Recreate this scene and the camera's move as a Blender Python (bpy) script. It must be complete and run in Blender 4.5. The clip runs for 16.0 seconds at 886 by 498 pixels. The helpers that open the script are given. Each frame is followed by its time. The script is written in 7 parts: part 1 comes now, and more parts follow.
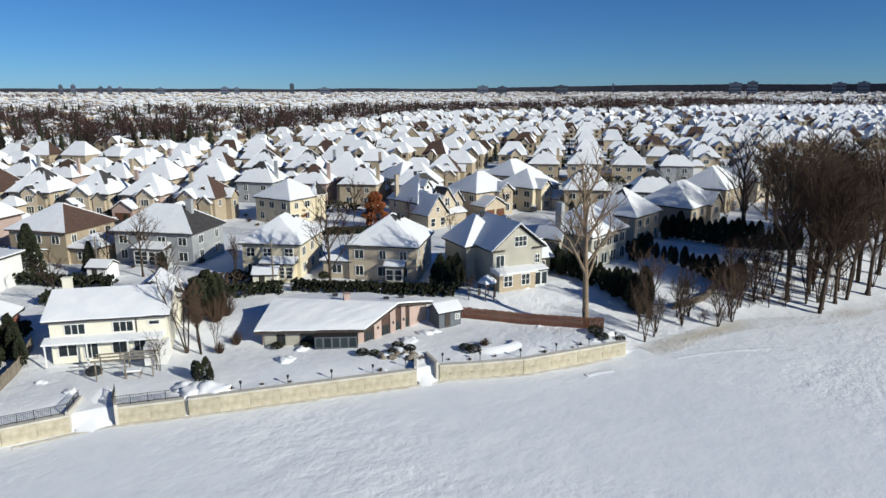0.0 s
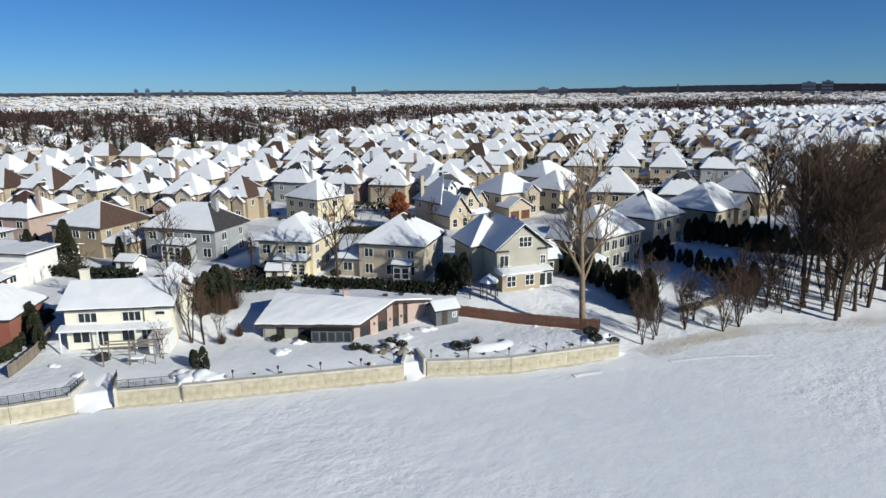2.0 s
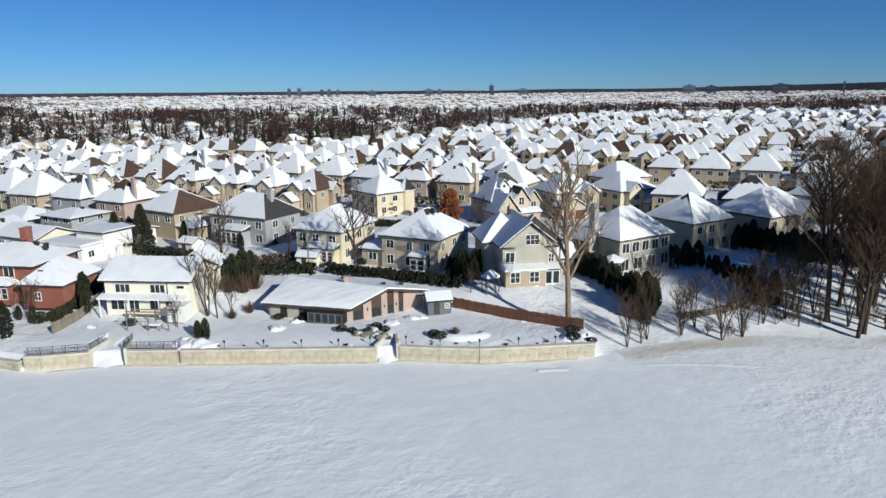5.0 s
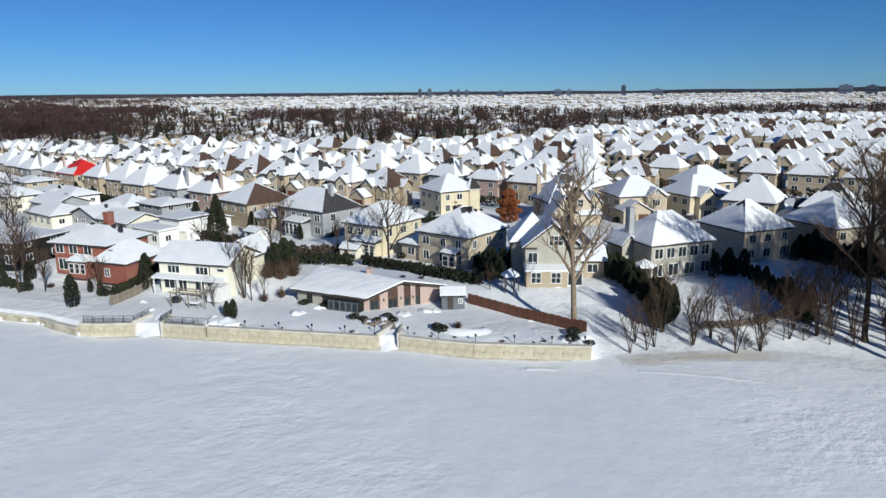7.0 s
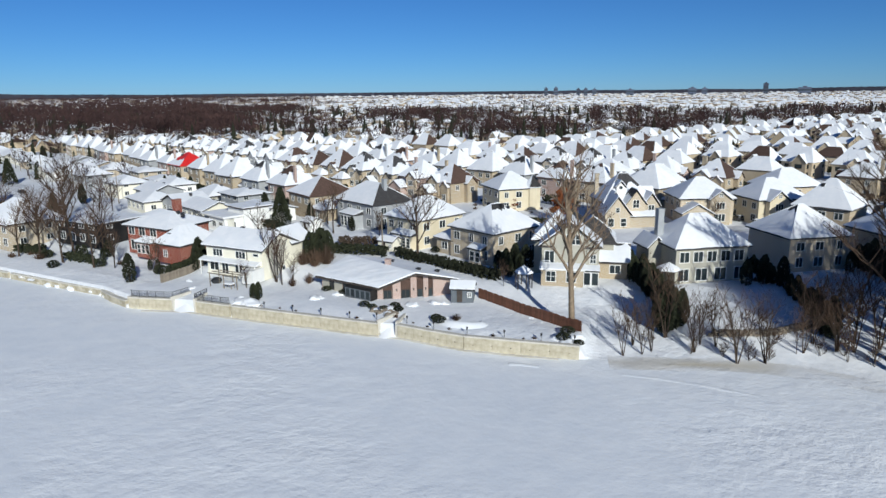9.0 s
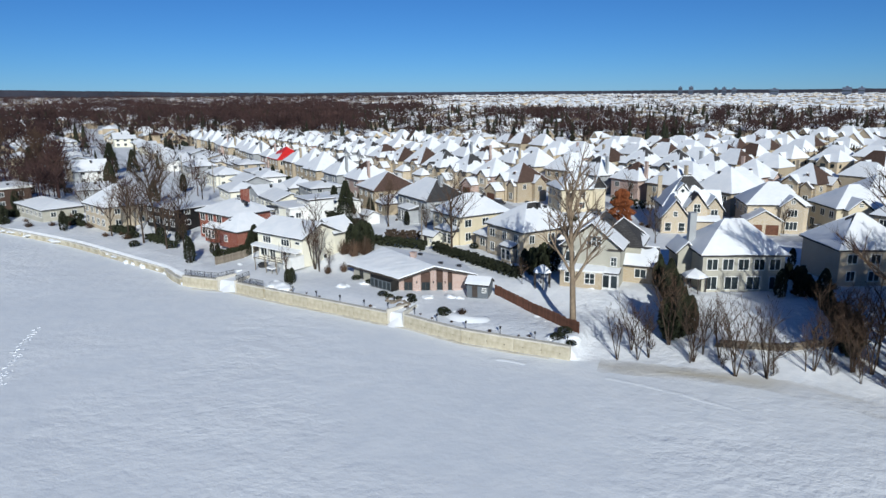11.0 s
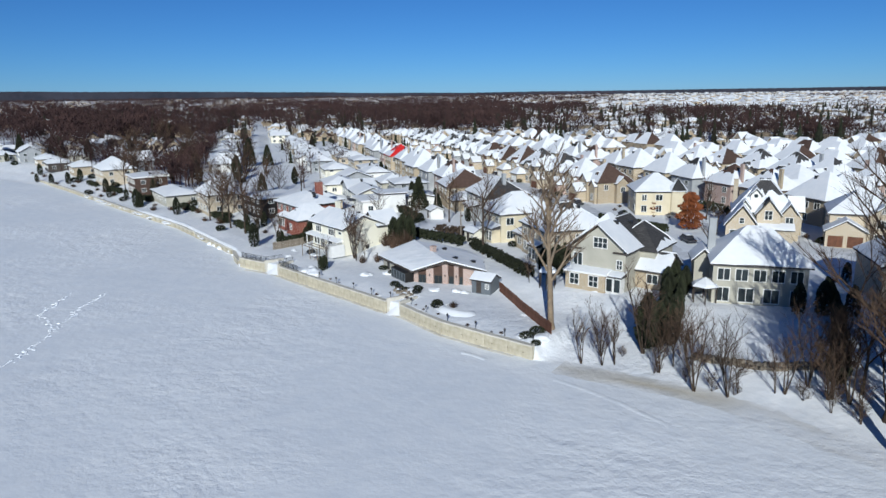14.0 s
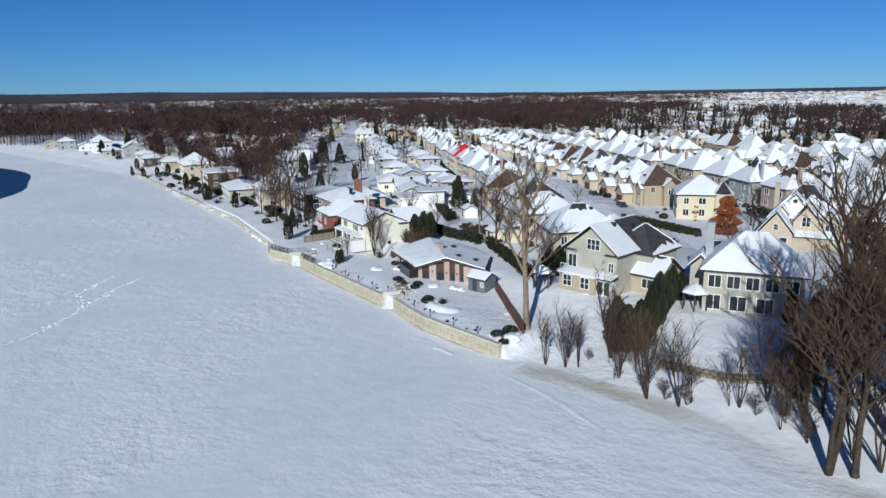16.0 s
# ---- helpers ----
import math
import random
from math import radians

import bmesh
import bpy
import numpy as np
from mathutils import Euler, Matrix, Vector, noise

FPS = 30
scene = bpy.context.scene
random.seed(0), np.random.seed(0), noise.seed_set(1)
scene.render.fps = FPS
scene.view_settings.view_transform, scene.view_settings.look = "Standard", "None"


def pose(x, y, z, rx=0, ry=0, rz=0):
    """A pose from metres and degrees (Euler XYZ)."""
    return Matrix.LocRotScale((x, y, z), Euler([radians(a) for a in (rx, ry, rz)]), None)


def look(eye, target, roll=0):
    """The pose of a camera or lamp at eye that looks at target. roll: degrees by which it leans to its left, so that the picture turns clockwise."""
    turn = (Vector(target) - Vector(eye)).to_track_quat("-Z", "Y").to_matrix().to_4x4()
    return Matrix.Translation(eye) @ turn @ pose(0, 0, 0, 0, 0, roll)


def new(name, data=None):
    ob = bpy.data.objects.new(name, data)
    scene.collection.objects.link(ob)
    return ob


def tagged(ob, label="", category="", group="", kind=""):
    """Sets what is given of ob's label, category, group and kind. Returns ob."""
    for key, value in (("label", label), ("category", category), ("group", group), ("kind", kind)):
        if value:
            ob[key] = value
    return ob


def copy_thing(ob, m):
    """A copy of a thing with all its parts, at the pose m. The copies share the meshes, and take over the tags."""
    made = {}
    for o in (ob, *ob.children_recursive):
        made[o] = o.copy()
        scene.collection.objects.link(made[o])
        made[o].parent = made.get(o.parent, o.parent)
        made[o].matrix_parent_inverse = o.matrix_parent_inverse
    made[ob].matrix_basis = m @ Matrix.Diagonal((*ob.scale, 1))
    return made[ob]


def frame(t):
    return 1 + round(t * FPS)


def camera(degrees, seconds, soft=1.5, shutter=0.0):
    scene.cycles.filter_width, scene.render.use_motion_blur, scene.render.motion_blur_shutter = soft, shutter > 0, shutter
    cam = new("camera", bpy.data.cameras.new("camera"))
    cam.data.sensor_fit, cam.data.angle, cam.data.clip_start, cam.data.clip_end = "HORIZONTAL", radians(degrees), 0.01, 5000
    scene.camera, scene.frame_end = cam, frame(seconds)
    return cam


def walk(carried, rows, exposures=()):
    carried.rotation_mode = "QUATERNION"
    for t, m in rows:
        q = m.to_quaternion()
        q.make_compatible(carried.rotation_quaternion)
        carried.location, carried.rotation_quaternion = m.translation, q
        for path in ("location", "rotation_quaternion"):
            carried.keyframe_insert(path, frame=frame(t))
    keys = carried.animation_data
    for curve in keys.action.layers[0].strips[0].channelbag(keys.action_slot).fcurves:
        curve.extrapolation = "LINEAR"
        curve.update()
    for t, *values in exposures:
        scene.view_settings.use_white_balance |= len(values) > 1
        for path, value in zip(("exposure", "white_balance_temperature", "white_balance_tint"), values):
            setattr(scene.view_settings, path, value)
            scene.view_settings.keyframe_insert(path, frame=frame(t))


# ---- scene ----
cam = camera(66.60, 16.0)
PATH = [
    (0, (-6.750, -2.249, 33.025), (-6.154, -0.394, 32.570), -0.04),
    (0.5, (-4.967, -3.090, 32.932), (-4.411, -1.223, 32.480), -0.07),
    (1, (-3.251, -3.986, 32.904), (-2.734, -2.108, 32.454), -0.13),
    (1.5, (-1.439, -5.088, 33.013), (-0.964, -3.198, 32.563), -0.25),
    (2, (0.855, -6.131, 33.017), (1.281, -4.229, 32.568), -0.39),
    (2.5, (3.592, -7.498, 33.044), (3.960, -5.584, 32.595), -0.49),
    (3, (6.474, -8.912, 33.056), (6.786, -6.989, 32.607), -0.52),
    (3.5, (9.354, -10.165, 33.160), (9.611, -8.233, 32.709), -0.59),
    (4, (12.651, -11.145, 33.143), (12.839, -9.205, 32.692), -0.60),
    (6.5, (31.782, -14.505, 33.161), (31.539, -12.571, 32.714), -0.44),
    (7, (35.988, -14.642, 33.145), (35.648, -12.722, 32.699), -0.50),
    (7.5, (39.938, -14.510, 33.014), (39.506, -12.609, 32.569), -0.56),
    (8, (44.161, -14.081, 32.958), (43.636, -12.203, 32.512), -0.56),
    (8.5, (48.737, -13.539, 32.962), (48.127, -11.687, 32.515), -0.55),
    (9, (52.798, -12.666, 32.815), (52.107, -10.843, 32.369), -0.58),
    (11.5, (72.169, -6.176, 32.595), (71.076, -4.562, 32.150), -0.46),
    (12, (75.944, -4.172, 32.560), (74.776, -2.610, 32.116), -0.60),
    (12.5, (79.875, -1.912, 32.525), (78.625, -0.416, 32.081), -0.68),
    (13, (83.390, 0.457, 32.450), (82.073, 1.895, 32.006), -0.71),
    (13.5, (86.407, 2.732, 32.355), (85.036, 4.119, 31.912), -0.73),
    (14, (89.583, 5.300, 32.305), (88.181, 6.655, 31.862), -0.76),
    (14.5, (92.954, 8.161, 32.262), (91.507, 9.470, 31.819), -0.80),
    (15, (96.021, 11.010, 32.219), (94.527, 12.264, 31.777), -0.86),
    (15.5, (98.735, 13.659, 32.168), (97.192, 14.853, 31.728), -0.86),
    (16, (101.443, 16.663, 32.099), (99.849, 17.788, 31.659), -0.87),
]
walk(cam, [(t, look(eye, target, roll)) for t, eye, target, roll in PATH],
     exposures=[(0.0, -0.1, 6400, 10), (8.0, -0.17, 6120, 10), (16.0, -0.27, 5850, 10)])


# ---- light ----
SUN_EL, SUN_X, SUN_Y = 23.5, 0.64, -0.77
world = bpy.data.worlds.new("winter_sky")
scene.world = world
world.use_nodes = True
wn = world.node_tree.nodes
sky = wn.new("ShaderNodeTexSky")
sky.sky_type = "NISHITA"
sky.sun_disc = False
sky.sun_elevation = radians(SUN_EL)
sky.sun_rotation = math.atan2(SUN_X, SUN_Y)
sky.altitude, sky.air_density, sky.dust_density, sky.ozone_density = 0.0, 0.7, 0.0, 10.0
tint = wn.new("ShaderNodeMix")
tint.data_type, tint.blend_type = "RGBA", "MULTIPLY"
tint.inputs["Factor"].default_value = 1.0
tint.inputs[7].default_value = (0.86, 1.0, 1.02, 1.0)
world.node_tree.links.new(sky.outputs[0], tint.inputs[6])
world.node_tree.links.new(tint.outputs[2], wn["Background"].inputs["Color"])
wn["Background"].inputs["Strength"].default_value = 0.078
sun_data = bpy.data.lights.new("sun", "SUN")
sun_data.energy, sun_data.angle, sun_data.color = 5.0, radians(0.6), (1.0, 0.985, 0.87)
sun = new("sun", sun_data)
flat = math.cos(radians(SUN_EL))
sun.matrix_world = look((SUN_X * flat, SUN_Y * flat, math.sin(radians(SUN_EL))), (0, 0, 0))
scene.view_settings.exposure = 0.0


# ---- materials ----
def surface(name, a, b, rough=0.8, big=0.5, fine=8.0, bump=0.2, vary=0.0, spec=0.3, brick=None, fine_amount=0.35, dist=0.05, metal=0.0):
    """Two colours mixed by a coarse and a fine noise, with relief; brick: (height, mortar colour)."""
    m = bpy.data.materials.new(name)
    m.use_nodes = True
    nt = m.node_tree
    N, Lk = nt.nodes, nt.links
    bs = N["Principled BSDF"]
    bs.inputs["Roughness"].default_value = rough
    bs.inputs["Specular IOR Level"].default_value = spec
    bs.inputs["Metallic"].default_value = metal
    tc = N.new("ShaderNodeTexCoord")
    n1, n2 = N.new("ShaderNodeTexNoise"), N.new("ShaderNodeTexNoise")
    for n, s, d in ((n1, big, 4), (n2, fine, 5)):
        n.inputs["Scale"].default_value, n.inputs["Detail"].default_value = s, d
        Lk.new(tc.outputs["Object"], n.inputs["Vector"])
    mul = N.new("ShaderNodeMix")
    mul.inputs["Factor"].default_value = fine_amount
    Lk.new(n1.outputs["Fac"], mul.inputs["A"])
    Lk.new(n2.outputs["Fac"], mul.inputs["B"])
    ramp = N.new("ShaderNodeValToRGB")
    ramp.color_ramp.elements[0].position, ramp.color_ramp.elements[1].position = 0.36, 0.64
    ramp.color_ramp.elements[0].color, ramp.color_ramp.elements[1].color = (*a, 1), (*b, 1)
    Lk.new(mul.outputs["Result"], ramp.inputs["Fac"])
    col = ramp.outputs["Color"]
    height = n2.outputs["Fac"]
    if brick:
        sep, comb, add = N.new("ShaderNodeSeparateXYZ"), N.new("ShaderNodeCombineXYZ"), N.new("ShaderNodeMath")
        Lk.new(tc.outputs["Object"], sep.inputs[0])
        Lk.new(sep.outputs["X"], add.inputs[0])
        Lk.new(sep.outputs["Y"], add.inputs[1])
        Lk.new(add.outputs[0], comb.inputs["X"])
        Lk.new(sep.outputs["Z"], comb.inputs["Y"])
        bt = N.new("ShaderNodeTexBrick")
        bt.inputs["Scale"].default_value = 1.0
        bt.inputs["Brick Width"].default_value, bt.inputs["Row Height"].default_value = brick[0] * 3.2, brick[0]
        bt.inputs["Mortar Size"].default_value = brick[0] * 0.09
        bt.inputs["Color2"].default_value = (*[0.82 * (p + q) / 2 for p, q in zip(a, b)], 1)
        bt.inputs["Mortar"].default_value = (*brick[1], 1)
        Lk.new(comb.outputs[0], bt.inputs["Vector"])
        Lk.new(col, bt.inputs["Color1"])
        col, height = bt.outputs["Color"], bt.outputs["Fac"]
    if vary:
        oi, hsv, mr = N.new("ShaderNodeObjectInfo"), N.new("ShaderNodeHueSaturation"), N.new("ShaderNodeMapRange")
        mr.inputs["To Min"].default_value, mr.inputs["To Max"].default_value = 1 - vary, 1 + vary
        Lk.new(oi.outputs["Random"], mr.inputs["Value"])
        Lk.new(mr.outputs[0], hsv.inputs["Value"])
        Lk.new(col, hsv.inputs["Color"])
        col = hsv.outputs["Color"]
    Lk.new(col, bs.inputs["Base Color"])
    if bump:
        bp = N.new("ShaderNodeBump")
        bp.inputs["Strength"].default_value, bp.inputs["Distance"].default_value = bump, dist
        if brick:
            bp.invert = True
        Lk.new(height, bp.inputs["Height"])
        Lk.new(bp.outputs[0], bs.inputs["Normal"])
    return m


def packed(name, a, b, big, relief, patch):
    """Wind-packed snow: broad patches, soft drifts and a fine broken crust."""
    m = surface(name, a, b, 0.75, big, patch, 0.0, fine_amount=0.4, spec=0.25)
    nt = m.node_tree
    N, Lk = nt.nodes, nt.links
    tc = N.new("ShaderNodeTexCoord")
    mp = N.new("ShaderNodeMapping")
    mp.inputs["Rotation"].default_value[2] = radians(-35)
    mp.inputs["Scale"].default_value = (0.85, 1.0, 1.0)
    Lk.new(tc.outputs["Object"], mp.inputs["Vector"])
    mask = N.new("ShaderNodeTexNoise")
    mask.inputs["Scale"].default_value, mask.inputs["Detail"].default_value = 0.03, 3
    Lk.new(tc.outputs["Object"], mask.inputs["Vector"])
    mr = N.new("ShaderNodeMapRange")
    mr.inputs["From Min"].default_value, mr.inputs["From Max"].default_value = 0.42, 0.62
    mr.inputs["To Min"].default_value, mr.inputs["To Max"].default_value = 0.25 * relief, relief
    Lk.new(mask.outputs["Fac"], mr.inputs["Value"])
    last = None
    for s, d in ((0.5, 0.30), (1.5, 0.16), (5.0, 0.05), (0.07, 0.9)):
        n, bp = N.new("ShaderNodeTexNoise"), N.new("ShaderNodeBump")
        n.inputs["Scale"].default_value, n.inputs["Detail"].default_value, n.inputs["Roughness"].default_value = s, 4, 0.55
        Lk.new(mp.outputs[0], n.inputs["Vector"])
        Lk.new(n.outputs["Fac"], bp.inputs["Height"])
        bp.inputs["Distance"].default_value = d
        Lk.new(mr.outputs[0], bp.inputs["Strength"])
        if last:
            Lk.new(last.outputs[0], bp.inputs["Normal"])
        last = bp
    Lk.new(last.outputs[0], N["Principled BSDF"].inputs["Normal"])
    return m


M_ICE = packed("snow_crust_on_ice", (0.78, 0.81, 0.85), (0.90, 0.91, 0.92), 0.03, 0.62, 0.35)
M_GROUND = packed("garden_snow", (0.72, 0.74, 0.77), (0.86, 0.86, 0.87), 0.12, 1.0, 1.0)
M_SNOW = surface("fresh_snow", (0.75, 0.77, 0.80), (0.85, 0.85, 0.86), 0.7, 0.35, 1.2, 0.35, dist=0.08, spec=0.2)
M_TAN = surface("tan_brick", (0.39, 0.305, 0.195), (0.52, 0.415, 0.28), 0.9, 0.4, 9, 0.4, 0.12, brick=(0.075, (0.5, 0.46, 0.4)), dist=0.01)
M_BEIGE = surface("beige_brick", (0.46, 0.37, 0.255), (0.57, 0.47, 0.335), 0.9, 0.4, 9, 0.4, 0.12, brick=(0.075, (0.55, 0.52, 0.47)), dist=0.01)
M_YELLOW = surface("cream_yellow_stucco", (0.59, 0.51, 0.36), (0.67, 0.59, 0.43), 0.9, 0.5, 12, 0.15, 0.06)
M_GREYWALL = surface("grey_siding", (0.29, 0.30, 0.31), (0.39, 0.40, 0.41), 0.8, 0.5, 12, 0.15, 0.1)
M_PINK = surface("pinkish_brick", (0.44, 0.30, 0.25), (0.54, 0.39, 0.33), 0.9, 0.4, 9, 0.4, 0.1, brick=(0.075, (0.5, 0.45, 0.42)), dist=0.01)
M_REDBRICK = surface("red_brick", (0.22, 0.05, 0.03), (0.32, 0.085, 0.05), 0.9, 0.4, 9, 0.4, 0.05, brick=(0.075, (0.45, 0.3, 0.25)), dist=0.01)
M_CREAM = surface("cream_siding", (0.72, 0.68, 0.55), (0.80, 0.76, 0.63), 0.75, 0.5, 12, 0.1, 0.05)
M_SAGE = surface("sage_grey_siding", (0.37, 0.35, 0.29), (0.46, 0.435, 0.365), 0.8, 0.5, 12, 0.15, 0.05)
M_TRIM = surface("white_trim", (0.74, 0.73, 0.70), (0.82, 0.81, 0.78), 0.5, 1, 14, 0.05)
M_DARKTRIM = surface("dark_brown_trim", (0.05, 0.04, 0.035), (0.08, 0.065, 0.055), 0.6, 1, 14, 0.1)
M_ROOF = surface("dark_shingle", (0.045, 0.043, 0.045), (0.085, 0.08, 0.08), 0.9, 1.2, 10, 0.6, 0.2, brick=(0.22, (0.03, 0.03, 0.03)), dist=0.02)
M_BROWNROOF = surface("brown_shingle", (0.075, 0.046, 0.037), (0.125, 0.075, 0.057), 0.9, 1.2, 10, 0.6, 0.2, brick=(0.22, (0.06, 0.04, 0.03)), dist=0.02)
M_REDROOF = surface("red_metal_roof", (0.55, 0.02, 0.02), (0.66, 0.035, 0.03), 0.5, 1.2, 10, 0.2)
M_CONCRETE = surface("stained_concrete", (0.34, 0.29, 0.20), (0.58, 0.53, 0.41), 0.9, 0.45, 1.6, 0.35, 0.05, fine_amount=0.45)
M_COPING = surface("pale_concrete", (0.50, 0.47, 0.41), (0.62, 0.58, 0.5), 0.85, 0.6, 5, 0.4, 0.06)
M_WOODS = surface("distant_brown_woods", (0.024, 0.0125, 0.0125), (0.074, 0.040, 0.035), 0.95, 0.03, 0.3, 0.0)
# bluish base colour holds the distance haze over the far woods
M_HORIZON = surface("haze_blued_far_woods", (0.020, 0.022, 0.032), (0.040, 0.040, 0.054), 0.95, 0.004, 0.05, 0.0)
M_BARK = surface("grey_brown_bark", (0.032, 0.023, 0.017), (0.085, 0.060, 0.043), 0.95, 2, 14, 0.6, 0.15)
M_PALEBARK = surface("pale_tan_bark", (0.15, 0.112, 0.078), (0.29, 0.22, 0.15), 0.95, 2, 14, 0.6)
M_PALETWIG = surface("tan_twigs", (0.13, 0.09, 0.06), (0.22, 0.16, 0.11), 0.95, 1.5, 10, 0.3)
M_TWIG = surface("brown_twigs", (0.055, 0.034, 0.023), (0.115, 0.072, 0.047), 0.95, 1.5, 10, 0.3, 0.25)
M_GREEN = surface("evergreen_needles", (0.008, 0.011, 0.005), (0.028, 0.032, 0.014), 0.8, 1.5, 9, 0.3, 0.3)
M_RUST = surface("rust_dry_leaves", (0.13, 0.04, 0.014), (0.24, 0.075, 0.026), 0.85, 1.5, 9, 0.3, 0.1)
M_WOOD = surface("red_brown_fence_wood", (0.10, 0.045, 0.028), (0.17, 0.075, 0.045), 0.85, 1.5, 12, 0.4, 0.2)
M_GREYWOOD = surface("weathered_wood", (0.17, 0.14, 0.11), (0.27, 0.23, 0.18), 0.9, 1.5, 12, 0.4, 0.15)
M_SLATE = surface("slate_blue_siding", (0.10, 0.115, 0.13), (0.15, 0.165, 0.18), 0.8, 0.5, 12, 0.15)
# cladding of the dark low house; also the bungalow porch's painted shade
M_BLACKWALL = surface("near_black_cladding_and_porch_shade", (0.012, 0.011, 0.011), (0.026, 0.024, 0.023), 0.7, 0.8, 10, 0.15)
M_BLACK = surface("black_metal", (0.018, 0.018, 0.02), (0.035, 0.035, 0.035), 0.5, 3, 20, 0.05, spec=0.5)
M_ROAD = surface("ploughed_snowy_road", (0.50, 0.51, 0.53), (0.74, 0.75, 0.77), 0.85, 0.15, 1.2, 0.4, fine_amount=0.4)
M_WATER = surface("open_river_water", (0.003, 0.010, 0.030), (0.005, 0.014, 0.040), 0.3, 0.2, 2.0, 0.25, spec=0.22)
M_DIRT = surface("brown_shore_ice", (0.56, 0.52, 0.44), (0.76, 0.74, 0.70), 0.9, 0.25, 1.2, 0.7, fine_amount=0.5, dist=0.2)
M_BANK = packed("stained_bank_snow", (0.72, 0.74, 0.77), (0.86, 0.86, 0.87), 0.12, 0.9, 1.0)
bank_nodes = M_BANK.node_tree
bank_attr, bank_mix = bank_nodes.nodes.new("ShaderNodeAttribute"), bank_nodes.nodes.new("ShaderNodeMix")
bank_attr.attribute_name, bank_mix.data_type = "stain", "RGBA"
bank_bs = bank_nodes.nodes["Principled BSDF"]
bank_nodes.links.new(bank_attr.outputs["Fac"], bank_mix.inputs["Factor"])
bank_nodes.links.new(bank_bs.inputs["Base Color"].links[0].from_socket, bank_mix.inputs[6])
bank_mix.inputs[7].default_value = (0.52, 0.47, 0.38, 1)
bank_nodes.links.new(bank_mix.outputs[2], bank_bs.inputs["Base Color"])
M_CAR = surface("dark_car_paint", (0.03, 0.03, 0.035), (0.05, 0.05, 0.055), 0.25, 2, 9, 0.0, 0.4, spec=0.6)
# blue-grey of the towers is distance haze mixed into the concrete colour
M_TOWER = surface("haze_tinted_concrete", (0.055, 0.070, 0.105), (0.095, 0.11, 0.15), 0.9, 0.02, 0.2, 0.0, 0.35)


def island_varied(m):
    """Lets every joined piece take its own tone."""
    nt = m.node_tree
    g, hsv, mr = nt.nodes.new("ShaderNodeNewGeometry"), nt.nodes.new("ShaderNodeHueSaturation"), nt.nodes.new("ShaderNodeMapRange")
    mr.inputs["To Min"].default_value, mr.inputs["To Max"].default_value = 0.6, 1.25
    bs = nt.nodes["Principled BSDF"]
    old = bs.inputs["Base Color"].links[0].from_socket
    nt.links.new(g.outputs["Random Per Island"], mr.inputs["Value"])
    nt.links.new(mr.outputs[0], hsv.inputs["Value"])
    nt.links.new(old, hsv.inputs["Color"])
    nt.links.new(hsv.outputs["Color"], bs.inputs["Base Color"])
    return m


M_FARWALL = island_varied(surface("far_tan_brick", (0.37, 0.295, 0.20), (0.54, 0.445, 0.32), 0.9, 0.02, 0.3, 0.0))


def glass_surface():
    m = surface("dark_window_glass", (0.02, 0.028, 0.032), (0.045, 0.055, 0.06), 0.1, 0.4, 2, 0.0, 0.3, spec=0.3)
    return m


M_GLASS = glass_surface()

# ---- mesh helpers ----
UP = Vector((0, 0, 1))


def mesh_of(name, verts, faces, material):
    me = bpy.data.meshes.new(name)
    me.from_pydata([tuple(v) for v in verts], [], faces)
    me.materials.append(material)
    me.update()
    return me


def part(name, data, parent, m=None, label=""):
    """Links one mesh under a thing or a part."""
    ob = new(name, data)
    ob.parent = parent
    if m is not None:
        ob.matrix_basis = m
    if label:
        ob["label"] = label
    return ob


def thing(name, m, label, category, group="", kind="", data=None):
    ob = new(name, data)
    ob.matrix_basis = m
    return tagged(ob, label, category, group, kind)


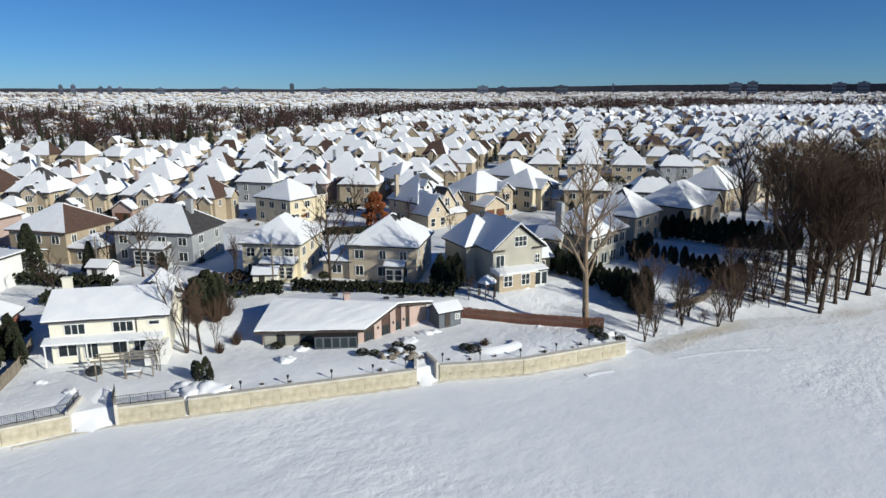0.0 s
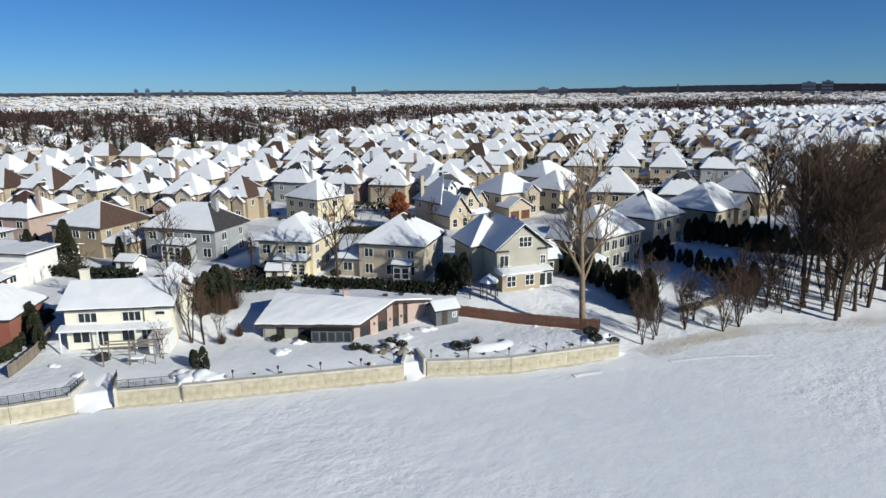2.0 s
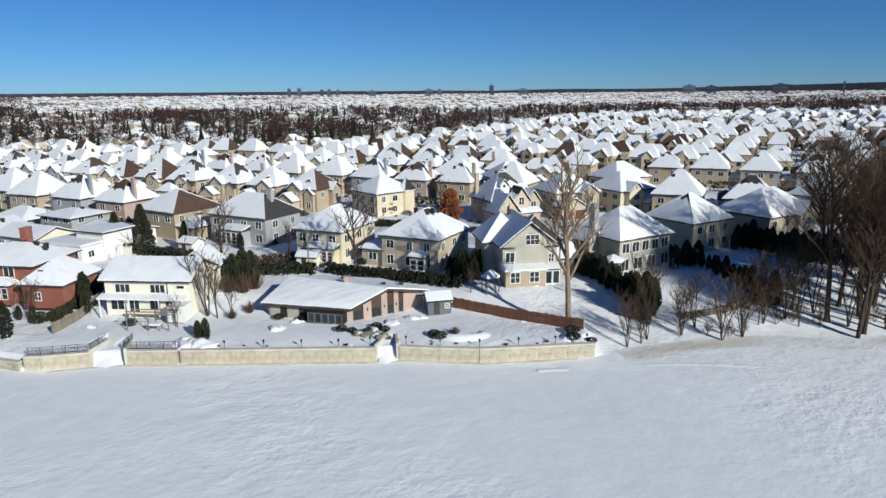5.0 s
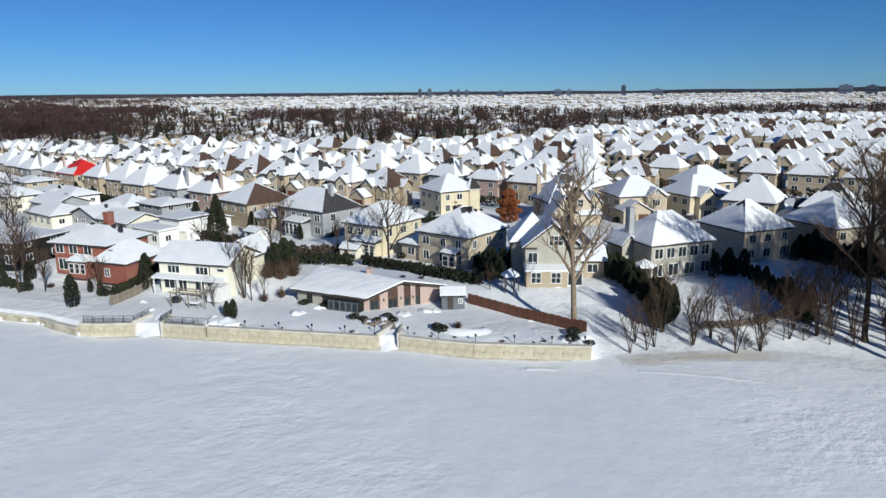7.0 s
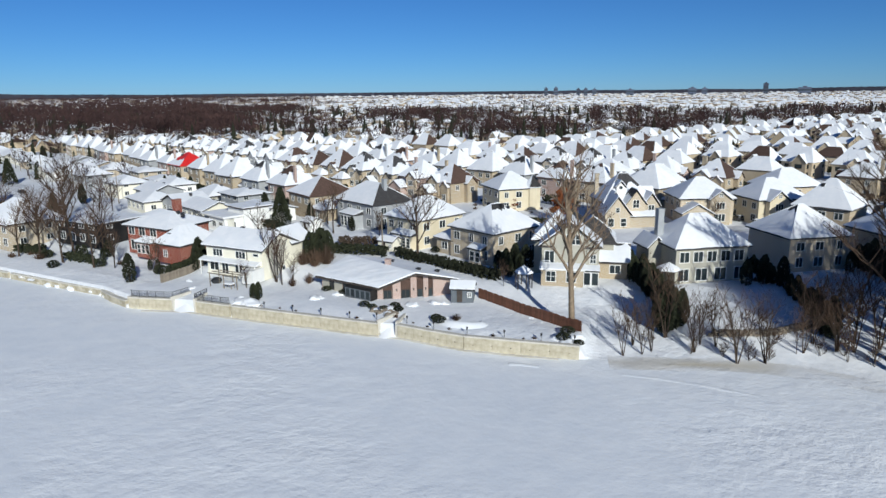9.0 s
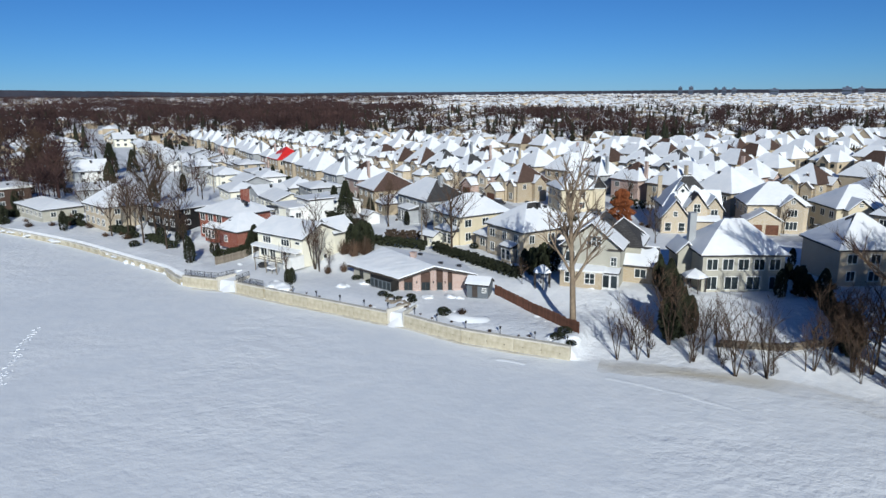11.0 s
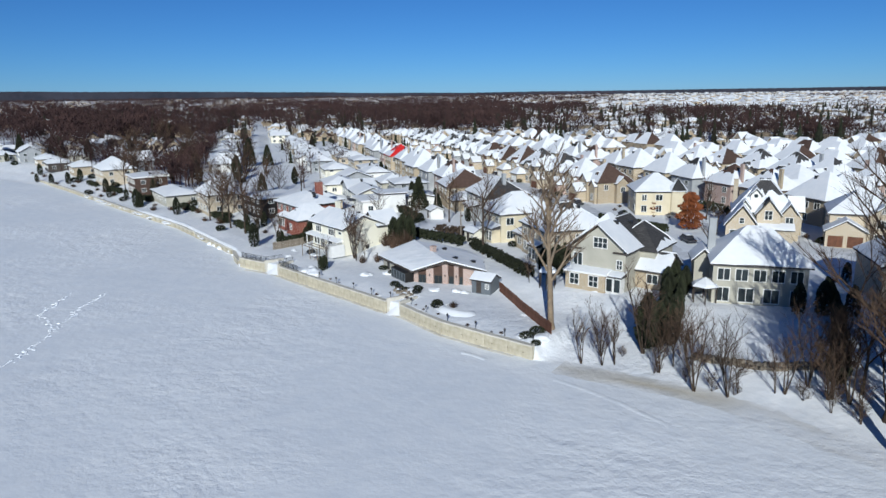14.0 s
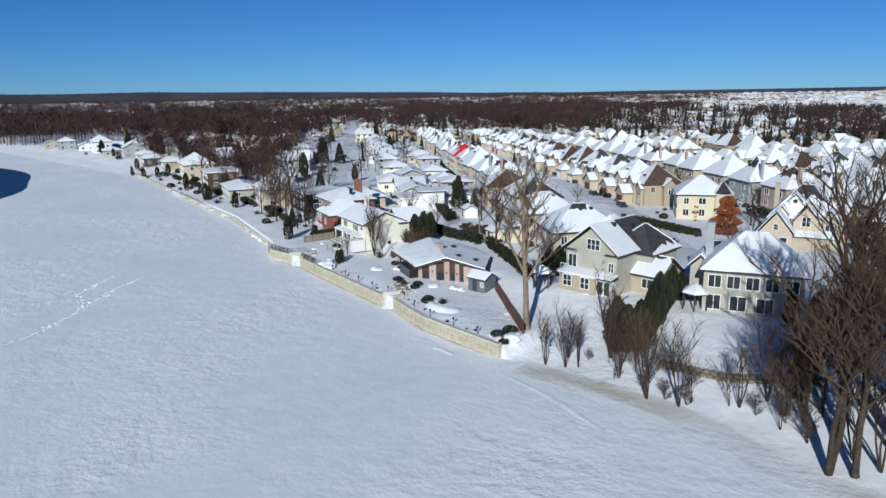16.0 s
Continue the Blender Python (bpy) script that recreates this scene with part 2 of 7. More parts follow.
class Shape:
    """Collects verts and faces of one mesh."""

    def __init__(self):
        self.v, self.f = [], []

    def add(self, verts, faces):
        k = len(self.v)
        self.v += [tuple(p) for p in verts]
        self.f += [[k + i for i in f] for f in faces]
        return self

    def box(self, x0, y0, z0, x1, y1, z1):
        return self.add([(x0, y0, z0), (x1, y0, z0), (x1, y1, z0), (x0, y1, z0), (x0, y0, z1), (x1, y0, z1), (x1, y1, z1), (x0, y1, z1)],
                        [(3, 2, 1, 0), (4, 5, 6, 7), (0, 1, 5, 4), (1, 2, 6, 5), (2, 3, 7, 6), (3, 0, 4, 7)])

    def spike(self, a, b, r):
        """A thin three-sided twig that ends in a point."""
        a, b = Vector(a), Vector(b)
        u = (b - a).orthogonal().normalized() * r
        q = (b - a).normalized().cross(u)
        return self.add([a + u, a - u * 0.5 + q * 0.866, a - u * 0.5 - q * 0.866, b], [(0, 1, 3), (1, 2, 3), (2, 0, 3)])

    def tube(self, a, b, ra, rb, n=6, caps=True):
        a, b = Vector(a), Vector(b)
        w = (b - a).normalized()
        u = w.orthogonal().normalized()
        q = w.cross(u)
        ring = [u * math.cos(2 * math.pi * i / n) + q * math.sin(2 * math.pi * i / n) for i in range(n)]
        fs = [(i, (i + 1) % n, n + (i + 1) % n, n + i) for i in range(n)]
        if caps:
            fs += [tuple(range(n - 1, -1, -1)), tuple(range(n, 2 * n))]
        return self.add([a + r * ra for r in ring] + [b + r * rb for r in ring], fs)

    def prism(self, poly, z0, tops):
        """Upright prism on a plan polygon (anticlockwise); tops: a height or one for each corner."""
        n = len(poly)
        if not isinstance(tops, (list, tuple)):
            tops = [tops] * n
        return self.add([(p[0], p[1], z0) for p in poly] + [(p[0], p[1], t) for p, t in zip(poly, tops)],
                        [tuple(range(n - 1, -1, -1)), tuple(range(n, 2 * n))] + [(i, (i + 1) % n, n + (i + 1) % n, n + i) for i in range(n)])

    def weld(self, step=0.02):
        """Joins points that fall together."""
        seen, order, index = {}, [], []
        for p in self.v:
            key = (round(p[0] / step), round(p[1] / step), round(p[2] / step))
            if key not in seen:
                seen[key] = len(order)
                order.append(p)
            index.append(seen[key])
        self.v, faces = order, []
        for f in self.f:
            g = []
            for i in f:
                if index[i] not in g:
                    g.append(index[i])
            if len(g) > 2:
                faces.append(g)
        self.f = faces
        return self

    def mesh(self, name, material, smooth=False):
        me = mesh_of(name, self.v, self.f, material)
        if smooth:
            me.polygons.foreach_set("use_smooth", [True] * len(me.polygons))
        return me


def lerp(a, b, t):
    return Vector(a) * (1 - t) + Vector(b) * t


def snow_on(shape, slope, t0=0.0, t1=1.0, s0=0.0, s1=1.0, thick=0.2, rng=random, ragged=0.03, n=9, rows=4):
    """A blanket of snow on a roof slope (eave left, eave right, ridge right, ridge left), from t0 to t1 up the slope."""
    e0, e1, r1, r0 = slope
    top, base = [], []
    inner = lambda i: 0 < i < n - 1
    lo = [t0 + (rng.uniform(-ragged, ragged) * (t0 > 0.03) + rng.uniform(0, 0.02)) * inner(i) for i in range(n)]
    hi = [t1 + rng.uniform(-ragged, ragged) * (t1 < 0.97) for _ in range(n)]
    for j in range(rows):
        for i in range(n):
            s = s0 + (s1 - s0) * i / (n - 1)
            t = lo[i] + (hi[i] - lo[i]) * j / (rows - 1)
            p = lerp(lerp(e0, e1, s), lerp(r0, r1, s), t)
            rim = j == rows - 1 or not inner(i)
            height = thick * (0.55 if j == 0 else 0.8 if rim else rng.uniform(0.85, 1.05))
            if t1 < 0.97 and j == rows - 1:
                height = thick * 0.3
            top.append(p + UP * height)
            base.append(p - UP * 0.02)
    fs, k = [], n * rows
    for j in range(rows - 1):
        for i in range(n - 1):
            a = j * n + i
            fs.append((a, a + 1, a + n + 1, a + n))
    rim = list(range(n)) + [j * n + n - 1 for j in range(1, rows)] + [(rows - 1) * n + i for i in range(n - 2, -1, -1)] + [j * n for j in range(rows - 2, 0, -1)]
    for a, b in zip(rim, rim[1:] + rim[:1]):
        fs.append((a, k + a, k + b, b))
    shape.add(top + base, fs)


# ---- land ----
SHORE = [(-6000, -2500), (-800, -260), (-600, -40), (-447, 38), (-272, 65), (-198, 77), (-120, 75.5), (-76, 74.3), (-40, 69.6), (-29, 66.2), (-20.6, 68.2), (-12.6, 67.9),
         (12.9, 67.9), (15.2, 68.5), (25.7, 66.9), (40.4, 68.2), (49, 70.8), (59, 72.0), (70, 72.6), (80, 72.0), (91, 73.4), (140, 77), (300, 92), (700, 150), (6000, 900)]


def shore(x):
    return float(np.interp(x, [p[0] for p in SHORE], [p[1] for p in SHORE]))


def smooth(a, b, v):
    t = min(1.0, max(0.0, (v - a) / (b - a)))
    return t * t * (3 - 2 * t)


def far_rise(x, y):
    """The plain climbs gently towards the horizon."""
    return 24.0 * smooth(600, 4200, math.hypot(x, y)) if y > shore(x) else 0.0


def land(x, y):
    """Height of the snow-covered ground."""
    v = y - shore(x)
    if v <= 0.1:
        return 0.05 * noise.noise((x * 0.08, y * 0.08, 0)) + 0.03 * noise.noise((x * 0.5, y * 0.5, 3))
    rise = 2.0 + 1.6 * smooth(12, 21, v)
    walled = smooth(-130, -100, x) * (1 - smooth(40.2, 41.2, x))
    bank = smooth(0.1, 9, v) * 1.1 + smooth(6, 24, v) * 2.5
    cliff = smooth(0.1, 0.35, v) * (rise - 0.35) + 0.35 * smooth(0.35, 5, v)
    bump = 0.16 * noise.noise((x * 0.18, y * 0.18, 7)) + 0.11 * noise.noise((x * 0.6, y * 0.6, 2))
    return cliff * walled + bank * (1 - walled) + bump * smooth(0.3, 3, v)


def spread(lo, hi, fine, far, growth=1.16):
    """Grid lines: even steps of fine between lo and hi, then ever wider out to far."""
    vals = list(np.arange(lo, hi + 0.01, fine))
    step, a, b = fine, [lo], [hi]
    while b[-1] < far:
        step *= growth
        b.append(b[-1] + step)
        a.append(a[-1] - step)
    return sorted(a[1:] + vals + b[1:])


xs = spread(-60, 110, 1.0, 5500)
vs = [v for v in spread(-70, 60, 1.3, 5500) if not -1.2 < v < 3] + [-0.8, -0.3, 0.1, 0.35, 0.8, 1.4, 2.2]
vs.sort()
gv = []
for v in vs:
    for x in xs:
        y = shore(x) * max(0.0, 1 - abs(v) / 3000) + v if abs(v) > 200 else shore(x) + v
        gv.append((x, y, (land(x, y) if abs(v) < 900 else (3.6 if v > 0 else 0.0)) + far_rise(x, y)))
W = len(xs)
gf = [(j * W + i, j * W + i + 1, (j + 1) * W + i + 1, (j + 1) * W + i) for j in range(len(vs) - 1) for i in range(W - 1)]
g_me = mesh_of("ground", gv, gf, M_GROUND)
g_me.materials.append(M_ICE)
g_me.polygons.foreach_set("material_index", [1 if vs[j] < 0.1 else 0 for j in range(len(vs) - 1) for i in range(W - 1)])
g_me.polygons.foreach_set("use_smooth", [True] * len(g_me.polygons))
thing("ground", Matrix(), "snow-covered land and frozen river reaching the horizon", "ground", kind="structure", data=g_me)


def strip(name, pts, width, material, label, lift=0.05, kind="structure", category="road"):
    """A ribbon laid on the ground along a line of plan points."""
    sh, P = Shape(), []
    for (x0, y0), (x1, y1) in zip(pts, pts[1:]):
        n = max(2, int(math.dist((x0, y0), (x1, y1)) / 2.5))
        P += [(x0 + (x1 - x0) * i / n, y0 + (y1 - y0) * i / n) for i in range(n)]
    P.append(pts[-1])
    rows = []
    for i, p in enumerate(P):
        a, b = P[max(0, i - 1)], P[min(len(P) - 1, i + 1)]
        d = Vector((b[0] - a[0], b[1] - a[1])).normalized()
        nrm = Vector((-d.y, d.x))
        w = width * (1 + 0.12 * noise.noise((p[0] * 0.3, p[1] * 0.3, 1)))
        rows.append([(p[0] + nrm.x * w * s, p[1] + nrm.y * w * s, land(p[0] + nrm.x * w * s, p[1] + nrm.y * w * s) + lift * (1 if abs(s) < 0.4 else -1)) for s in (-0.5, -0.3, 0, 0.3, 0.5)])
    v = [q for r in rows for q in r]
    f = [(i * 5 + k + 5, i * 5 + k, i * 5 + k + 1, i * 5 + k + 6) for i in range(len(rows) - 1) for k in range(4)]
    sh.add(v, [tuple(reversed(q)) for q in f])
    me = sh.mesh(name, material, True)
    return thing(name, Matrix(), label, category, kind=kind, data=me)


strip("road", [(39, 108.9), (36.6, 114.8), (26.3, 124), (12.7, 134.3), (-12, 152.8), (-37.7, 166.1), (-84.4, 199.1), (-128.9, 226.8), (-236.1, 290.9)], 8.0, M_ROAD, "ploughed suburban street with packed snow")
strip("road", [(-90.9, 111.1), (-113.2, 123.6), (-200.7, 170), (-392.1, 276.5)], 7.5, M_ROAD, "long straight snow-packed residential street")
strip("road", [(47.7, 137.7), (64.1, 146.3), (101.9, 166.2), (151.9, 189.1), (241.5, 224.8)], 8.0, M_ROAD, "curving snow-packed residential street")
strip("road", [(47.7, 137.7), (23.3, 182.9), (-26.6, 214.8), (-67.1, 239.8), (-151.3, 292)], 8.0, M_ROAD, "snow-packed street between tan houses")
ws = Shape()
ring = [(-250 + 98 * math.cos(a) + 4 * math.sin(5 * a), -1 + 41 * math.sin(a) + 1.5 * math.cos(7 * a)) for a in np.linspace(0, 2 * math.pi, 73)[:-1]]
ws.add([(x, y, 0.12) for x, y in ring], [tuple(range(72))])
thing("water", Matrix(), "dark blue open river water in the ice", "water", kind="structure", data=ws.mesh("water", M_WATER))

# ---- windows, doors and other shared pieces ----
window_cache = {}


def lattice(shape, xb, zb, solid, y0, y1):
    """A flat frame cut from one piece: xb, zb are the cuts, solid(i, j) tells which cells are filled."""
    nx, nz = len(xb), len(zb)
    verts = [(x, y, z) for y in (y0, y1) for z in zb for x in xb]
    k = nx * nz
    I = lambda i, j, b: b * k + j * nx + i
    full = lambda i, j: 0 <= i < nx - 1 and 0 <= j < nz - 1 and solid(i, j)
    fs = []
    for j in range(nz - 1):
        for i in range(nx - 1):
            if not solid(i, j):
                continue
            fs.append((I(i, j, 0), I(i + 1, j, 0), I(i + 1, j + 1, 0), I(i, j + 1, 0)))
            fs.append((I(i, j, 1), I(i, j + 1, 1), I(i + 1, j + 1, 1), I(i + 1, j, 1)))
            if not full(i - 1, j):
                fs.append((I(i, j, 0), I(i, j + 1, 0), I(i, j + 1, 1), I(i, j, 1)))
            if not full(i + 1, j):
                fs.append((I(i + 1, j, 0), I(i + 1, j, 1), I(i + 1, j + 1, 1), I(i + 1, j + 1, 0)))
            if not full(i, j - 1):
                fs.append((I(i, j, 0), I(i, j, 1), I(i + 1, j, 1), I(i + 1, j, 0)))
            if not full(i, j + 1):
                fs.append((I(i, j + 1, 0), I(i + 1, j + 1, 0), I(i + 1, j + 1, 1), I(i, j + 1, 1)))
    return shape.add(verts, fs)


def window(parent, m, w, h, cols=2, rows=1, frame_mat=None, name="window"):
    """A window with a frame, bars and a pane, standing proud of a wall that faces -y."""
    key = (round(w, 2), round(h, 2), cols, rows, frame_mat)
    if key not in window_cache:
        b = 0.1
        xb, zb = [-w / 2 - b, -w / 2], [-b, 0]
        for i in range(1, cols):
            xb += [-w / 2 + w * i / cols - 0.04, -w / 2 + w * i / cols + 0.04]
        for j in range(1, rows):
            zb += [h * j / rows - 0.03, h * j / rows + 0.03]
        xb += [w / 2, w / 2 + b]
        zb += [h, h + b]
        s = lattice(Shape(), xb, zb, lambda i, j: i % 2 == 0 or j % 2 == 0, -0.08, 0.02)
        window_cache[key] = (s.mesh("window", frame_mat or M_TRIM), Shape().box(-w / 2, -0.03, 0, w / 2, 0.01, h).mesh("pane", M_GLASS))
    a, g = window_cache[key]
    ob = part(name, a, parent, m)
    part("pane", g, ob)
    return ob


SIDE = {"S": 0, "E": 90, "N": 180, "W": 270}


def on_wall(block, side, u, z):
    """A pose on a wall of a block: u metres from the middle of that side, z metres up."""
    cx, cy, w, d = block
    half = d / 2 if side in "SN" else w / 2
    return pose(cx, cy, 0) @ pose(0, 0, 0, 0, 0, SIDE[side]) @ pose(u, -half, z)


def slopes_of(cx, cy, w, d, z, rise, kind, o=0.5):
    x0, x1, y0, y1 = cx - w / 2 - o, cx + w / 2 + o, cy - d / 2 - o, cy + d / 2 + o
    a, b, c, e = (x0, y0, z), (x1, y0, z), (x1, y1, z), (x0, y1, z)
    t = z + rise
    if kind == "hip":
        if w >= d:
            k = (y1 - y0) / 2 * 0.92
            r0, r1 = (x0 + k, cy, t), (x1 - k, cy, t)
            if r1[0] - r0[0] < 0.6:
                r0, r1 = (cx - 0.3, cy, t), (cx + 0.3, cy, t)
            return {"S": (a, b, r1, r0), "E": (b, c, r1, r1), "N": (c, e, r0, r1), "W": (e, a, r0, r0)}
        k = (x1 - x0) / 2 * 0.92
        r0, r1 = (cx, y0 + k, t), (cx, y1 - k, t)
        return {"S": (a, b, r0, r0), "E": (b, c, r1, r0), "N": (c, e, r1, r1), "W": (e, a, r0, r1)}
    if kind == "gx":
        r0, r1 = (x0, cy, t), (x1, cy, t)
        return {"S": (a, b, r1, r0), "N": (c, e, r0, r1)}
    if kind == "gy":
        r0, r1 = (cx, y0, t), (cx, y1, t)
        return {"E": (b, c, r1, r0), "W": (e, a, r0, r1)}
    if kind == "shed":
        return {"S": (a, b, (x1, y1, t), (x0, y1, t))}
    return {"F": (a, b, c, e)}


def block(parent, cx, cy, w, d, eave, rise, kind, wall, roof, bare=(), rng=random, base=-0.4, thick=0.22, o=0.5, name="wall", fascia=None, snow=True):
    """One wing of a house: walls, a roof with eaves, and the snow on it. bare: {side: (t0, t1)} for slopes with partial snow, () for none."""
    s = Shape()
    x0, x1, y0, y1 = cx - w / 2, cx + w / 2, cy - d / 2, cy + d / 2
    s.box(x0, y0, base, x1, y1, eave - 0.02)
    if kind == "gx":
        q = rise * (d / 2) / (d / 2 + o)
        s.add([(x, y, z) for x in (x0, x1) for y, z in ((y0, eave - 0.02), (y1, eave - 0.02), (cy, eave + q - 0.05))], [(0, 2, 1), (3, 4, 5), (0, 1, 4, 3), (0, 3, 5, 2), (1, 2, 5, 4)])
    if kind == "gy":
        q = rise * (w / 2) / (w / 2 + o)
        s.add([(x, y, z) for y in (y0, y1) for x, z in ((x0, eave - 0.02), (x1, eave - 0.02), (cx, eave + q - 0.05))], [(0, 1, 2), (3, 5, 4), (0, 3, 4, 1), (0, 2, 5, 3), (1, 4, 5, 2)])
    part(name, s.mesh(name, wall), parent)
    sl = slopes_of(cx, cy, w, d, eave, rise, kind, o)
    r = Shape()
    if kind in ("hip", "shed"):
        base_pts = [(cx - w / 2 - o, cy - d / 2 - o), (cx + w / 2 + o, cy - d / 2 - o), (cx + w / 2 + o, cy + d / 2 + o), (cx - w / 2 - o, cy + d / 2 + o)]
        if kind == "hip":
            r.box(cx - w / 2 - o, cy - d / 2 - o, eave - 0.2, cx + w / 2 + o, cy + d / 2 + o, eave)
            for q in sl.values():
                r.add(q[:3] if q[2] == q[3] else q, [(0, 1, 2)] if q[2] == q[3] else [(0, 1, 2, 3)])
        else:
            r.prism(base_pts, eave - 0.2, [eave, eave, eave + rise, eave + rise])
    elif kind == "flat":
        r.box(cx - w / 2 - o, cy - d / 2 - o, eave - 0.25, cx + w / 2 + o, cy + d / 2 + o, eave)
    else:
        for q in sl.values():
            r.add([Vector(p) for p in q] + [Vector(p) - UP * 0.2 for p in q], [(0, 1, 2, 3), (7, 6, 5, 4), (0, 4, 5, 1), (1, 5, 6, 2), (2, 6, 7, 3), (3, 7, 4, 0)])
    part("roof", r.mesh("roof", roof), parent)
    if snow:
        sn = Shape()
        for k, q in sl.items():
            if k in bare:
                if bare[k]:
                    snow_on(sn, q, *bare[k], thick=thick * 0.7, rng=rng, ragged=0.12)
            else:
                snow_on(sn, q, thick=thick, rng=rng)
        if sn.v:
            part("roof_snow", sn.weld().mesh("roof_snow", M_SNOW, False), parent, label="snow blanket on the roof")
    return (cx, cy, w, d)


vent_me = Shape().box(-0.28, -0.28, -0.3, 0.28, 0.28, 0.5).box(-0.36, -0.36, 0.5, 0.36, 0.36, 0.6).mesh("roof_vent", M_BLACK)


def vent(parent, x, y, z):
    part("roof_vent", vent_me, parent, pose(x, y, z), "black roof vent")


def chimney(parent, x, y, z0, z1, mat, w=0.9, d=0.6):
    s = Shape().box(-w / 2, -d / 2, z0, w / 2, d / 2, z1).box(-w / 2 - 0.07, -d / 2 - 0.07, z1, w / 2 + 0.07, d / 2 + 0.07, z1 + 0.15)
    part("chimney", s.mesh("chimney", mat), parent, pose(x, y, 0))


door_me = {}


def door(parent, m, w=0.95, h=2.05, mat=None):
    key = (w, h, mat)
    if key not in door_me:
        s = Shape().box(-w / 2, -0.05, 0, w / 2, 0.02, h)
        for i in range(2):
            for j in range(3):
                x, z = -w / 2 + w * (0.1 + 0.45 * i), 0.15 + j * (h - 0.2) / 3
                s.box(x, -0.075, z, x + w * 0.35, -0.04, z + (h - 0.2) / 3 - 0.12)
        door_me[key] = s.mesh("door", mat or M_DARKTRIM)
    return part("door", door_me[key], parent, m)


def garage_door(parent, m, w=2.7, h=2.2, mat=None):
    key = ("g", w, h, mat)
    if key not in door_me:
        s = Shape().box(-w / 2, -0.03, 0, w / 2, 0.02, h)
        cuts = lambda lo, hi, n: sorted([lo + (hi - lo) * i / n for i in range(n + 1)] + [lo + (hi - lo) * i / n + (0.07 if i < n else -0.07) for i in range(n + 1)])
        lattice(s, cuts(-w / 2, w / 2, 4), cuts(0.02, h - 0.02, 4), lambda i, j: i % 2 == 0 or j % 2 == 0 or i == 8 or j == 8, -0.06, -0.028)
        door_me[key] = s.mesh("garage_door", mat or M_BROWNROOF)
    return part("garage_door", door_me[key], parent, m)


def at(x, y, rot=0.0, lift=0.0):
    return pose(x, y, land(x, y) + lift, 0, 0, rot)


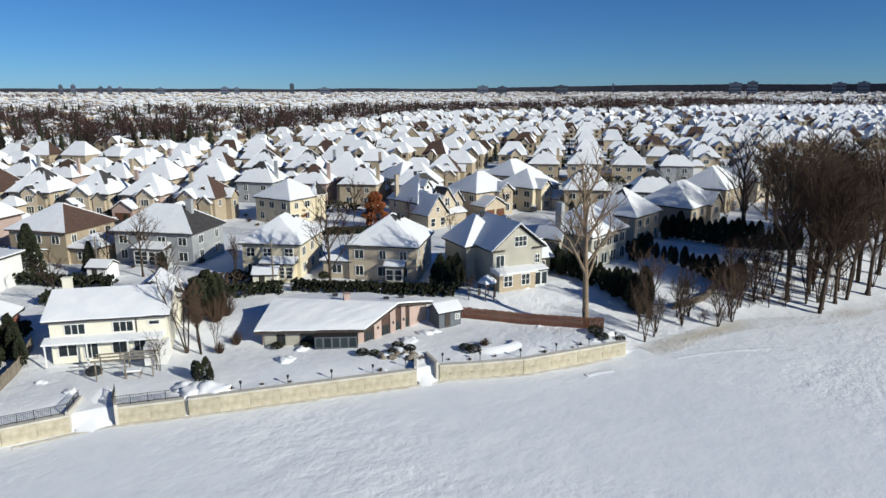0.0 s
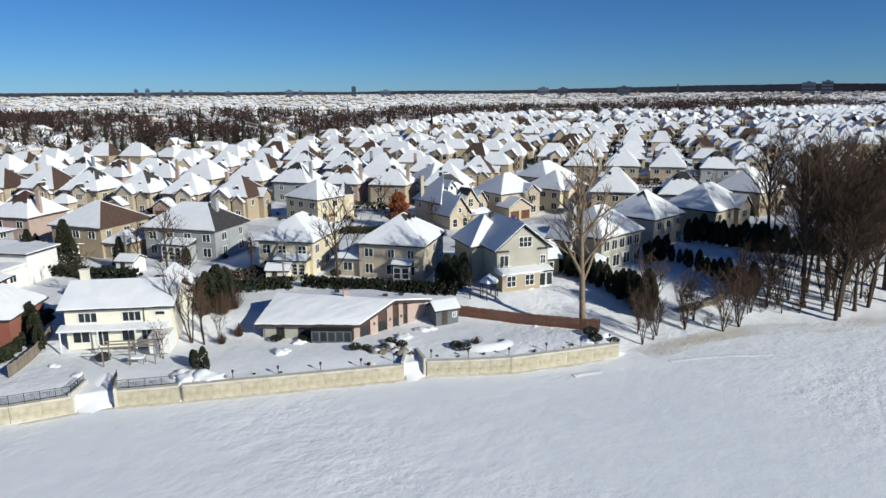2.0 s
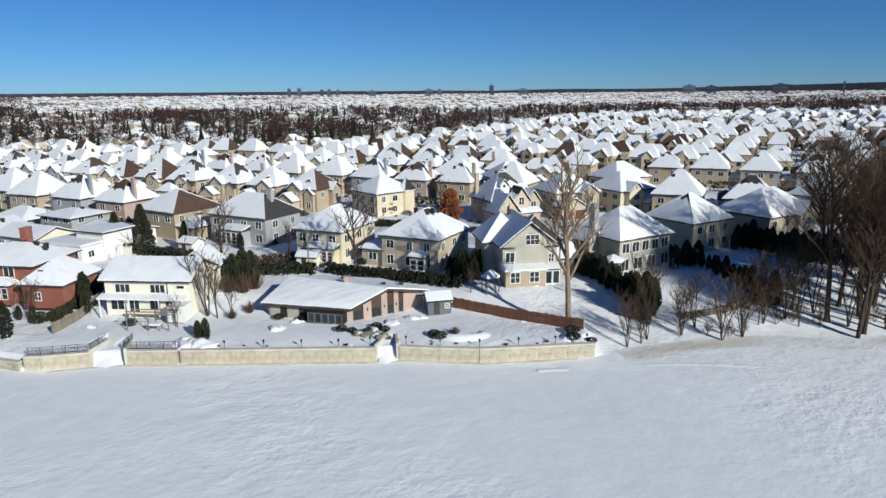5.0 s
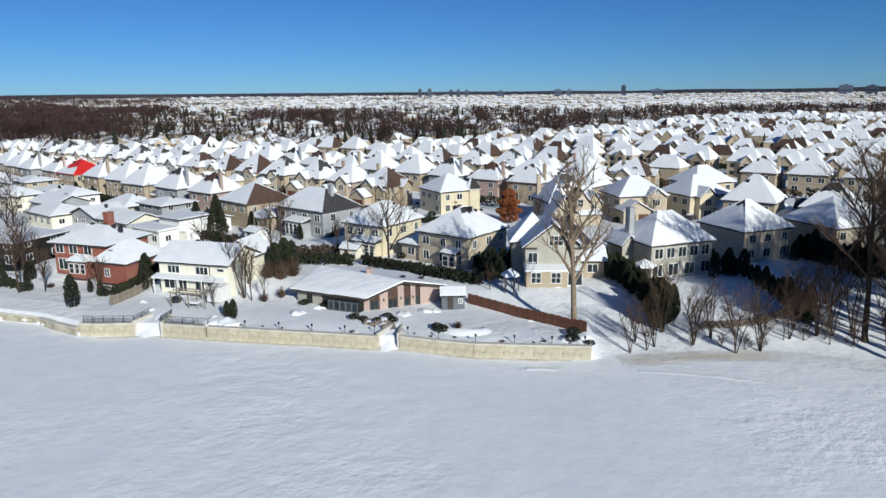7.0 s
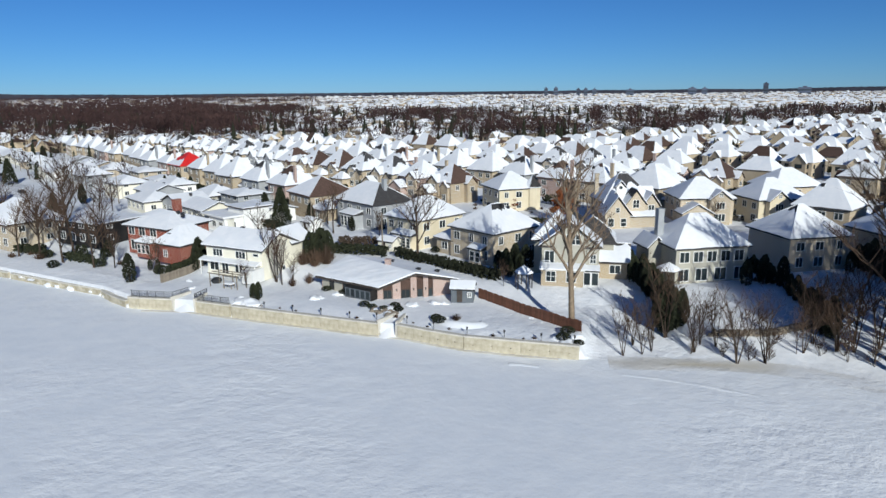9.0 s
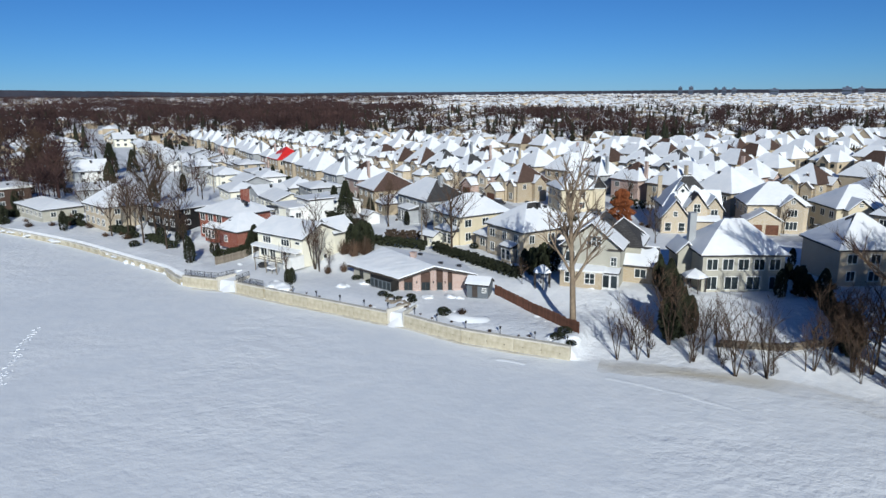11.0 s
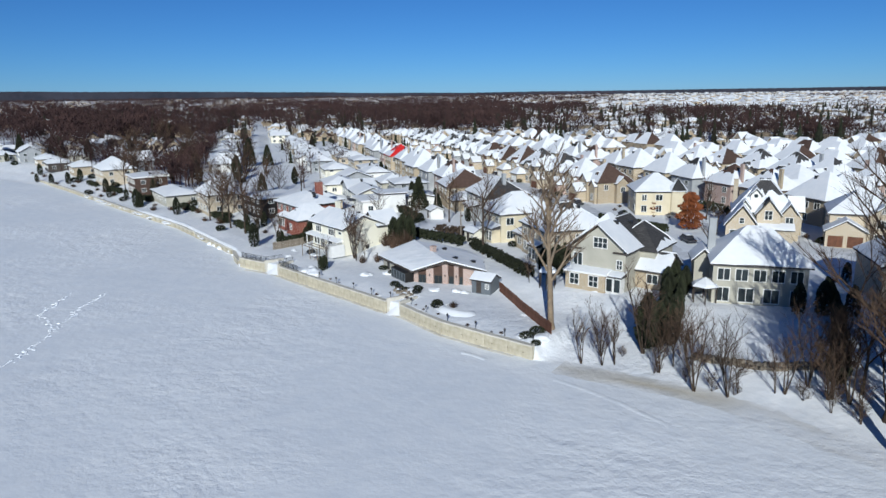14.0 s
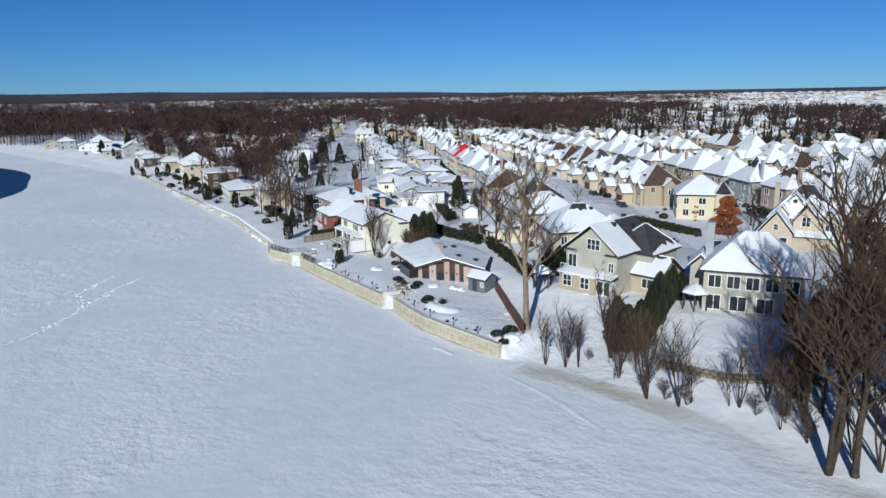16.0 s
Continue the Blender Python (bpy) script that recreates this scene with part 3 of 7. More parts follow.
# ---- houses of the suburb ----
def suburban(x, y, rot, w, d, wall, roof, seed, label, bare=None, wing=None, gable=None, eave=5.7, rise=3.9, win="SEW", turret=False, extra=False, group="two-storey suburban houses"):
    """A two-storey hip-roofed house; wing: (side, width, depth, storeys); gable: (side, width, offset, out)."""
    rng = random.Random(seed)
    h = thing("house", at(x, y, rot), label, "house", group)
    main = block(h, 0, 0, w, d, eave, rise, "hip", wall, roof, bare or {}, rng)
    vent(h, w * 0.12, d * 0.16, eave + rise * 0.72)
    if gable:
        side, gw, off, out, g_wall = gable
        if side in "SN":
            sgn = -1 if side == "S" else 1
            gb = block(h, off, sgn * (d / 2 - 1.5 + out / 2), gw, 3 + out, eave - 0.15, gw * 0.46, "gy", g_wall, roof, {"E": (0.0, 0.55)} if seed % 3 == 0 else {}, rng, o=0.4)
        else:
            sgn = -1 if side == "W" else 1
            gb = block(h, sgn * (w / 2 - 1.5 + out / 2), off, 3 + out, gw, eave - 0.15, gw * 0.46, "gx", g_wall, roof, {}, rng, o=0.4)
        window(h, on_wall(gb, side, 0, 3.5), min(1.8, gw * 0.45), 1.4, 3, 1)
        window(h, on_wall(gb, side, 0, 0.7), min(2.2, gw * 0.5), 1.6, 3, 1)
        window(h, on_wall(gb, side, 0, eave + gw * 0.12), 0.7, 0.7, 2, 2)
    if wing:
        side, ww, wd, tall, off = wing
        e = 2.9 if tall == 1 else eave - 0.6
        if side in "EW":
            sgn = 1 if side == "E" else -1
            wb = block(h, sgn * (w / 2 + ww / 2 - 0.05), off, ww, wd, e, min(ww, wd) * 0.36, "hip", wall, roof, {}, rng)
        else:
            sgn = 1 if side == "N" else -1
            wb = block(h, off, sgn * (d / 2 + wd / 2 - 0.05), ww, wd, e, min(ww, wd) * 0.36, "hip", wall, roof, {}, rng)
        if tall == 1 and "S" in win:
            window(h, on_wall(wb, "S" if side != "N" else "E", 0, 0.9), 1.5, 1.3, 2, 1)
    if turret:
        s, t = Shape(), Shape()
        ring = [(w / 2 - 1.2 + 2.1 * math.cos(a), -d / 2 + 1.0 + 2.1 * math.sin(a)) for a in np.linspace(0, 2 * math.pi, 9)[:-1]]
        s.prism(ring, -0.4, eave + 0.1)
        big = [(w / 2 - 1.2 + 2.5 * math.cos(a), -d / 2 + 1.0 + 2.5 * math.sin(a)) for a in np.linspace(0, 2 * math.pi, 9)[:-1]]
        t.add([(p[0], p[1], eave + 0.1) for p in big] + [(w / 2 - 1.2, -d / 2 + 1.0, eave + 3.0)], [(i, (i + 1) % 8, 8) for i in range(8)] + [tuple(range(7, -1, -1))])
        part("turret", s.mesh("turret", wall), h)
        part("turret_roof", t.mesh("turret_roof", roof), h)
        cap = Shape().add([(p[0], p[1], eave + 0.3) for p in big] + [(w / 2 - 1.2, -d / 2 + 1.0, eave + 3.25)] + [(p[0], p[1], eave + 0.12) for p in big], [(i, (i + 1) % 8, 8) for i in range(8) if i not in (5, 6)] + [(i + 9, (i + 1) % 8 + 9, (i + 1) % 8, i) for i in range(8)])
        part("roof_snow", cap.mesh("roof_snow", M_SNOW), h)
    for side in win:
        span = (w if side in "SN" else d)
        k = max(2, int(span / 3.6))
        for i in range(k):
            u = (i - (k - 1) / 2) * span / k + rng.uniform(-0.25, 0.25)
            if gable and side == gable[0] and abs(u - gable[2]) < gable[1] / 2 + 0.6:
                continue
            window(h, on_wall(main, side, u, 3.55), rng.choice((1.0, 1.4, 1.5)), 1.35, 2, 1)
            if rng.random() < 0.75 and not (wing and side == wing[0]) and not (extra and side == "E"):
                window(h, on_wall(main, side, u, 0.8), rng.choice((1.2, 1.6)), 1.5, 2, 1)
    if extra:
        # a second, smaller gable and a low porch towards the street
        g2 = block(h, w / 2 - 2.2, -d / 2 + 0.6, 3.0, 2.6, eave - 1.2, 1.7, "gy", wall, roof, {"E": ()} if seed % 2 else {}, rng, o=0.3)
        window(h, on_wall(g2, "S", 0, 0.8), 1.3, 1.7, 2, 1)
        low = block(h, -w / 2 + 2.4, -d / 2 - 1.9, 5.2, 4.0, 2.9, 2.0, "gy" if seed % 3 else "hip", wall, roof, {"W": (0.0, 0.6)} if seed % 2 else {}, rng, o=0.35, name="garage")
        garage_door(h, on_wall(low, "S", 0, 0.0), 3.8, 2.1, M_WOOD if seed % 3 else M_TRIM)
        block(h, w * 0.14, -d * 0.18, 2.0, 3.6, eave + 1.1, 1.3, "gy", wall, roof, {"E": ()}, rng, o=0.25, name="dormer")
        if seed % 2:
            return h
        g3 = block(h, w / 2 + 0.2, 1.6, 2.4, 3.4, eave - 0.5, 1.9, "gx", wall, roof, {"N": ()}, rng, o=0.3)
        window(h, on_wall(g3, "E", 0, 3.0), 1.2, 1.3, 2, 1)
        block(h, -w / 2 + 2.6, -d / 2 - 0.7, 3.6, 1.8, 2.7, 0.6, "shed", wall, roof, {}, rng, o=0.25, name="porch")
        chimney(h, -w / 2 + 0.3, 1.5, eave - 1, eave + rise + 0.3, wall)
    return h


house_spots = []


def placed(x, y):
    house_spots.append((x, y))
    return x, y


def porch_roof(h, blk, side, u, w, z, depth=2.2, glazed=False, wall=None):
    """A single-storey bay with a snowy lean-to roof against a wall."""
    cx, cy, bw, bd = blk
    b = block(h, cx + u, cy - bd / 2 - depth / 2 + 0.02, w, depth, z, 0.7, "shed", wall, M_ROOF, {}, random.Random(5), o=0.3, name="bay")
    n = max(2, int(w / 1.25))
    for i in range(n):
        window(h, on_wall(b, "S", (i - (n - 1) / 2) * w / n, 0.5), w / n - 0.35, z - 1.1, 1, 3 if glazed else 2)
    return b


def round_window(parent, m, r=0.42):
    """A round window: a proud ring frame round a dark pane."""
    if "round" not in door_me:
        ring, pane = Shape(), Shape()
        a = [2 * math.pi * i / 12 for i in range(12)]
        for q, y0, y1 in ((1.0, -0.09, 0.02), (0.72, -0.09, 0.02)):
            ring.add([(q * math.cos(t), y, q * math.sin(t)) for y in (y0, y1) for t in a], [(i, (i + 1) % 12, (i + 1) % 12 + 12, i + 12) for i in range(12)])
        ring.add([(q * math.cos(t), -0.09, q * math.sin(t)) for q in (1.0, 0.72) for t in a], [(i, (i + 1) % 12, (i + 1) % 12 + 12, i + 12) for i in range(12)])
        pane.add([(0.74 * math.cos(t), -0.03, 0.74 * math.sin(t)) for t in a], [tuple(range(12))])
        door_me["round"] = ring.mesh("window", M_TRIM), pane.mesh("pane", M_GLASS)
    w = part("window", door_me["round"][0], parent, m @ Matrix.Diagonal((r, 1, r, 1)))
    part("pane", door_me["round"][1], w)


def steep_house(x, y, rot):
    """A pale stone house: a tall hip roof over steep snowy gables and dormers with round windows."""
    h = thing("house", at(*placed(x, y), rot), "pale stone house with several steep snowy gables", "house", "houses across the street")
    rng = random.Random(24)
    m = block(h, 0.8, 1.4, 11.5, 10.5, 5.0, 6.0, "hip", M_BEIGE, M_ROOF, {"S": (0.0, 0.62)}, rng)
    g = block(h, -3.4, -5.6, 5.6, 6.4, 3.0, 4.2, "gy", M_BEIGE, M_ROOF, {}, rng, o=0.45)
    k = block(h, 1.4, -4.9, 4.2, 3.4, 5.0, 3.3, "gy", M_BEIGE, M_ROOF, {"W": (0.0, 0.6)}, rng, o=0.4)
    e = block(h, 5.2, -3.6, 3.6, 4.4, 4.4, 3.0, "gy", M_BEIGE, M_ROOF, {}, rng, o=0.4)
    d1 = block(h, -2.9, -3.2, 1.9, 3.6, 6.0, 1.6, "gy", M_TRIM, M_ROOF, {}, rng, o=0.35, name="dormer")
    d2 = block(h, -0.9, -1.0, 1.9, 3.0, 8.3, 1.5, "gy", M_TRIM, M_ROOF, {}, rng, o=0.35, name="dormer")
    block(h, 6.9, 3.0, 2.4, 4.6, 4.8, 2.8, "gx", M_BEIGE, M_ROOF, {}, rng, o=0.4)
    for b, z in ((d1, 6.0), (d2, 8.3)):
        round_window(h, on_wall(b, "S", 0, z - 0.1), 0.55)
    for u in (-1.4, 1.4):
        window(h, on_wall(g, "S", u, 0.5), 1.2, 1.7, 1, 2)
    window(h, on_wall(g, "S", 0, 3.6), 0.8, 1.0, 1, 2)
    window(h, on_wall(k, "S", 0, 4.2), 1.3, 1.7, 2, 2)
    door(h, on_wall(k, "S", 0.2, 0.0), 1.2, 2.2, M_WOOD)
    window(h, on_wall(e, "S", 0, 3.2), 1.3, 1.4, 2, 1)
    window(h, on_wall(e, "S", 0, 0.6), 1.6, 1.7, 2, 1)
    block(h, 2.6, -7.3, 6.6, 1.6, 2.5, 0.9, "shed", M_BEIGE, M_ROOF, {}, rng, o=0.25, name="porch")
    for u in (-2.6, 3.2):
        window(h, on_wall(m, "E", u, 0.8), 1.2, 1.5, 2, 1)
    for u in (-3.0, 2.0):
        window(h, on_wall(m, "W", u, 3.2), 1.1, 1.4, 2, 1)
    chimney(h, -4.6, 4.2, 4, 10.6, M_BEIGE)
    for vx, vy in ((1.5, 3.0), (0.2, 3.2)):
        vent(h, vx, vy, 10.6)


def near_houses():
    # brown-roofed brick house
    h = suburban(*placed(-36, 135), -32, 12, 12, M_TAN, M_BROWNROOF, 11, "tan brick house with brown hip roof half bare of snow", bare={"E": ()}, wing=("E", 5, 7, 1, -2), group="houses behind the riverfront")
    # grey house with glazed bay
    h = suburban(*placed(-17.2, 126.8), -29, 15, 10.5, M_GREYWALL, M_ROOF, 12, "grey house with glazed sunroom and snowy hip roof", bare={"E": ()}, rise=4.0, group="houses behind the riverfront")
    porch_roof(h, (0, 0, 15, 10.5), "S", 0.5, 5.5, 3.3, 2.4, True, M_GREYWALL)
    chimney(h, 4.2, 0.2, 5, 10.6, M_GREYWALL, 1.1, 0.8)
    vent(h, -3.5, 1.2, 8.8)
    # yellow house
    h = suburban(*placed(1.7, 112), -25, 9.6, 12, M_YELLOW, M_ROOF, 13, "pale yellow stucco house with snowy hip roof and bay windows", rise=3.6, win="EW", group="houses behind the riverfront")
    b0 = (0, 0, 9.6, 12)
    for u in (-3.4, -0.6, 3.0):
        window(h, on_wall(b0, "S", u, 3.5), 1.3, 1.4, 2, 2)
    porch_roof(h, b0, "S", 1.6, 5.2, 2.9, 1.8, True, M_YELLOW)
    window(h, on_wall(b0, "S", -3.2, 0.8), 1.5, 1.4, 2, 1)
    # tan house with the side wing
    h = suburban(*placed(18.6, 104.6), -28, 11, 12, M_BEIGE, M_ROOF, 14, "beige brick house with snowy hip roof and low side wing", bare={"E": (0.0, 0.8)}, wing=("W", 4.6, 6, 1, -2.5), rise=4.0, group="houses behind the riverfront")
    porch_roof(h, (0, 0, 11, 12), "S", 2.2, 2.8, 2.8, 1.3, False, M_BEIGE)
    vent(h, -2.4, 0.8, 9.0)
    vent(h, 1.2, 0.6, 9.2)
    # hip houses facing the grove
    h = suburban(*placed(53.3, 102.3), 30, 12, 10, M_SAGE, M_ROOF, 15, "sage-grey house with windowed rear and steep snowy roof", rise=4.4, win="E", group="houses beside the grove")
    b0 = (0, 0, 12, 10)
    for i in range(5):
        window(h, on_wall(b0, "S", -4.6 + i * 2.3, 3.4), 1.5, 1.6, 2, 1)
    for u, w in ((-4.6, 1.6), (-1.6, 1.9), (1.6, 1.9), (4.8, 1.6)):
        window(h, on_wall(b0, "S", u, 0.4), w, 1.9, 2, 1)
    chimney(h, -5.8, 1.5, 2, 10.8, M_GREYWALL, 1.0, 1.2)
    block(h, -6.8, 2.2, 2.6, 4.5, 4.8, 1.8, "gy", M_SAGE, M_ROOF, {}, random.Random(3))
    h = suburban(*placed(69.7, 115.9), 31, 11, 11, M_BEIGE, M_ROOF, 16, "beige house with steep pyramid roof under snow", rise=4.6, bare={"W": (0.0, 0.8)}, win="SE", group="houses beside the grove")
    suburban(*placed(88, 122.3), 30, 15, 12, M_BEIGE, M_ROOF, 17, "wide beige house with snowy twin-peaked hip roof", rise=4.6, gable=("S", 5.5, 3.5, 1.0, M_BEIGE), win="SE", group="houses beside the grove")
    suburban(*placed(113, 142), 30, 14, 12, M_TAN, M_ROOF, 18, "tan house with steep hip roof streaked with snow", rise=5.0, win="SE", group="houses beside the grove")
    suburban(*placed(132, 152), 28, 13, 12, M_BEIGE, M_ROOF, 19, "beige house with steep hip roof streaked with snow", rise=5.0, win="SE", group="houses beside the grove")
    suburban(*placed(150, 158), 28, 13, 12, M_TAN, M_ROOF, 20, "tan house with steep hip roof among bare trees", rise=5.0, win="SE", group="houses beside the grove")
    # far side of the street
    suburban(*placed(7, 158.3), 40, 11, 11, M_YELLOW, M_ROOF, 21, "yellow brick house with octagonal turret and snowy roof", turret=True, win="SEW", rise=3.8, group="houses across the street")
    suburban(*placed(27.6, 193), -28, 13, 11, M_PINK, M_ROOF, 22, "pinkish brick house with large snowy hip roof", rise=4.4, group="houses across the street")
    suburban(*placed(42.3, 185), 20, 12, 11, M_BEIGE, M_ROOF, 23, "beige house with large snowy hip roof", rise=4.2, group="houses across the street")
    steep_house(36.5, 147.0, 24)
    h = suburban(*placed(53.4, 154.5), 20, 12, 11, M_BEIGE, M_ROOF, 25, "beige brick house with arched gable and snowy roof", rise=4.2, gable=("S", 4.5, 2.6, 1.2, M_BEIGE), group="houses across the street")
    gar = block(h, -3.4, -7.2, 6.6, 4.6, 2.9, 2.2, "gy", M_BEIGE, M_ROOF, {}, random.Random(2), o=0.4, name="garage")
    for u in (-1.6, 1.6):
        garage_door(h, on_wall(gar, "S", u, 0.0), 2.5, 2.1, M_WOOD)
    h = suburban(*placed(68.5, 158.5), 30, 12, 11, M_YELLOW, M_ROOF, 26, "yellow-tan house with twin garage doors and snowy roof", rise=4.2, gable=("S", 4.8, -2, 1.5, M_YELLOW), group="houses across the street")
    gar = block(h, 3.4, -7.0, 6.6, 4.4, 2.8, 1.7, "gy", M_YELLOW, M_ROOF, {}, random.Random(2), o=0.4)
    for u in (-1.55, 1.55):
        garage_door(h, on_wall(gar, "S", u, 0.0), 2.5, 2.1, M_WOOD)
    suburban(*placed(74.3, 182.1), 30, 13, 11, M_TAN, M_ROOF, 27, "tan house with wide snowy hip roof", rise=4.2, group="houses across the street")


near_houses()

# more of the suburb: prototypes that are copied
PROTO = []
styles = [(M_TAN, M_BROWNROOF, "tan brick house with snowy hip roof and front gable", {"E": (), "N": (0.0, 0.8)}, ("S", 4.4, -1.6, 1.2, M_TAN), None),
          (M_BEIGE, M_ROOF, "beige brick house with snowy hip roof", {"E": (0.0, 0.5)}, ("S", 4.6, -1.2, 1.6, M_BEIGE), ("E", 4.2, 6, 1, 1.0)),
          (M_BEIGE, M_BROWNROOF, "beige house with snowy roof and brown bare slope", {"E": (), "W": (0.0, 0.75)}, ("S", 4.0, 2.0, 1.0, M_TAN), None),
          (M_BEIGE, M_BROWNROOF, "pale brick house with snowy cross-gabled roof", {"E": (0.0, 0.4), "S": (0.0, 0.8)}, ("E", 4.6, -1.0, 1.2, M_BEIGE), None),
          (M_GREYWALL, M_ROOF, "grey house with snowy hip roof", {"E": (0.0, 0.6), "N": (0.0, 0.7)}, ("S", 5.0, 0.6, 1.2, M_GREYWALL), None),
          (M_TAN, M_ROOF, "tan house with large snowy hip roof and low wing", {"E": (0.0, 0.55), "S": (0.0, 0.76)}, ("S", 4.0, 0.5, 0.8, M_BEIGE), ("W", 4.0, 6.5, 1, 0)),
          (M_PINK, M_BROWNROOF, "pinkish brick house with snowy hip roof", {"W": (0.0, 0.7), "N": (0.0, 0.5)}, ("S", 4.2, 1.8, 1.4, M_BEIGE), None)]
rngh = random.Random(77)


def lot(q, off):
    """A plan point of the street grid: q metres along the old straight street, off metres inland from it."""
    return -90.9 - 0.879 * q + 0.476 * off, 111.1 + 0.476 * q + 0.879 * off


def inland(x, y):
    return 0.476 * (x + 90.9) + 0.879 * (y - 111.1)


def row_off(r):
    """Rows of houses: the first backs on to the old quarter, then pairs of rows back to back."""
    return 50 if r == 0 else 86 + (r - 1) // 2 * 61 + (r - 1) % 2 * 28


def rows_of_lots(r0, r1, pitch, far_side=60):
    """Plan points of house lots in the rows along the streets."""
    for r in range(r0, r1):
        for c in range(-far_side, far_side):
            q = c * pitch + rngh.uniform(-1.0, 1.0)
            yield (*lot(q, row_off(r) + rngh.uniform(-1.2, 1.2)), r, q)


# the red-roofed house
suburban(*placed(-120.5, 185.2), 151.6, 12, 11, M_TAN, M_REDROOF, 61, "tan house with bright red metal roof", bare={"W": (), "N": (0.0, 0.45)}, rise=4.2, win="NEW")
lots = []
for x, y, r, q in rows_of_lots(0, 7, 14.8, 20):
    if not (-52 < q < 232 if r == 0 else -56 < q < 190 if r == 1 else -110 < x < 270 and y < 246 and (r < 4 or (x > 50 and y < 212))) or (r > 1 and y < 168 - 0.42 * x) or (x > 95 and y < 165 + 0.15 * x):
        continue
    if any((x - a) ** 2 + (y - b) ** 2 < 12.6 ** 2 for a, b in house_spots):
        continue
    lots.append((*placed(x, y), -28.4 + 180 * (r % 2 == 0) + rngh.uniform(-3, 3), r))
lots.sort(key=lambda l: l[3] != 1)
for i, (w_, r_, lab, br, gb, wg) in enumerate(styles):
    x, y, turn, r = lots[2 * i]
    PROTO.append(suburban(x, y, turn, 9.8 + (i % 3) * 0.5, 9.8 + (i % 2) * 0.6, w_, r_, 100 + i, lab, br, wg, gb, rise=4.7 + 0.4 * (i % 3), win="SEN", extra=True))
order = (0, 1, 4, 3, 5, 2, 1, 6, 3, 5, 4, 1)
for i, (x, y, turn, r) in enumerate(lots):
    if i % 2 or i >= 2 * len(styles):
        copy_thing(PROTO[order[(i * 7 + i // 5) % 12]], at(x, y, turn))

# ---- riverfront houses ----
def white_house():
    h = thing("house", at(-20.6, 84.6, -6), "cream-sided two-storey house with snowy gable roof and long porch", "house", "riverfront houses")
    placed(-20.6, 84.6)
    rng = random.Random(4)
    m = block(h, 0, 0, 12.6, 8.6, 4.9, 2.3, "gx", M_CREAM, M_ROOF, {}, rng, o=0.6, thick=0.28)
    b = block(h, 3.6, 6.0, 5.5, 5.0, 4.6, 2.5, "gy", M_CREAM, M_ROOF, {}, rng)
    for u, w in ((-3.6, 2.1), (1.6, 2.1)):
        window(h, on_wall(m, "S", u, 3.1), w, 1.15, 3, 1)
    window(h, on_wall(m, "S", 5.0, 3.75), 1.1, 0.4, 1, 1)
    for u, w, z, hh in ((-4.6, 1.9, 0.5, 1.5), (-2.1, 1.4, 0.1, 1.95), (1.0, 1.5, 0.5, 1.4), (3.2, 1.2, 0.6, 1.2)):
        window(h, on_wall(m, "S", u, z), w, hh, 2, 1)
    window(h, on_wall(m, "E", 1.0, 0.4), 0.7, 0.7, 1, 1)
    r = Shape().prism([(-6.9, -5.7), (6.0, -5.7), (6.0, -4.3), (-6.9, -4.3)], 2.3, [2.42, 2.42, 2.75, 2.75])
    part("porch_roof", r.mesh("porch_roof", M_TRIM), h)
    sn = Shape()
    snow_on(sn, ((-6.9, -5.7, 2.42), (6.0, -5.7, 2.42), (6.0, -4.3, 2.75), (-6.9, -4.3, 2.75)), thick=0.16, rng=rng)
    part("porch_snow", sn.mesh("porch_snow", M_SNOW), h, label="snow on the porch roof")
    post = Shape().box(-0.07, -0.07, -0.3, 0.07, 0.07, 2.4).mesh("porch_post", M_TRIM)
    for x in (-6.6, -2.2, 2.2, 5.7):
        part("porch_post", post, h, pose(x, -5.55, 0))
    s = Shape().box(4.2, -7.2, -0.3, 6.6, -4.35, 2.0)
    part("screen_wall", s.mesh("screen_wall", M_TRIM), h, label="white lattice side screen")
    chimney(h, -5.6, 1.4, 3, 8.3, M_CREAM, 1.0, 0.7)
    vent(h, -2.4, 0.9, 6.8)
    vent(h, 3.6, 0.8, 6.8)
    down = Shape().box(3.0, -4.42, 2.9, 3.1, -4.33, 4.8)
    part("downpipe", down.mesh("downpipe", M_DARKTRIM), h)


white_house()


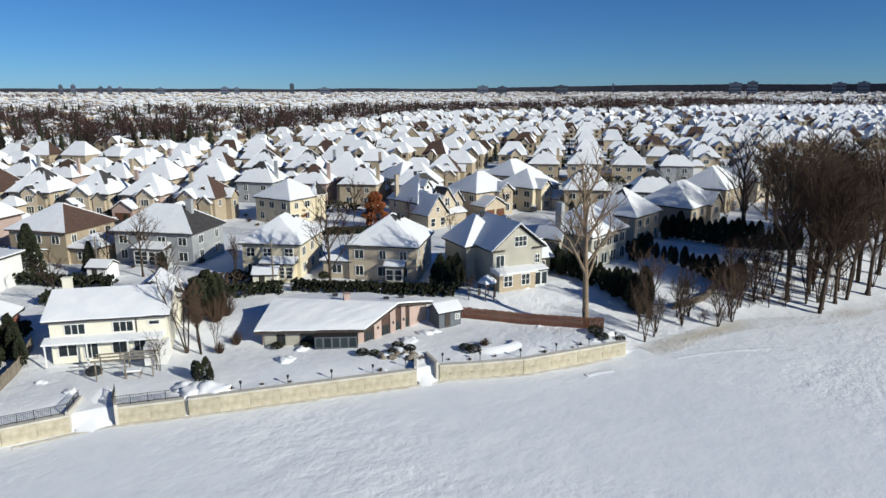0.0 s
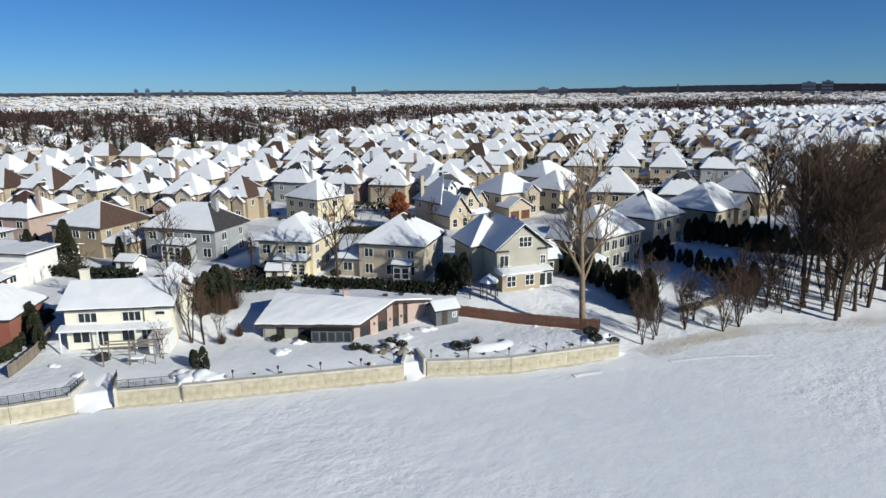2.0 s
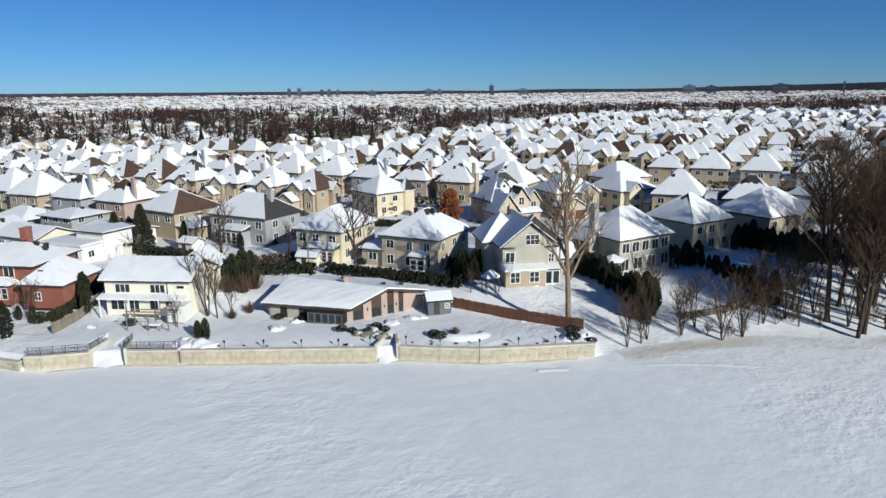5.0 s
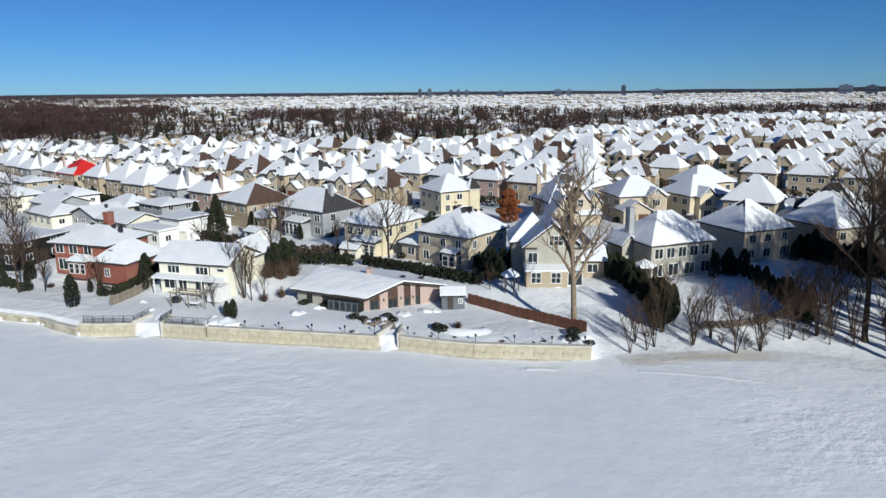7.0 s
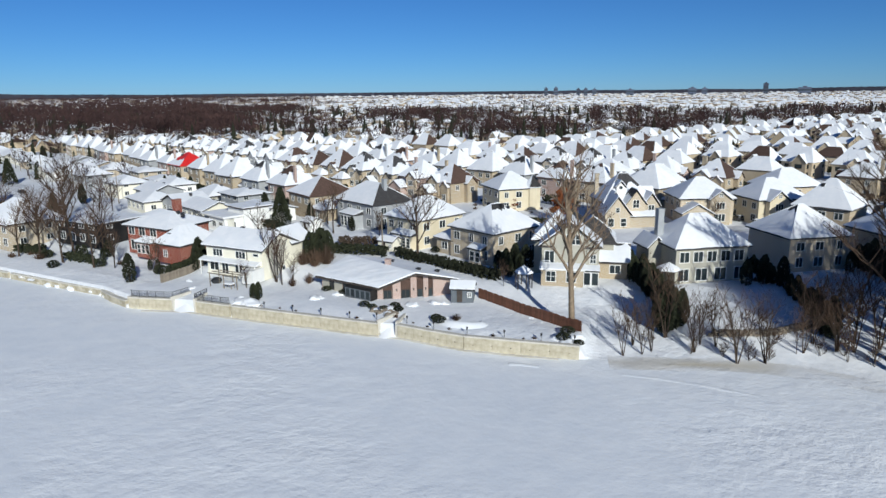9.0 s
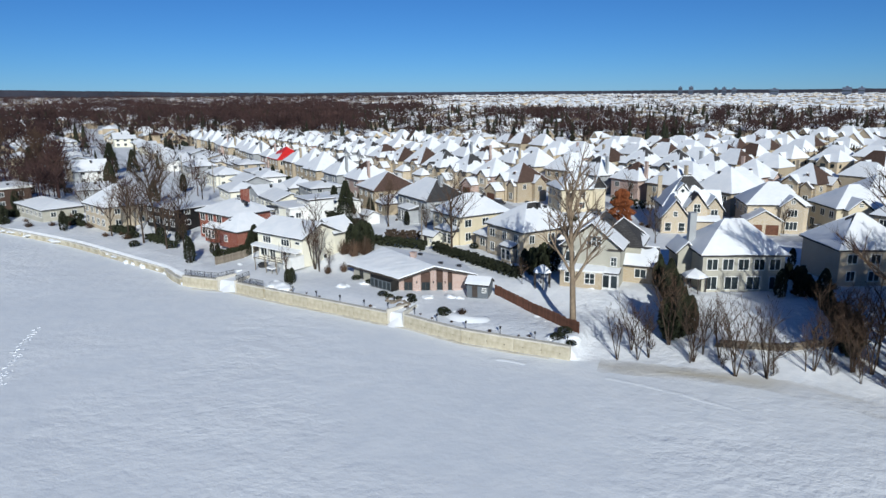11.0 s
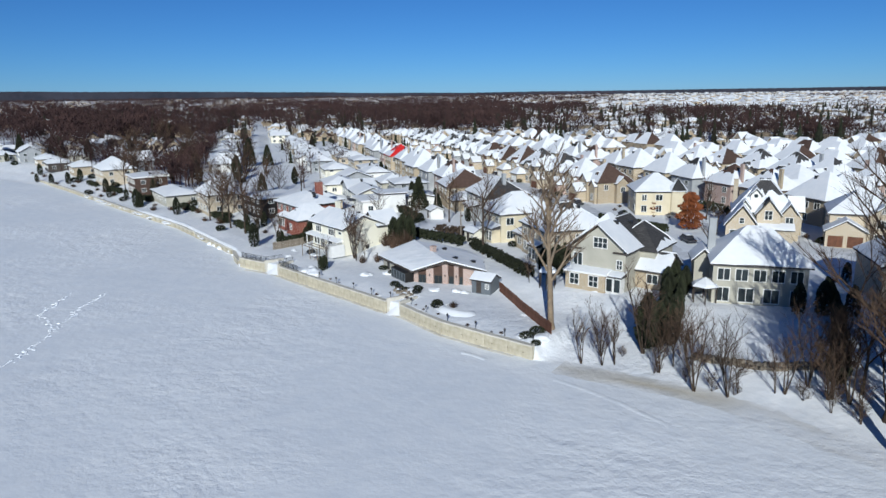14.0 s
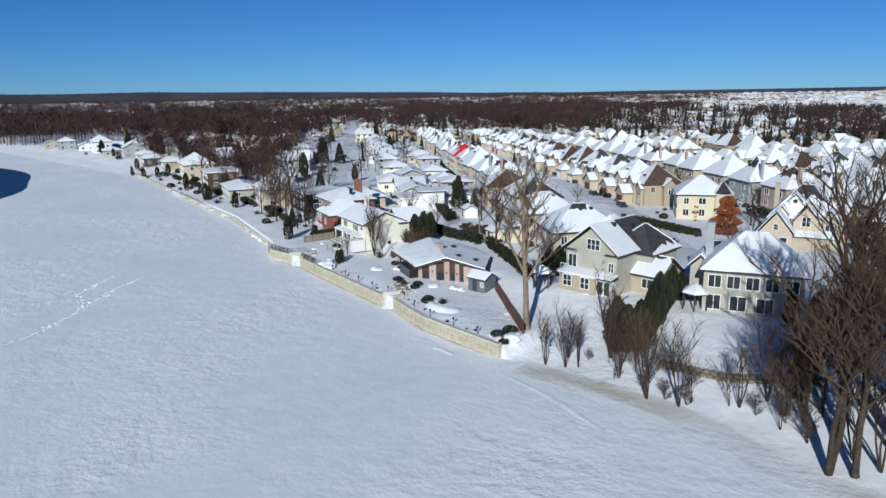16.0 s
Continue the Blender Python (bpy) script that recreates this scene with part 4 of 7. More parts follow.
def bungalow():
    h = thing("house", pose(0, 0, 2.05), "low pinkish-brick bungalow with broad snowy roof and tall glazed gable", "house", "riverfront houses")
    placed(4, 84), placed(12, 86)
    A, B, C, D = Vector((-4.9, 80.0, 2.05)), Vector((8.3, 76.6, 2.05)), Vector((13.4, 79.3, 4.15)), Vector((19.2, 83.0, 2.75))
    E, F, G = Vector((4.0, 93.0, 2.3)), Vector((-1.9, 86.4, 4.1)), Vector((11.5, 90.5, 2.5))
    s = Shape()
    for q in ((A, B, C, F), (C, D, G, F), (F, G, E)):
        q = [p - UP * 0.16 for p in q]
        n = len(q)
        s.add(list(q) + [p - UP * 0.22 for p in q], [tuple(range(n)), tuple(range(2 * n - 1, n - 1, -1))] + [(i, n + i, n + (i + 1) % n, (i + 1) % n) for i in range(n)])
    s.add([F, E, A], [(0, 1, 2)])
    part("roof", s.mesh("roof", M_DARKTRIM), h)
    sn, rng = Shape(), random.Random(9)
    snow_on(sn, (A, B, C, F), thick=0.26, rng=rng, n=16, rows=8)
    snow_on(sn, (D, G, F, C), thick=0.24, rng=rng, n=12, rows=6)
    snow_on(sn, (G, E, F, F), thick=0.24, rng=rng)
    snow_on(sn, (E, A, F, F), thick=0.24, rng=rng)
    part("roof_snow", sn.mesh("roof_snow", M_SNOW), h, label="thick even snow on the roof")
    w = Shape()
    poly = [(-3.9, 80.5), (7.6, 77.6), (8.4, 77.9), (13.3, 80.65), (18.2, 83.4), (11.0, 89.6), (4.0, 92.0), (-1.4, 86.6)]
    w.prism(poly, -0.4, [1.85, 1.85, 2.2, 3.85, 2.65, 2.25, 2.1, 3.6])
    part("wall", w.mesh("wall", M_PINK), h)
    # front: windows, awning and a glazed bay blackened for the porch shade
    d1 = math.degrees(math.atan2(77.6 - 80.5, 7.6 + 3.9))
    fr = pose(-3.9, 80.5, 0, 0, 0, d1)
    for u, wd in ((1.0, 1.5), (3.7, 1.7)):
        part("panel", Shape().box(-wd / 2, -0.1, -0.3, wd / 2, 0.04, 1.8).mesh("panel", M_SAGE), h, fr @ pose(u, 0, 0), "grey-beige wall panel")
    for u, wd, z, hh in ((2.3, 0.9, 0.05, 1.6), (5.6, 1.6, 0.05, 1.65)):
        window(h, fr @ pose(u, 0, z), wd, hh, 2, 1, M_DARKTRIM)
    # the open porch corner is a closed box, its shade given by near-black colour
    bay = Shape().prism([(6.6, -1.6), (11.9, -1.6), (11.9, 0.1), (6.6, 0.1)], -0.3, [1.55, 1.55, 1.9, 1.9])
    part("bay", bay.mesh("bay", M_BLACKWALL), h, fr, "dark glazed verandah under the eave")
    for i in range(5):
        window(h, fr @ pose(7.2 + i * 1.03, -1.6, 0.1), 0.82, 1.25, 1, 1, M_SLATE)
    # gable: brick piers with dark tall glazing between
    gd = math.degrees(math.atan2(83.4 - 77.9, 18.2 - 8.4))
    gm = pose(8.4, 77.9, 0, 0, 0, gd)
    # the panel at 0.75 fills a recess, its darkness given by the brown
    for u, wd, z1 in ((0.75, 1.4, 2.2), (3.55, 1.5, 2.95), (5.8, 1.0, 3.45), (7.45, 0.7, 3.1)):
        g = Shape().box(-wd / 2, -0.12, 1.3, wd / 2, 0.05, z1)
        part("gable_panel", g.mesh("gable_panel", M_BROWNROOF), h, gm @ pose(u, 0, 0), "dark red-brown panel")
        window(h, gm @ pose(u, -0.02, -0.1), max(0.4, wd - 0.25), 1.35, 1 if wd < 1.2 else 2, 1, M_DARKTRIM)
    for u, wd, z1 in ((2.15, 1.25, 2.6), (4.8, 0.95, 3.3), (6.7, 0.75, 3.3), (9.5, 3.3, 2.75)):
        g = Shape().box(-wd / 2, -0.32, -0.3, wd / 2, 0.05, z1)
        part("pier", g.mesh("pier", M_PINK), h, gm @ pose(u, 0, 0))
        lam = Shape().box(-0.08, -0.46, 1.2, 0.08, -0.32, 1.55)
        if wd < 1.5:
            part("wall_lantern", lam.mesh("wall_lantern", M_BLACK), h, gm @ pose(u, 0, 0), "black wall lantern")
    chimney(h, 7.2, 82.6, 2.5, 5.0, M_PINK, 0.8, 0.8)
    vent(h, 12.5, 82.6, 3.5)
    vent(h, 15.0, 84.3, 3.0)
    vent(h, 6.2, 86.2, 3.5)


bungalow()


def gable_house():
    h = thing("house", at(34.3, 95.6, 8), "grey-beige gabled house with snowy roof and brick ground floor", "house", "riverfront houses")
    placed(35, 96)
    rng = random.Random(8)
    m = block(h, 0, 0, 8.8, 11, 6.0, 3.9, "gy", M_SAGE, M_ROOF, {"E": (0.0, 1.0, 0.0, 0.5)}, rng, o=0.55)
    block(h, 3.2, 3.8, 7.0, 7.4, 5.6, 3.6, "hip", M_SAGE, M_ROOF, {"S": (), "E": (0.0, 0.2)}, rng)
    block(h, -2.6, 3.8, 7.0, 7.5, 5.7, 4.2, "hip", M_SAGE, M_ROOF, {}, rng)
    window(h, on_wall(m, "S", 0.4, 6.3), 2.1, 1.5, 3, 2)
    window(h, on_wall(m, "S", 3.5, 3.4), 0.8, 1.3, 2, 2)
    window(h, on_wall(m, "S", -3.2, 3.2), 1.4, 1.9, 2, 1)
    window(h, on_wall(m, "W", -1.5, 3.6), 0.5, 0.6, 1, 1)
    for z, u in ((5.8, -3.7), (5.8, 3.7)):
        r = Shape().box(-1.1, -0.45, 0, 1.1, 0.0, 0.16)
        part("return_eave", r.mesh("return_eave", M_DARKTRIM), h, on_wall(m, "S", u, z))
    b = block(h, -1.1, -6.3, 6.4, 2.0, 2.75, 0.5, "shed", M_TAN, M_TRIM, {}, rng, o=0.3, name="bay", thick=0.15)
    for u, w in ((-1.7, 1.4), (1.4, 1.4)):
        window(h, on_wall(b, "S", u, 0.7), w, 1.6, 2, 2)
    rail = Shape()
    for x in (-4.2, -3.6, -3.0):
        rail.box(x, -7.2, 2.9, x + 0.06, -7.14, 3.9)
    rail.box(-4.2, -7.22, 3.88, -2.9, -7.14, 3.98)
    part("balcony_rail", rail.mesh("balcony_rail", M_TRIM), h)
    c = block(h, 3.3, -6.2, 2.2, 1.6, 2.6, 0.4, "shed", M_TRIM, M_ROOF, {}, rng, o=0.2, name="sunroom")
    for u in (-0.6, 0.6):
        window(h, on_wall(c, "S", u, 0.3), 0.9, 1.9, 1, 1)
    e = block(h, 6.6, 1.6, 4.6, 6.0, 2.8, 2.4, "gx", M_TAN, M_ROOF, {"S": (0.0, 0.9)}, rng)
    window(h, on_wall(e, "S", 0.4, 0.9), 1.6, 1.3, 2, 1)
    vent(h, 1.4, 3.0, 8.6)
    vent(h, 0.8, -1.0, 9.2)
    vent(h, -0.9, 4.4, 9.6)


gable_house()


def red_house():
    h = thing("house", at(-43.5, 89.5, -8), "red brick two-storey house with snowy hip roof", "house", "riverfront houses")
    placed(-43.5, 89.5)
    rng = random.Random(6)
    m = block(h, -1.6, 1.5, 11.4, 10, 5.2, 2.3, "hip", M_REDBRICK, M_ROOF, {}, rng, o=0.7)
    for u in (-4.4, -1.4, 1.8):
        window(h, on_wall(m, "S", u, 3.4), 1.6, 1.4, 2, 1)
    window(h, on_wall(m, "S", -4.0, 0.4), 1.8, 1.9, 2, 1)
    b = block(h, -0.5, -4.4, 3.8, 2.2, 2.6, 0.9, "hip", M_REDBRICK, M_ROOF, {}, rng, name="bay", o=0.3)
    for u in (-1.2, 0, 1.2):
        window(h, on_wall(b, "S", u, 0.5), 0.8, 1.6, 1, 2)
    e = block(h, 7.6, -2.2, 6.4, 8.5, 3.2, 2.9, "hip", M_REDBRICK, M_ROOF, {}, rng)
    window(h, on_wall(e, "S", -0.8, 0.8), 0.9, 1.2, 2, 2)
    sky_l = Shape().box(6.4, -5.3, 4.2, 7.2, -4.5, 5.0)
    part("skylight", sky_l.mesh("skylight", M_GLASS), h, label="dark skylight in the snow")
    chimney(h, -3.5, 5.6, 4, 9.0, M_REDBRICK, 1.0, 1.6)
    for x, y in ((-1.5, 2.4), (1.0, 2.0), (3.2, 1.2)):
        vent(h, x, y, 7.0)


red_house()


def low_house(x, y, rot, w, d, wall, roof, label, eave=2.9, rise=1.9, kind="gx", seed=1, group="older low houses"):
    rng = random.Random(seed)
    h = thing("house", at(*placed(x, y), rot), label, "house", group)
    b = block(h, 0, 0, w, d, eave, rise, kind, wall, roof, {}, rng, o=0.6)
    k = int(w / 3)
    for i in range(k):
        window(h, on_wall(b, "S", (i - (k - 1) / 2) * w / k, 0.9 if eave < 4 else 3.4), 1.5, 1.2, 2, 1)
        if eave > 4:
            window(h, on_wall(b, "S", (i - (k - 1) / 2) * w / k, 0.7), 1.5, 1.5, 2, 1)
    for u in (-d / 4, d / 4):
        window(h, on_wall(b, "E", u, 0.9), 1.2, 1.1, 2, 1)
        if eave > 4:
            window(h, on_wall(b, "E", u, 3.4), 1.2, 1.2, 2, 1)
    if kind != "flat":
        vent(h, w * 0.2, 0.5, eave + rise * 0.8)
    return h


# flat-roofed white house behind the red one, with a dark balcony
fh = low_house(-46.2, 112.0, -24, 9.5, 8, M_TRIM, M_TRIM, "white flat-roofed modern house with dark balcony", 3.4, 0, "flat", 31)
block(fh, 2.0, 3.6, 7, 6.5, 5.0, 0, "flat", M_TRIM, M_DARKTRIM, {}, random.Random(2))
bal = Shape().box(-6.6, -5.6, 2.4, -2.6, -4.0, 2.6)
for i in range(9):
    bal.box(-6.6 + i * 0.49, -5.6, 2.6, -6.55 + i * 0.49, -5.55, 3.5)
bal.box(-6.6, -5.6, 3.5, -2.6, -5.53, 3.58)
part("balcony", bal.mesh("balcony", M_BLACK), fh, label="black metal balcony")
low_house(-59.5, 120.5, -26, 12, 8, M_CREAM, M_ROOF, "pale low house with snowy gable roof", 3.0, 1.8, "gx", 32)
low_house(-71.0, 126, -26, 11, 8, M_GREYWALL, M_ROOF, "grey low house with snowy gable roof", 3.0, 2.0, "gy", 33)
low_house(-59.0, 105, -20, 10, 8, M_TAN, M_ROOF, "tan low house with snowy hip roof", 3.0, 1.8, "hip", 34)
low_house(-83.5, 127.7, -27, 13, 9, M_CREAM, M_ROOF, "cream bungalow with snowy roof", 3.0, 2.0, "hip", 35)
low_house(-94.3, 141.7, -27, 13, 9, M_GREYWALL, M_ROOF, "grey bungalow with snowy roof", 3.0, 2.0, "gx", 36)
low_house(-111.2, 146.3, -27, 13, 9, M_CREAM, M_ROOF, "cream split-level house with snowy roof", 4.2, 2.0, "hip", 37)
low_house(-137.5, 157.4, -27, 12, 9, M_GREYWALL, M_ROOF, "grey-blue house with snowy hip roof", 4.6, 2.4, "hip", 38)
low_house(-65.0, 93.5, -8, 13, 11, M_BLACKWALL, M_ROOF, "dark low house with flat snowy roof", 4.6, 0, "flat", 39, "riverfront houses")
low_house(-84, 89.6, -12, 12.5, 11, M_BEIGE, M_ROOF, "beige house with steep snowy hip roof", 5.2, 4.4, "hip", 40, "riverfront houses")
low_house(-113.5, 89.0, -10, 19, 10, M_SAGE, M_ROOF, "long pale bungalow with wide snowy roof", 2.9, 1.6, "hip", 41, "riverfront houses")
low_house(-139.5, 90.5, -10, 13, 10, M_BROWNROOF, M_TRIM, "modern brown-clad house with flat snowy roof", 5.6, 0.5, "shed", 42, "riverfront houses")
low_house(-174, 92.0, -8, 16, 11, M_BEIGE, M_ROOF, "large beige house with steep snowy hip roof", 5.4, 4.0, "hip", 43, "riverfront houses")
low_house(-201.5, 127.7, -20, 9, 8, M_YELLOW, M_ROOF, "tall yellow-beige house with small snowy roof", 7.2, 1.8, "hip", 44, "older houses")
low_house(-157.3, 127.4, -27, 9, 10, M_TRIM, M_ROOF, "white house with steep snowy front gable", 4.4, 3.6, "gy", 45, "older houses")
low_house(-338, 84, -5, 20, 10, M_TRIM, M_ROOF, "large white riverside mansion with columned front", 6.4, 3.4, "hip", 46, "riverfront houses")
low_house(-205.1, 109.3, -5, 12, 9, M_SAGE, M_ROOF, "grey-beige riverside house with snowy roof", 3.2, 2.2, "hip", 47, "riverfront houses")
for i, (x, y, w, d, e, r, k, wl) in enumerate([(-262, 92, 12, 9, 3.0, 2.2, "hip", M_BEIGE), (-284, 90, 14, 9, 5.2, 2.8, "gx", M_GREYWALL), (-306, 84, 12, 9, 3.0, 2.0, "hip", M_SAGE), (-312, 98, 13, 10, 5.0, 3.0, "hip", M_TAN), (-364, 80, 12, 9, 3.0, 2.2, "gx", M_TRIM), (-386, 72, 14, 10, 5.0, 2.6, "hip", M_GREYWALL), (-408, 66, 12, 9, 3.0, 2.0, "gx", M_BEIGE), (-214, 93, 12, 9, 3.2, 2.2, "hip", M_TAN), (-194, 108, 11, 9, 4.8, 3.6, "gy", M_GREYWALL), (-238, 90, 13, 9, 3.2, 2.2, "hip", M_DARKTRIM)]):
    low_house(x, y, -8, w, d, wl, M_ROOF, "older riverside house with snowy roof among trees", e, r, k, 300 + i, "riverfront houses")
rngl = random.Random(5)
for off, q0, q1, step in ((18, 20, 250, 14.0), (35, -34, 150, 15.5), (-19, 15, 250, 13.0)):
    q = q0
    while q < q1:
        x, y = lot(q, off + rngl.uniform(-1.5, 1.5))
        q += step + rngl.uniform(-1, 2)
        if all((x - a) ** 2 + (y - b) ** 2 > 12.5 ** 2 for a, b in house_spots):
            low_house(x, y, -28 + rngl.choice((0, 0, 90)), rngl.uniform(10, 12.5), rngl.uniform(8, 9.5), rngl.choice((M_CREAM, M_GREYWALL, M_BEIGE, M_TRIM, M_SAGE)), M_ROOF, "small older house with snowy roof beside the straight street", rngl.choice((2.8, 3.0, 3.0, 4.6)), rngl.uniform(1.0, 2.4), rngl.choice(("gx", "gy", "hip", "hip")), int(q))
for i in range(16):
    for side in (-1, 1):
        q = 20 + i * 19 + rngl.uniform(-3, 3)
        x, y = -112 - 0.89 * q + side * 0.46 * 17, 121 + 0.46 * q + side * 0.89 * 17
        if any((x - a) ** 2 + (y - b) ** 2 < 15 ** 2 for a, b in house_spots):
            continue
        low_house(x, y, -27 + rngl.choice((0, 90)), rngl.uniform(10, 13), rngl.uniform(8, 9.5), rngl.choice((M_CREAM, M_GREYWALL, M_BEIGE, M_TRIM)), M_ROOF, "small older house with snowy roof beside the straight street", rngl.choice((2.9, 3.0, 4.8)), rngl.uniform(1.8, 2.8), rngl.choice(("gx", "gy", "hip")), 200 + i)
# more old houses between the river and the straight street, half hidden by trees
for i in range(120):
    x = -64 - 300 * rngl.random()
    y = shore(x) + rngl.choice((20, 22, 48, 52, 78)) + rngl.uniform(-3, 3)
    if abs(0.476 * (x + 90.9) + 0.879 * (y - 111.1)) < 13 or y > 111 - 0.541 * (x + 90.9) + 30 or any((x - a) ** 2 + (y - b) ** 2 < 17 ** 2 for a, b in house_spots):
        continue
    low_house(x, y, rngl.choice((-10, -27, 63)), rngl.uniform(10, 15), rngl.uniform(8, 10), rngl.choice((M_TAN, M_GREYWALL, M_SAGE, M_BROWNROOF, M_BEIGE, M_DARKTRIM)), M_ROOF, "older house with snowy roof half hidden by bare trees", rngl.choice((2.9, 3.0, 5.0)), rngl.uniform(1.8, 3.0), rngl.choice(("gx", "gy", "hip")), 400 + i)


# ---- trees ----
def bare_tree(seed, height, spread, fork, limbs=6, depth=3, trunk_r=0.28, twigs=5, stems=1, droop=0.0, lead=0.62, limb=1.0, bark=None, fine=None, tr=0.026, splay=1.0):
    """Two meshes: the trunk with its limbs, and the crown of branches and twigs."""
    rng = random.Random(seed)
    wood, crown = Shape(), Shape()

    def branch(p, d, length, r, level):
        segs = 3 if level < 2 else 2
        pts = [p]
        for i in range(segs):
            d = (d + Vector((rng.uniform(-1, 1), rng.uniform(-1, 1), rng.uniform(-0.6, 0.9))) * (0.05 if level == 0 and stems == 1 else 0.17) + UP * (0.06 - droop * level)).normalized()
            pts.append(pts[-1] + d * length / segs)
        radii = [r * (1 - 0.55 * i / segs) for i in range(segs + 1)]
        sh = wood if level < 2 else crown
        for i in range(segs):
            sh.tube(pts[i], pts[i + 1], radii[i], radii[i + 1], 6 if level == 0 else (4 if level == 1 else 3), caps=False)
        if level >= depth:
            for _ in range(twigs):
                k = rng.random()
                a = lerp(pts[0], pts[-1], 0.25 + 0.75 * k)
                t = (d + Vector((rng.uniform(-1, 1), rng.uniform(-1, 1), rng.uniform(-0.4, 0.9))) * 0.9).normalized()
                crown.spike(a, a + t * length * rng.uniform(0.5, 0.9), tr)
            return
        n = limbs if level == 0 else rng.choice((4, 5))
        for i in range(n):
            k = (fork + (1 - fork) * (i + 0.5) / n) if level == 0 else 0.3 + 0.7 * (i + 0.6) / n
            idx = min(segs - 1, int(k * segs))
            a = lerp(pts[idx], pts[idx + 1], k * segs - idx)
            az = i * 2.4 + rng.uniform(-0.5, 0.5)
            out = Vector((math.cos(az), math.sin(az), 0))
            if level == 0:
                t = (out * spread + UP * (0.75 + 0.6 * k)).normalized()
            else:
                t = (d * 0.9 + out * 0.75 + UP * 0.15).normalized()
            branch(a, t, length * rng.uniform(0.48, 0.66) * (1.0 if level else limb * (1.15 - 0.45 * k)), r * (0.55 if level == 0 else 0.5), level + 1)

    for s in range(stems):
        a = 2 * math.pi * s / max(1, stems)
        lean = Vector((math.cos(a), math.sin(a), 0)) * (0.0 if stems == 1 else rng.uniform(0.04, 0.16) * splay)
        branch(Vector((lean.x * 0.3, lean.y * 0.3, -0.4)), (UP + lean * 0.9).normalized(), height * (lead if stems == 1 else rng.uniform(0.8, 1.1) * lead), trunk_r, 0)
    flare = 1.5
    wood.tube((0, 0, -0.5), (0, 0, 0.7), trunk_r * flare, trunk_r * 0.97, 8, caps=False) if stems == 1 else None
    return wood.mesh("trunk", bark or M_BARK, True), crown.mesh("crown", fine or M_TWIG)


TREES = [bare_tree(1, 20, 0.62, 0.34, 11, 3, 0.46, 3, lead=0.9, limb=0.55, bark=M_PALEBARK, fine=M_PALETWIG, tr=0.022), bare_tree(2, 22, 0.72, 0.36, 11, 3, 0.36, 9, lead=0.8, limb=0.72, tr=0.019), bare_tree(3, 13, 0.7, 0.3, 7, 3, 0.22, 4, lead=0.72, limb=0.85, tr=0.016),
         bare_tree(4, 24, 0.7, 0.4, 9, 3, 0.34, 8, 2, lead=0.78, limb=0.7, tr=0.019), bare_tree(5, 9.5, 0.55, 0.35, 6, 2, 0.10, 5, 3, lead=0.85, limb=0.6, tr=0.014), bare_tree(6, 6.5, 0.7, 0.3, 6, 2, 0.06, 6, 2, lead=0.75, limb=0.75, tr=0.012),
         bare_tree(7, 11, 0.8, 0.25, 7, 2, 0.2, 6, lead=0.72, limb=0.9), bare_tree(8, 3.2, 0.95, 0.08, 6, 2, 0.03, 5, 4, lead=0.75, limb=0.95, tr=0.012), bare_tree(9, 10.5, 0.95, 0.22, 7, 2, 0.085, 6, 4, lead=0.82, limb=0.62, tr=0.009, splay=1.4)]
tree_rng = random.Random(21)
tree_spots = []


def tree(x, y, kind, size=1.0, label="bare brown deciduous tree in the snow", group="bare trees", turn=None, name="tree"):
    t = thing(name, at(x, y, tree_rng.uniform(0, 360) if turn is None else turn) @ Matrix.Diagonal((size, size, size, 1)), label, "tree" if name == "tree" else "shrub", group)
    part("trunk", TREES[kind][0], t)
    part("crown", TREES[kind][1], t)
    tree_spots.append((x, y))
    return t


# the big one by the fence
tree(38.3, 74.6, 0, 1.0, "tall bare tree with thick pale trunk beside the fence", "bare trees", 40)
# riverside grove
for x, y, k, s in [(76.2, 78.2, 1, 1.1), (81.5, 79.2, 3, 1.05), (79.4, 74.6, 1, 0.85), (92, 77.4, 1, 1.05), (77.8, 73.4, 3, 0.9), (86, 83, 1, 1.0), (95, 82, 3, 1.0), (102, 84, 1, 1.1), (110, 83, 3, 1.05), (99, 90, 1, 0.95), (104, 93, 2, 1.0), (118, 88, 1, 1.0), (126, 92, 3, 1.0),
                   (115, 99, 2, 1.1), (135, 88, 1, 1.1), (145, 96, 3, 1.0), (130.5, 107, 2, 1.0), (155, 90, 1, 1.0), (142.8, 113.4, 2, 1.0), (168.6, 104.3, 3, 1.0), (109.5, 111.1, 2, 0.9), (73.0, 81.8, 2, 0.85), (70.8, 79.4, 2, 0.7), (89, 90, 1, 0.9), (84, 88, 2, 0.95), (98, 78.6, 3, 0.95), (88, 79.5, 2, 0.8), (83.4, 75.8, 1, 0.8), (86.6, 76.6, 3, 0.85), (80.4, 82.6, 1, 0.9), (90, 84.6, 3, 0.9), (94, 88, 1, 0.95)]:
    tree(x, y, k, s, "tall bare riverside tree with dark trunk", "riverside grove")
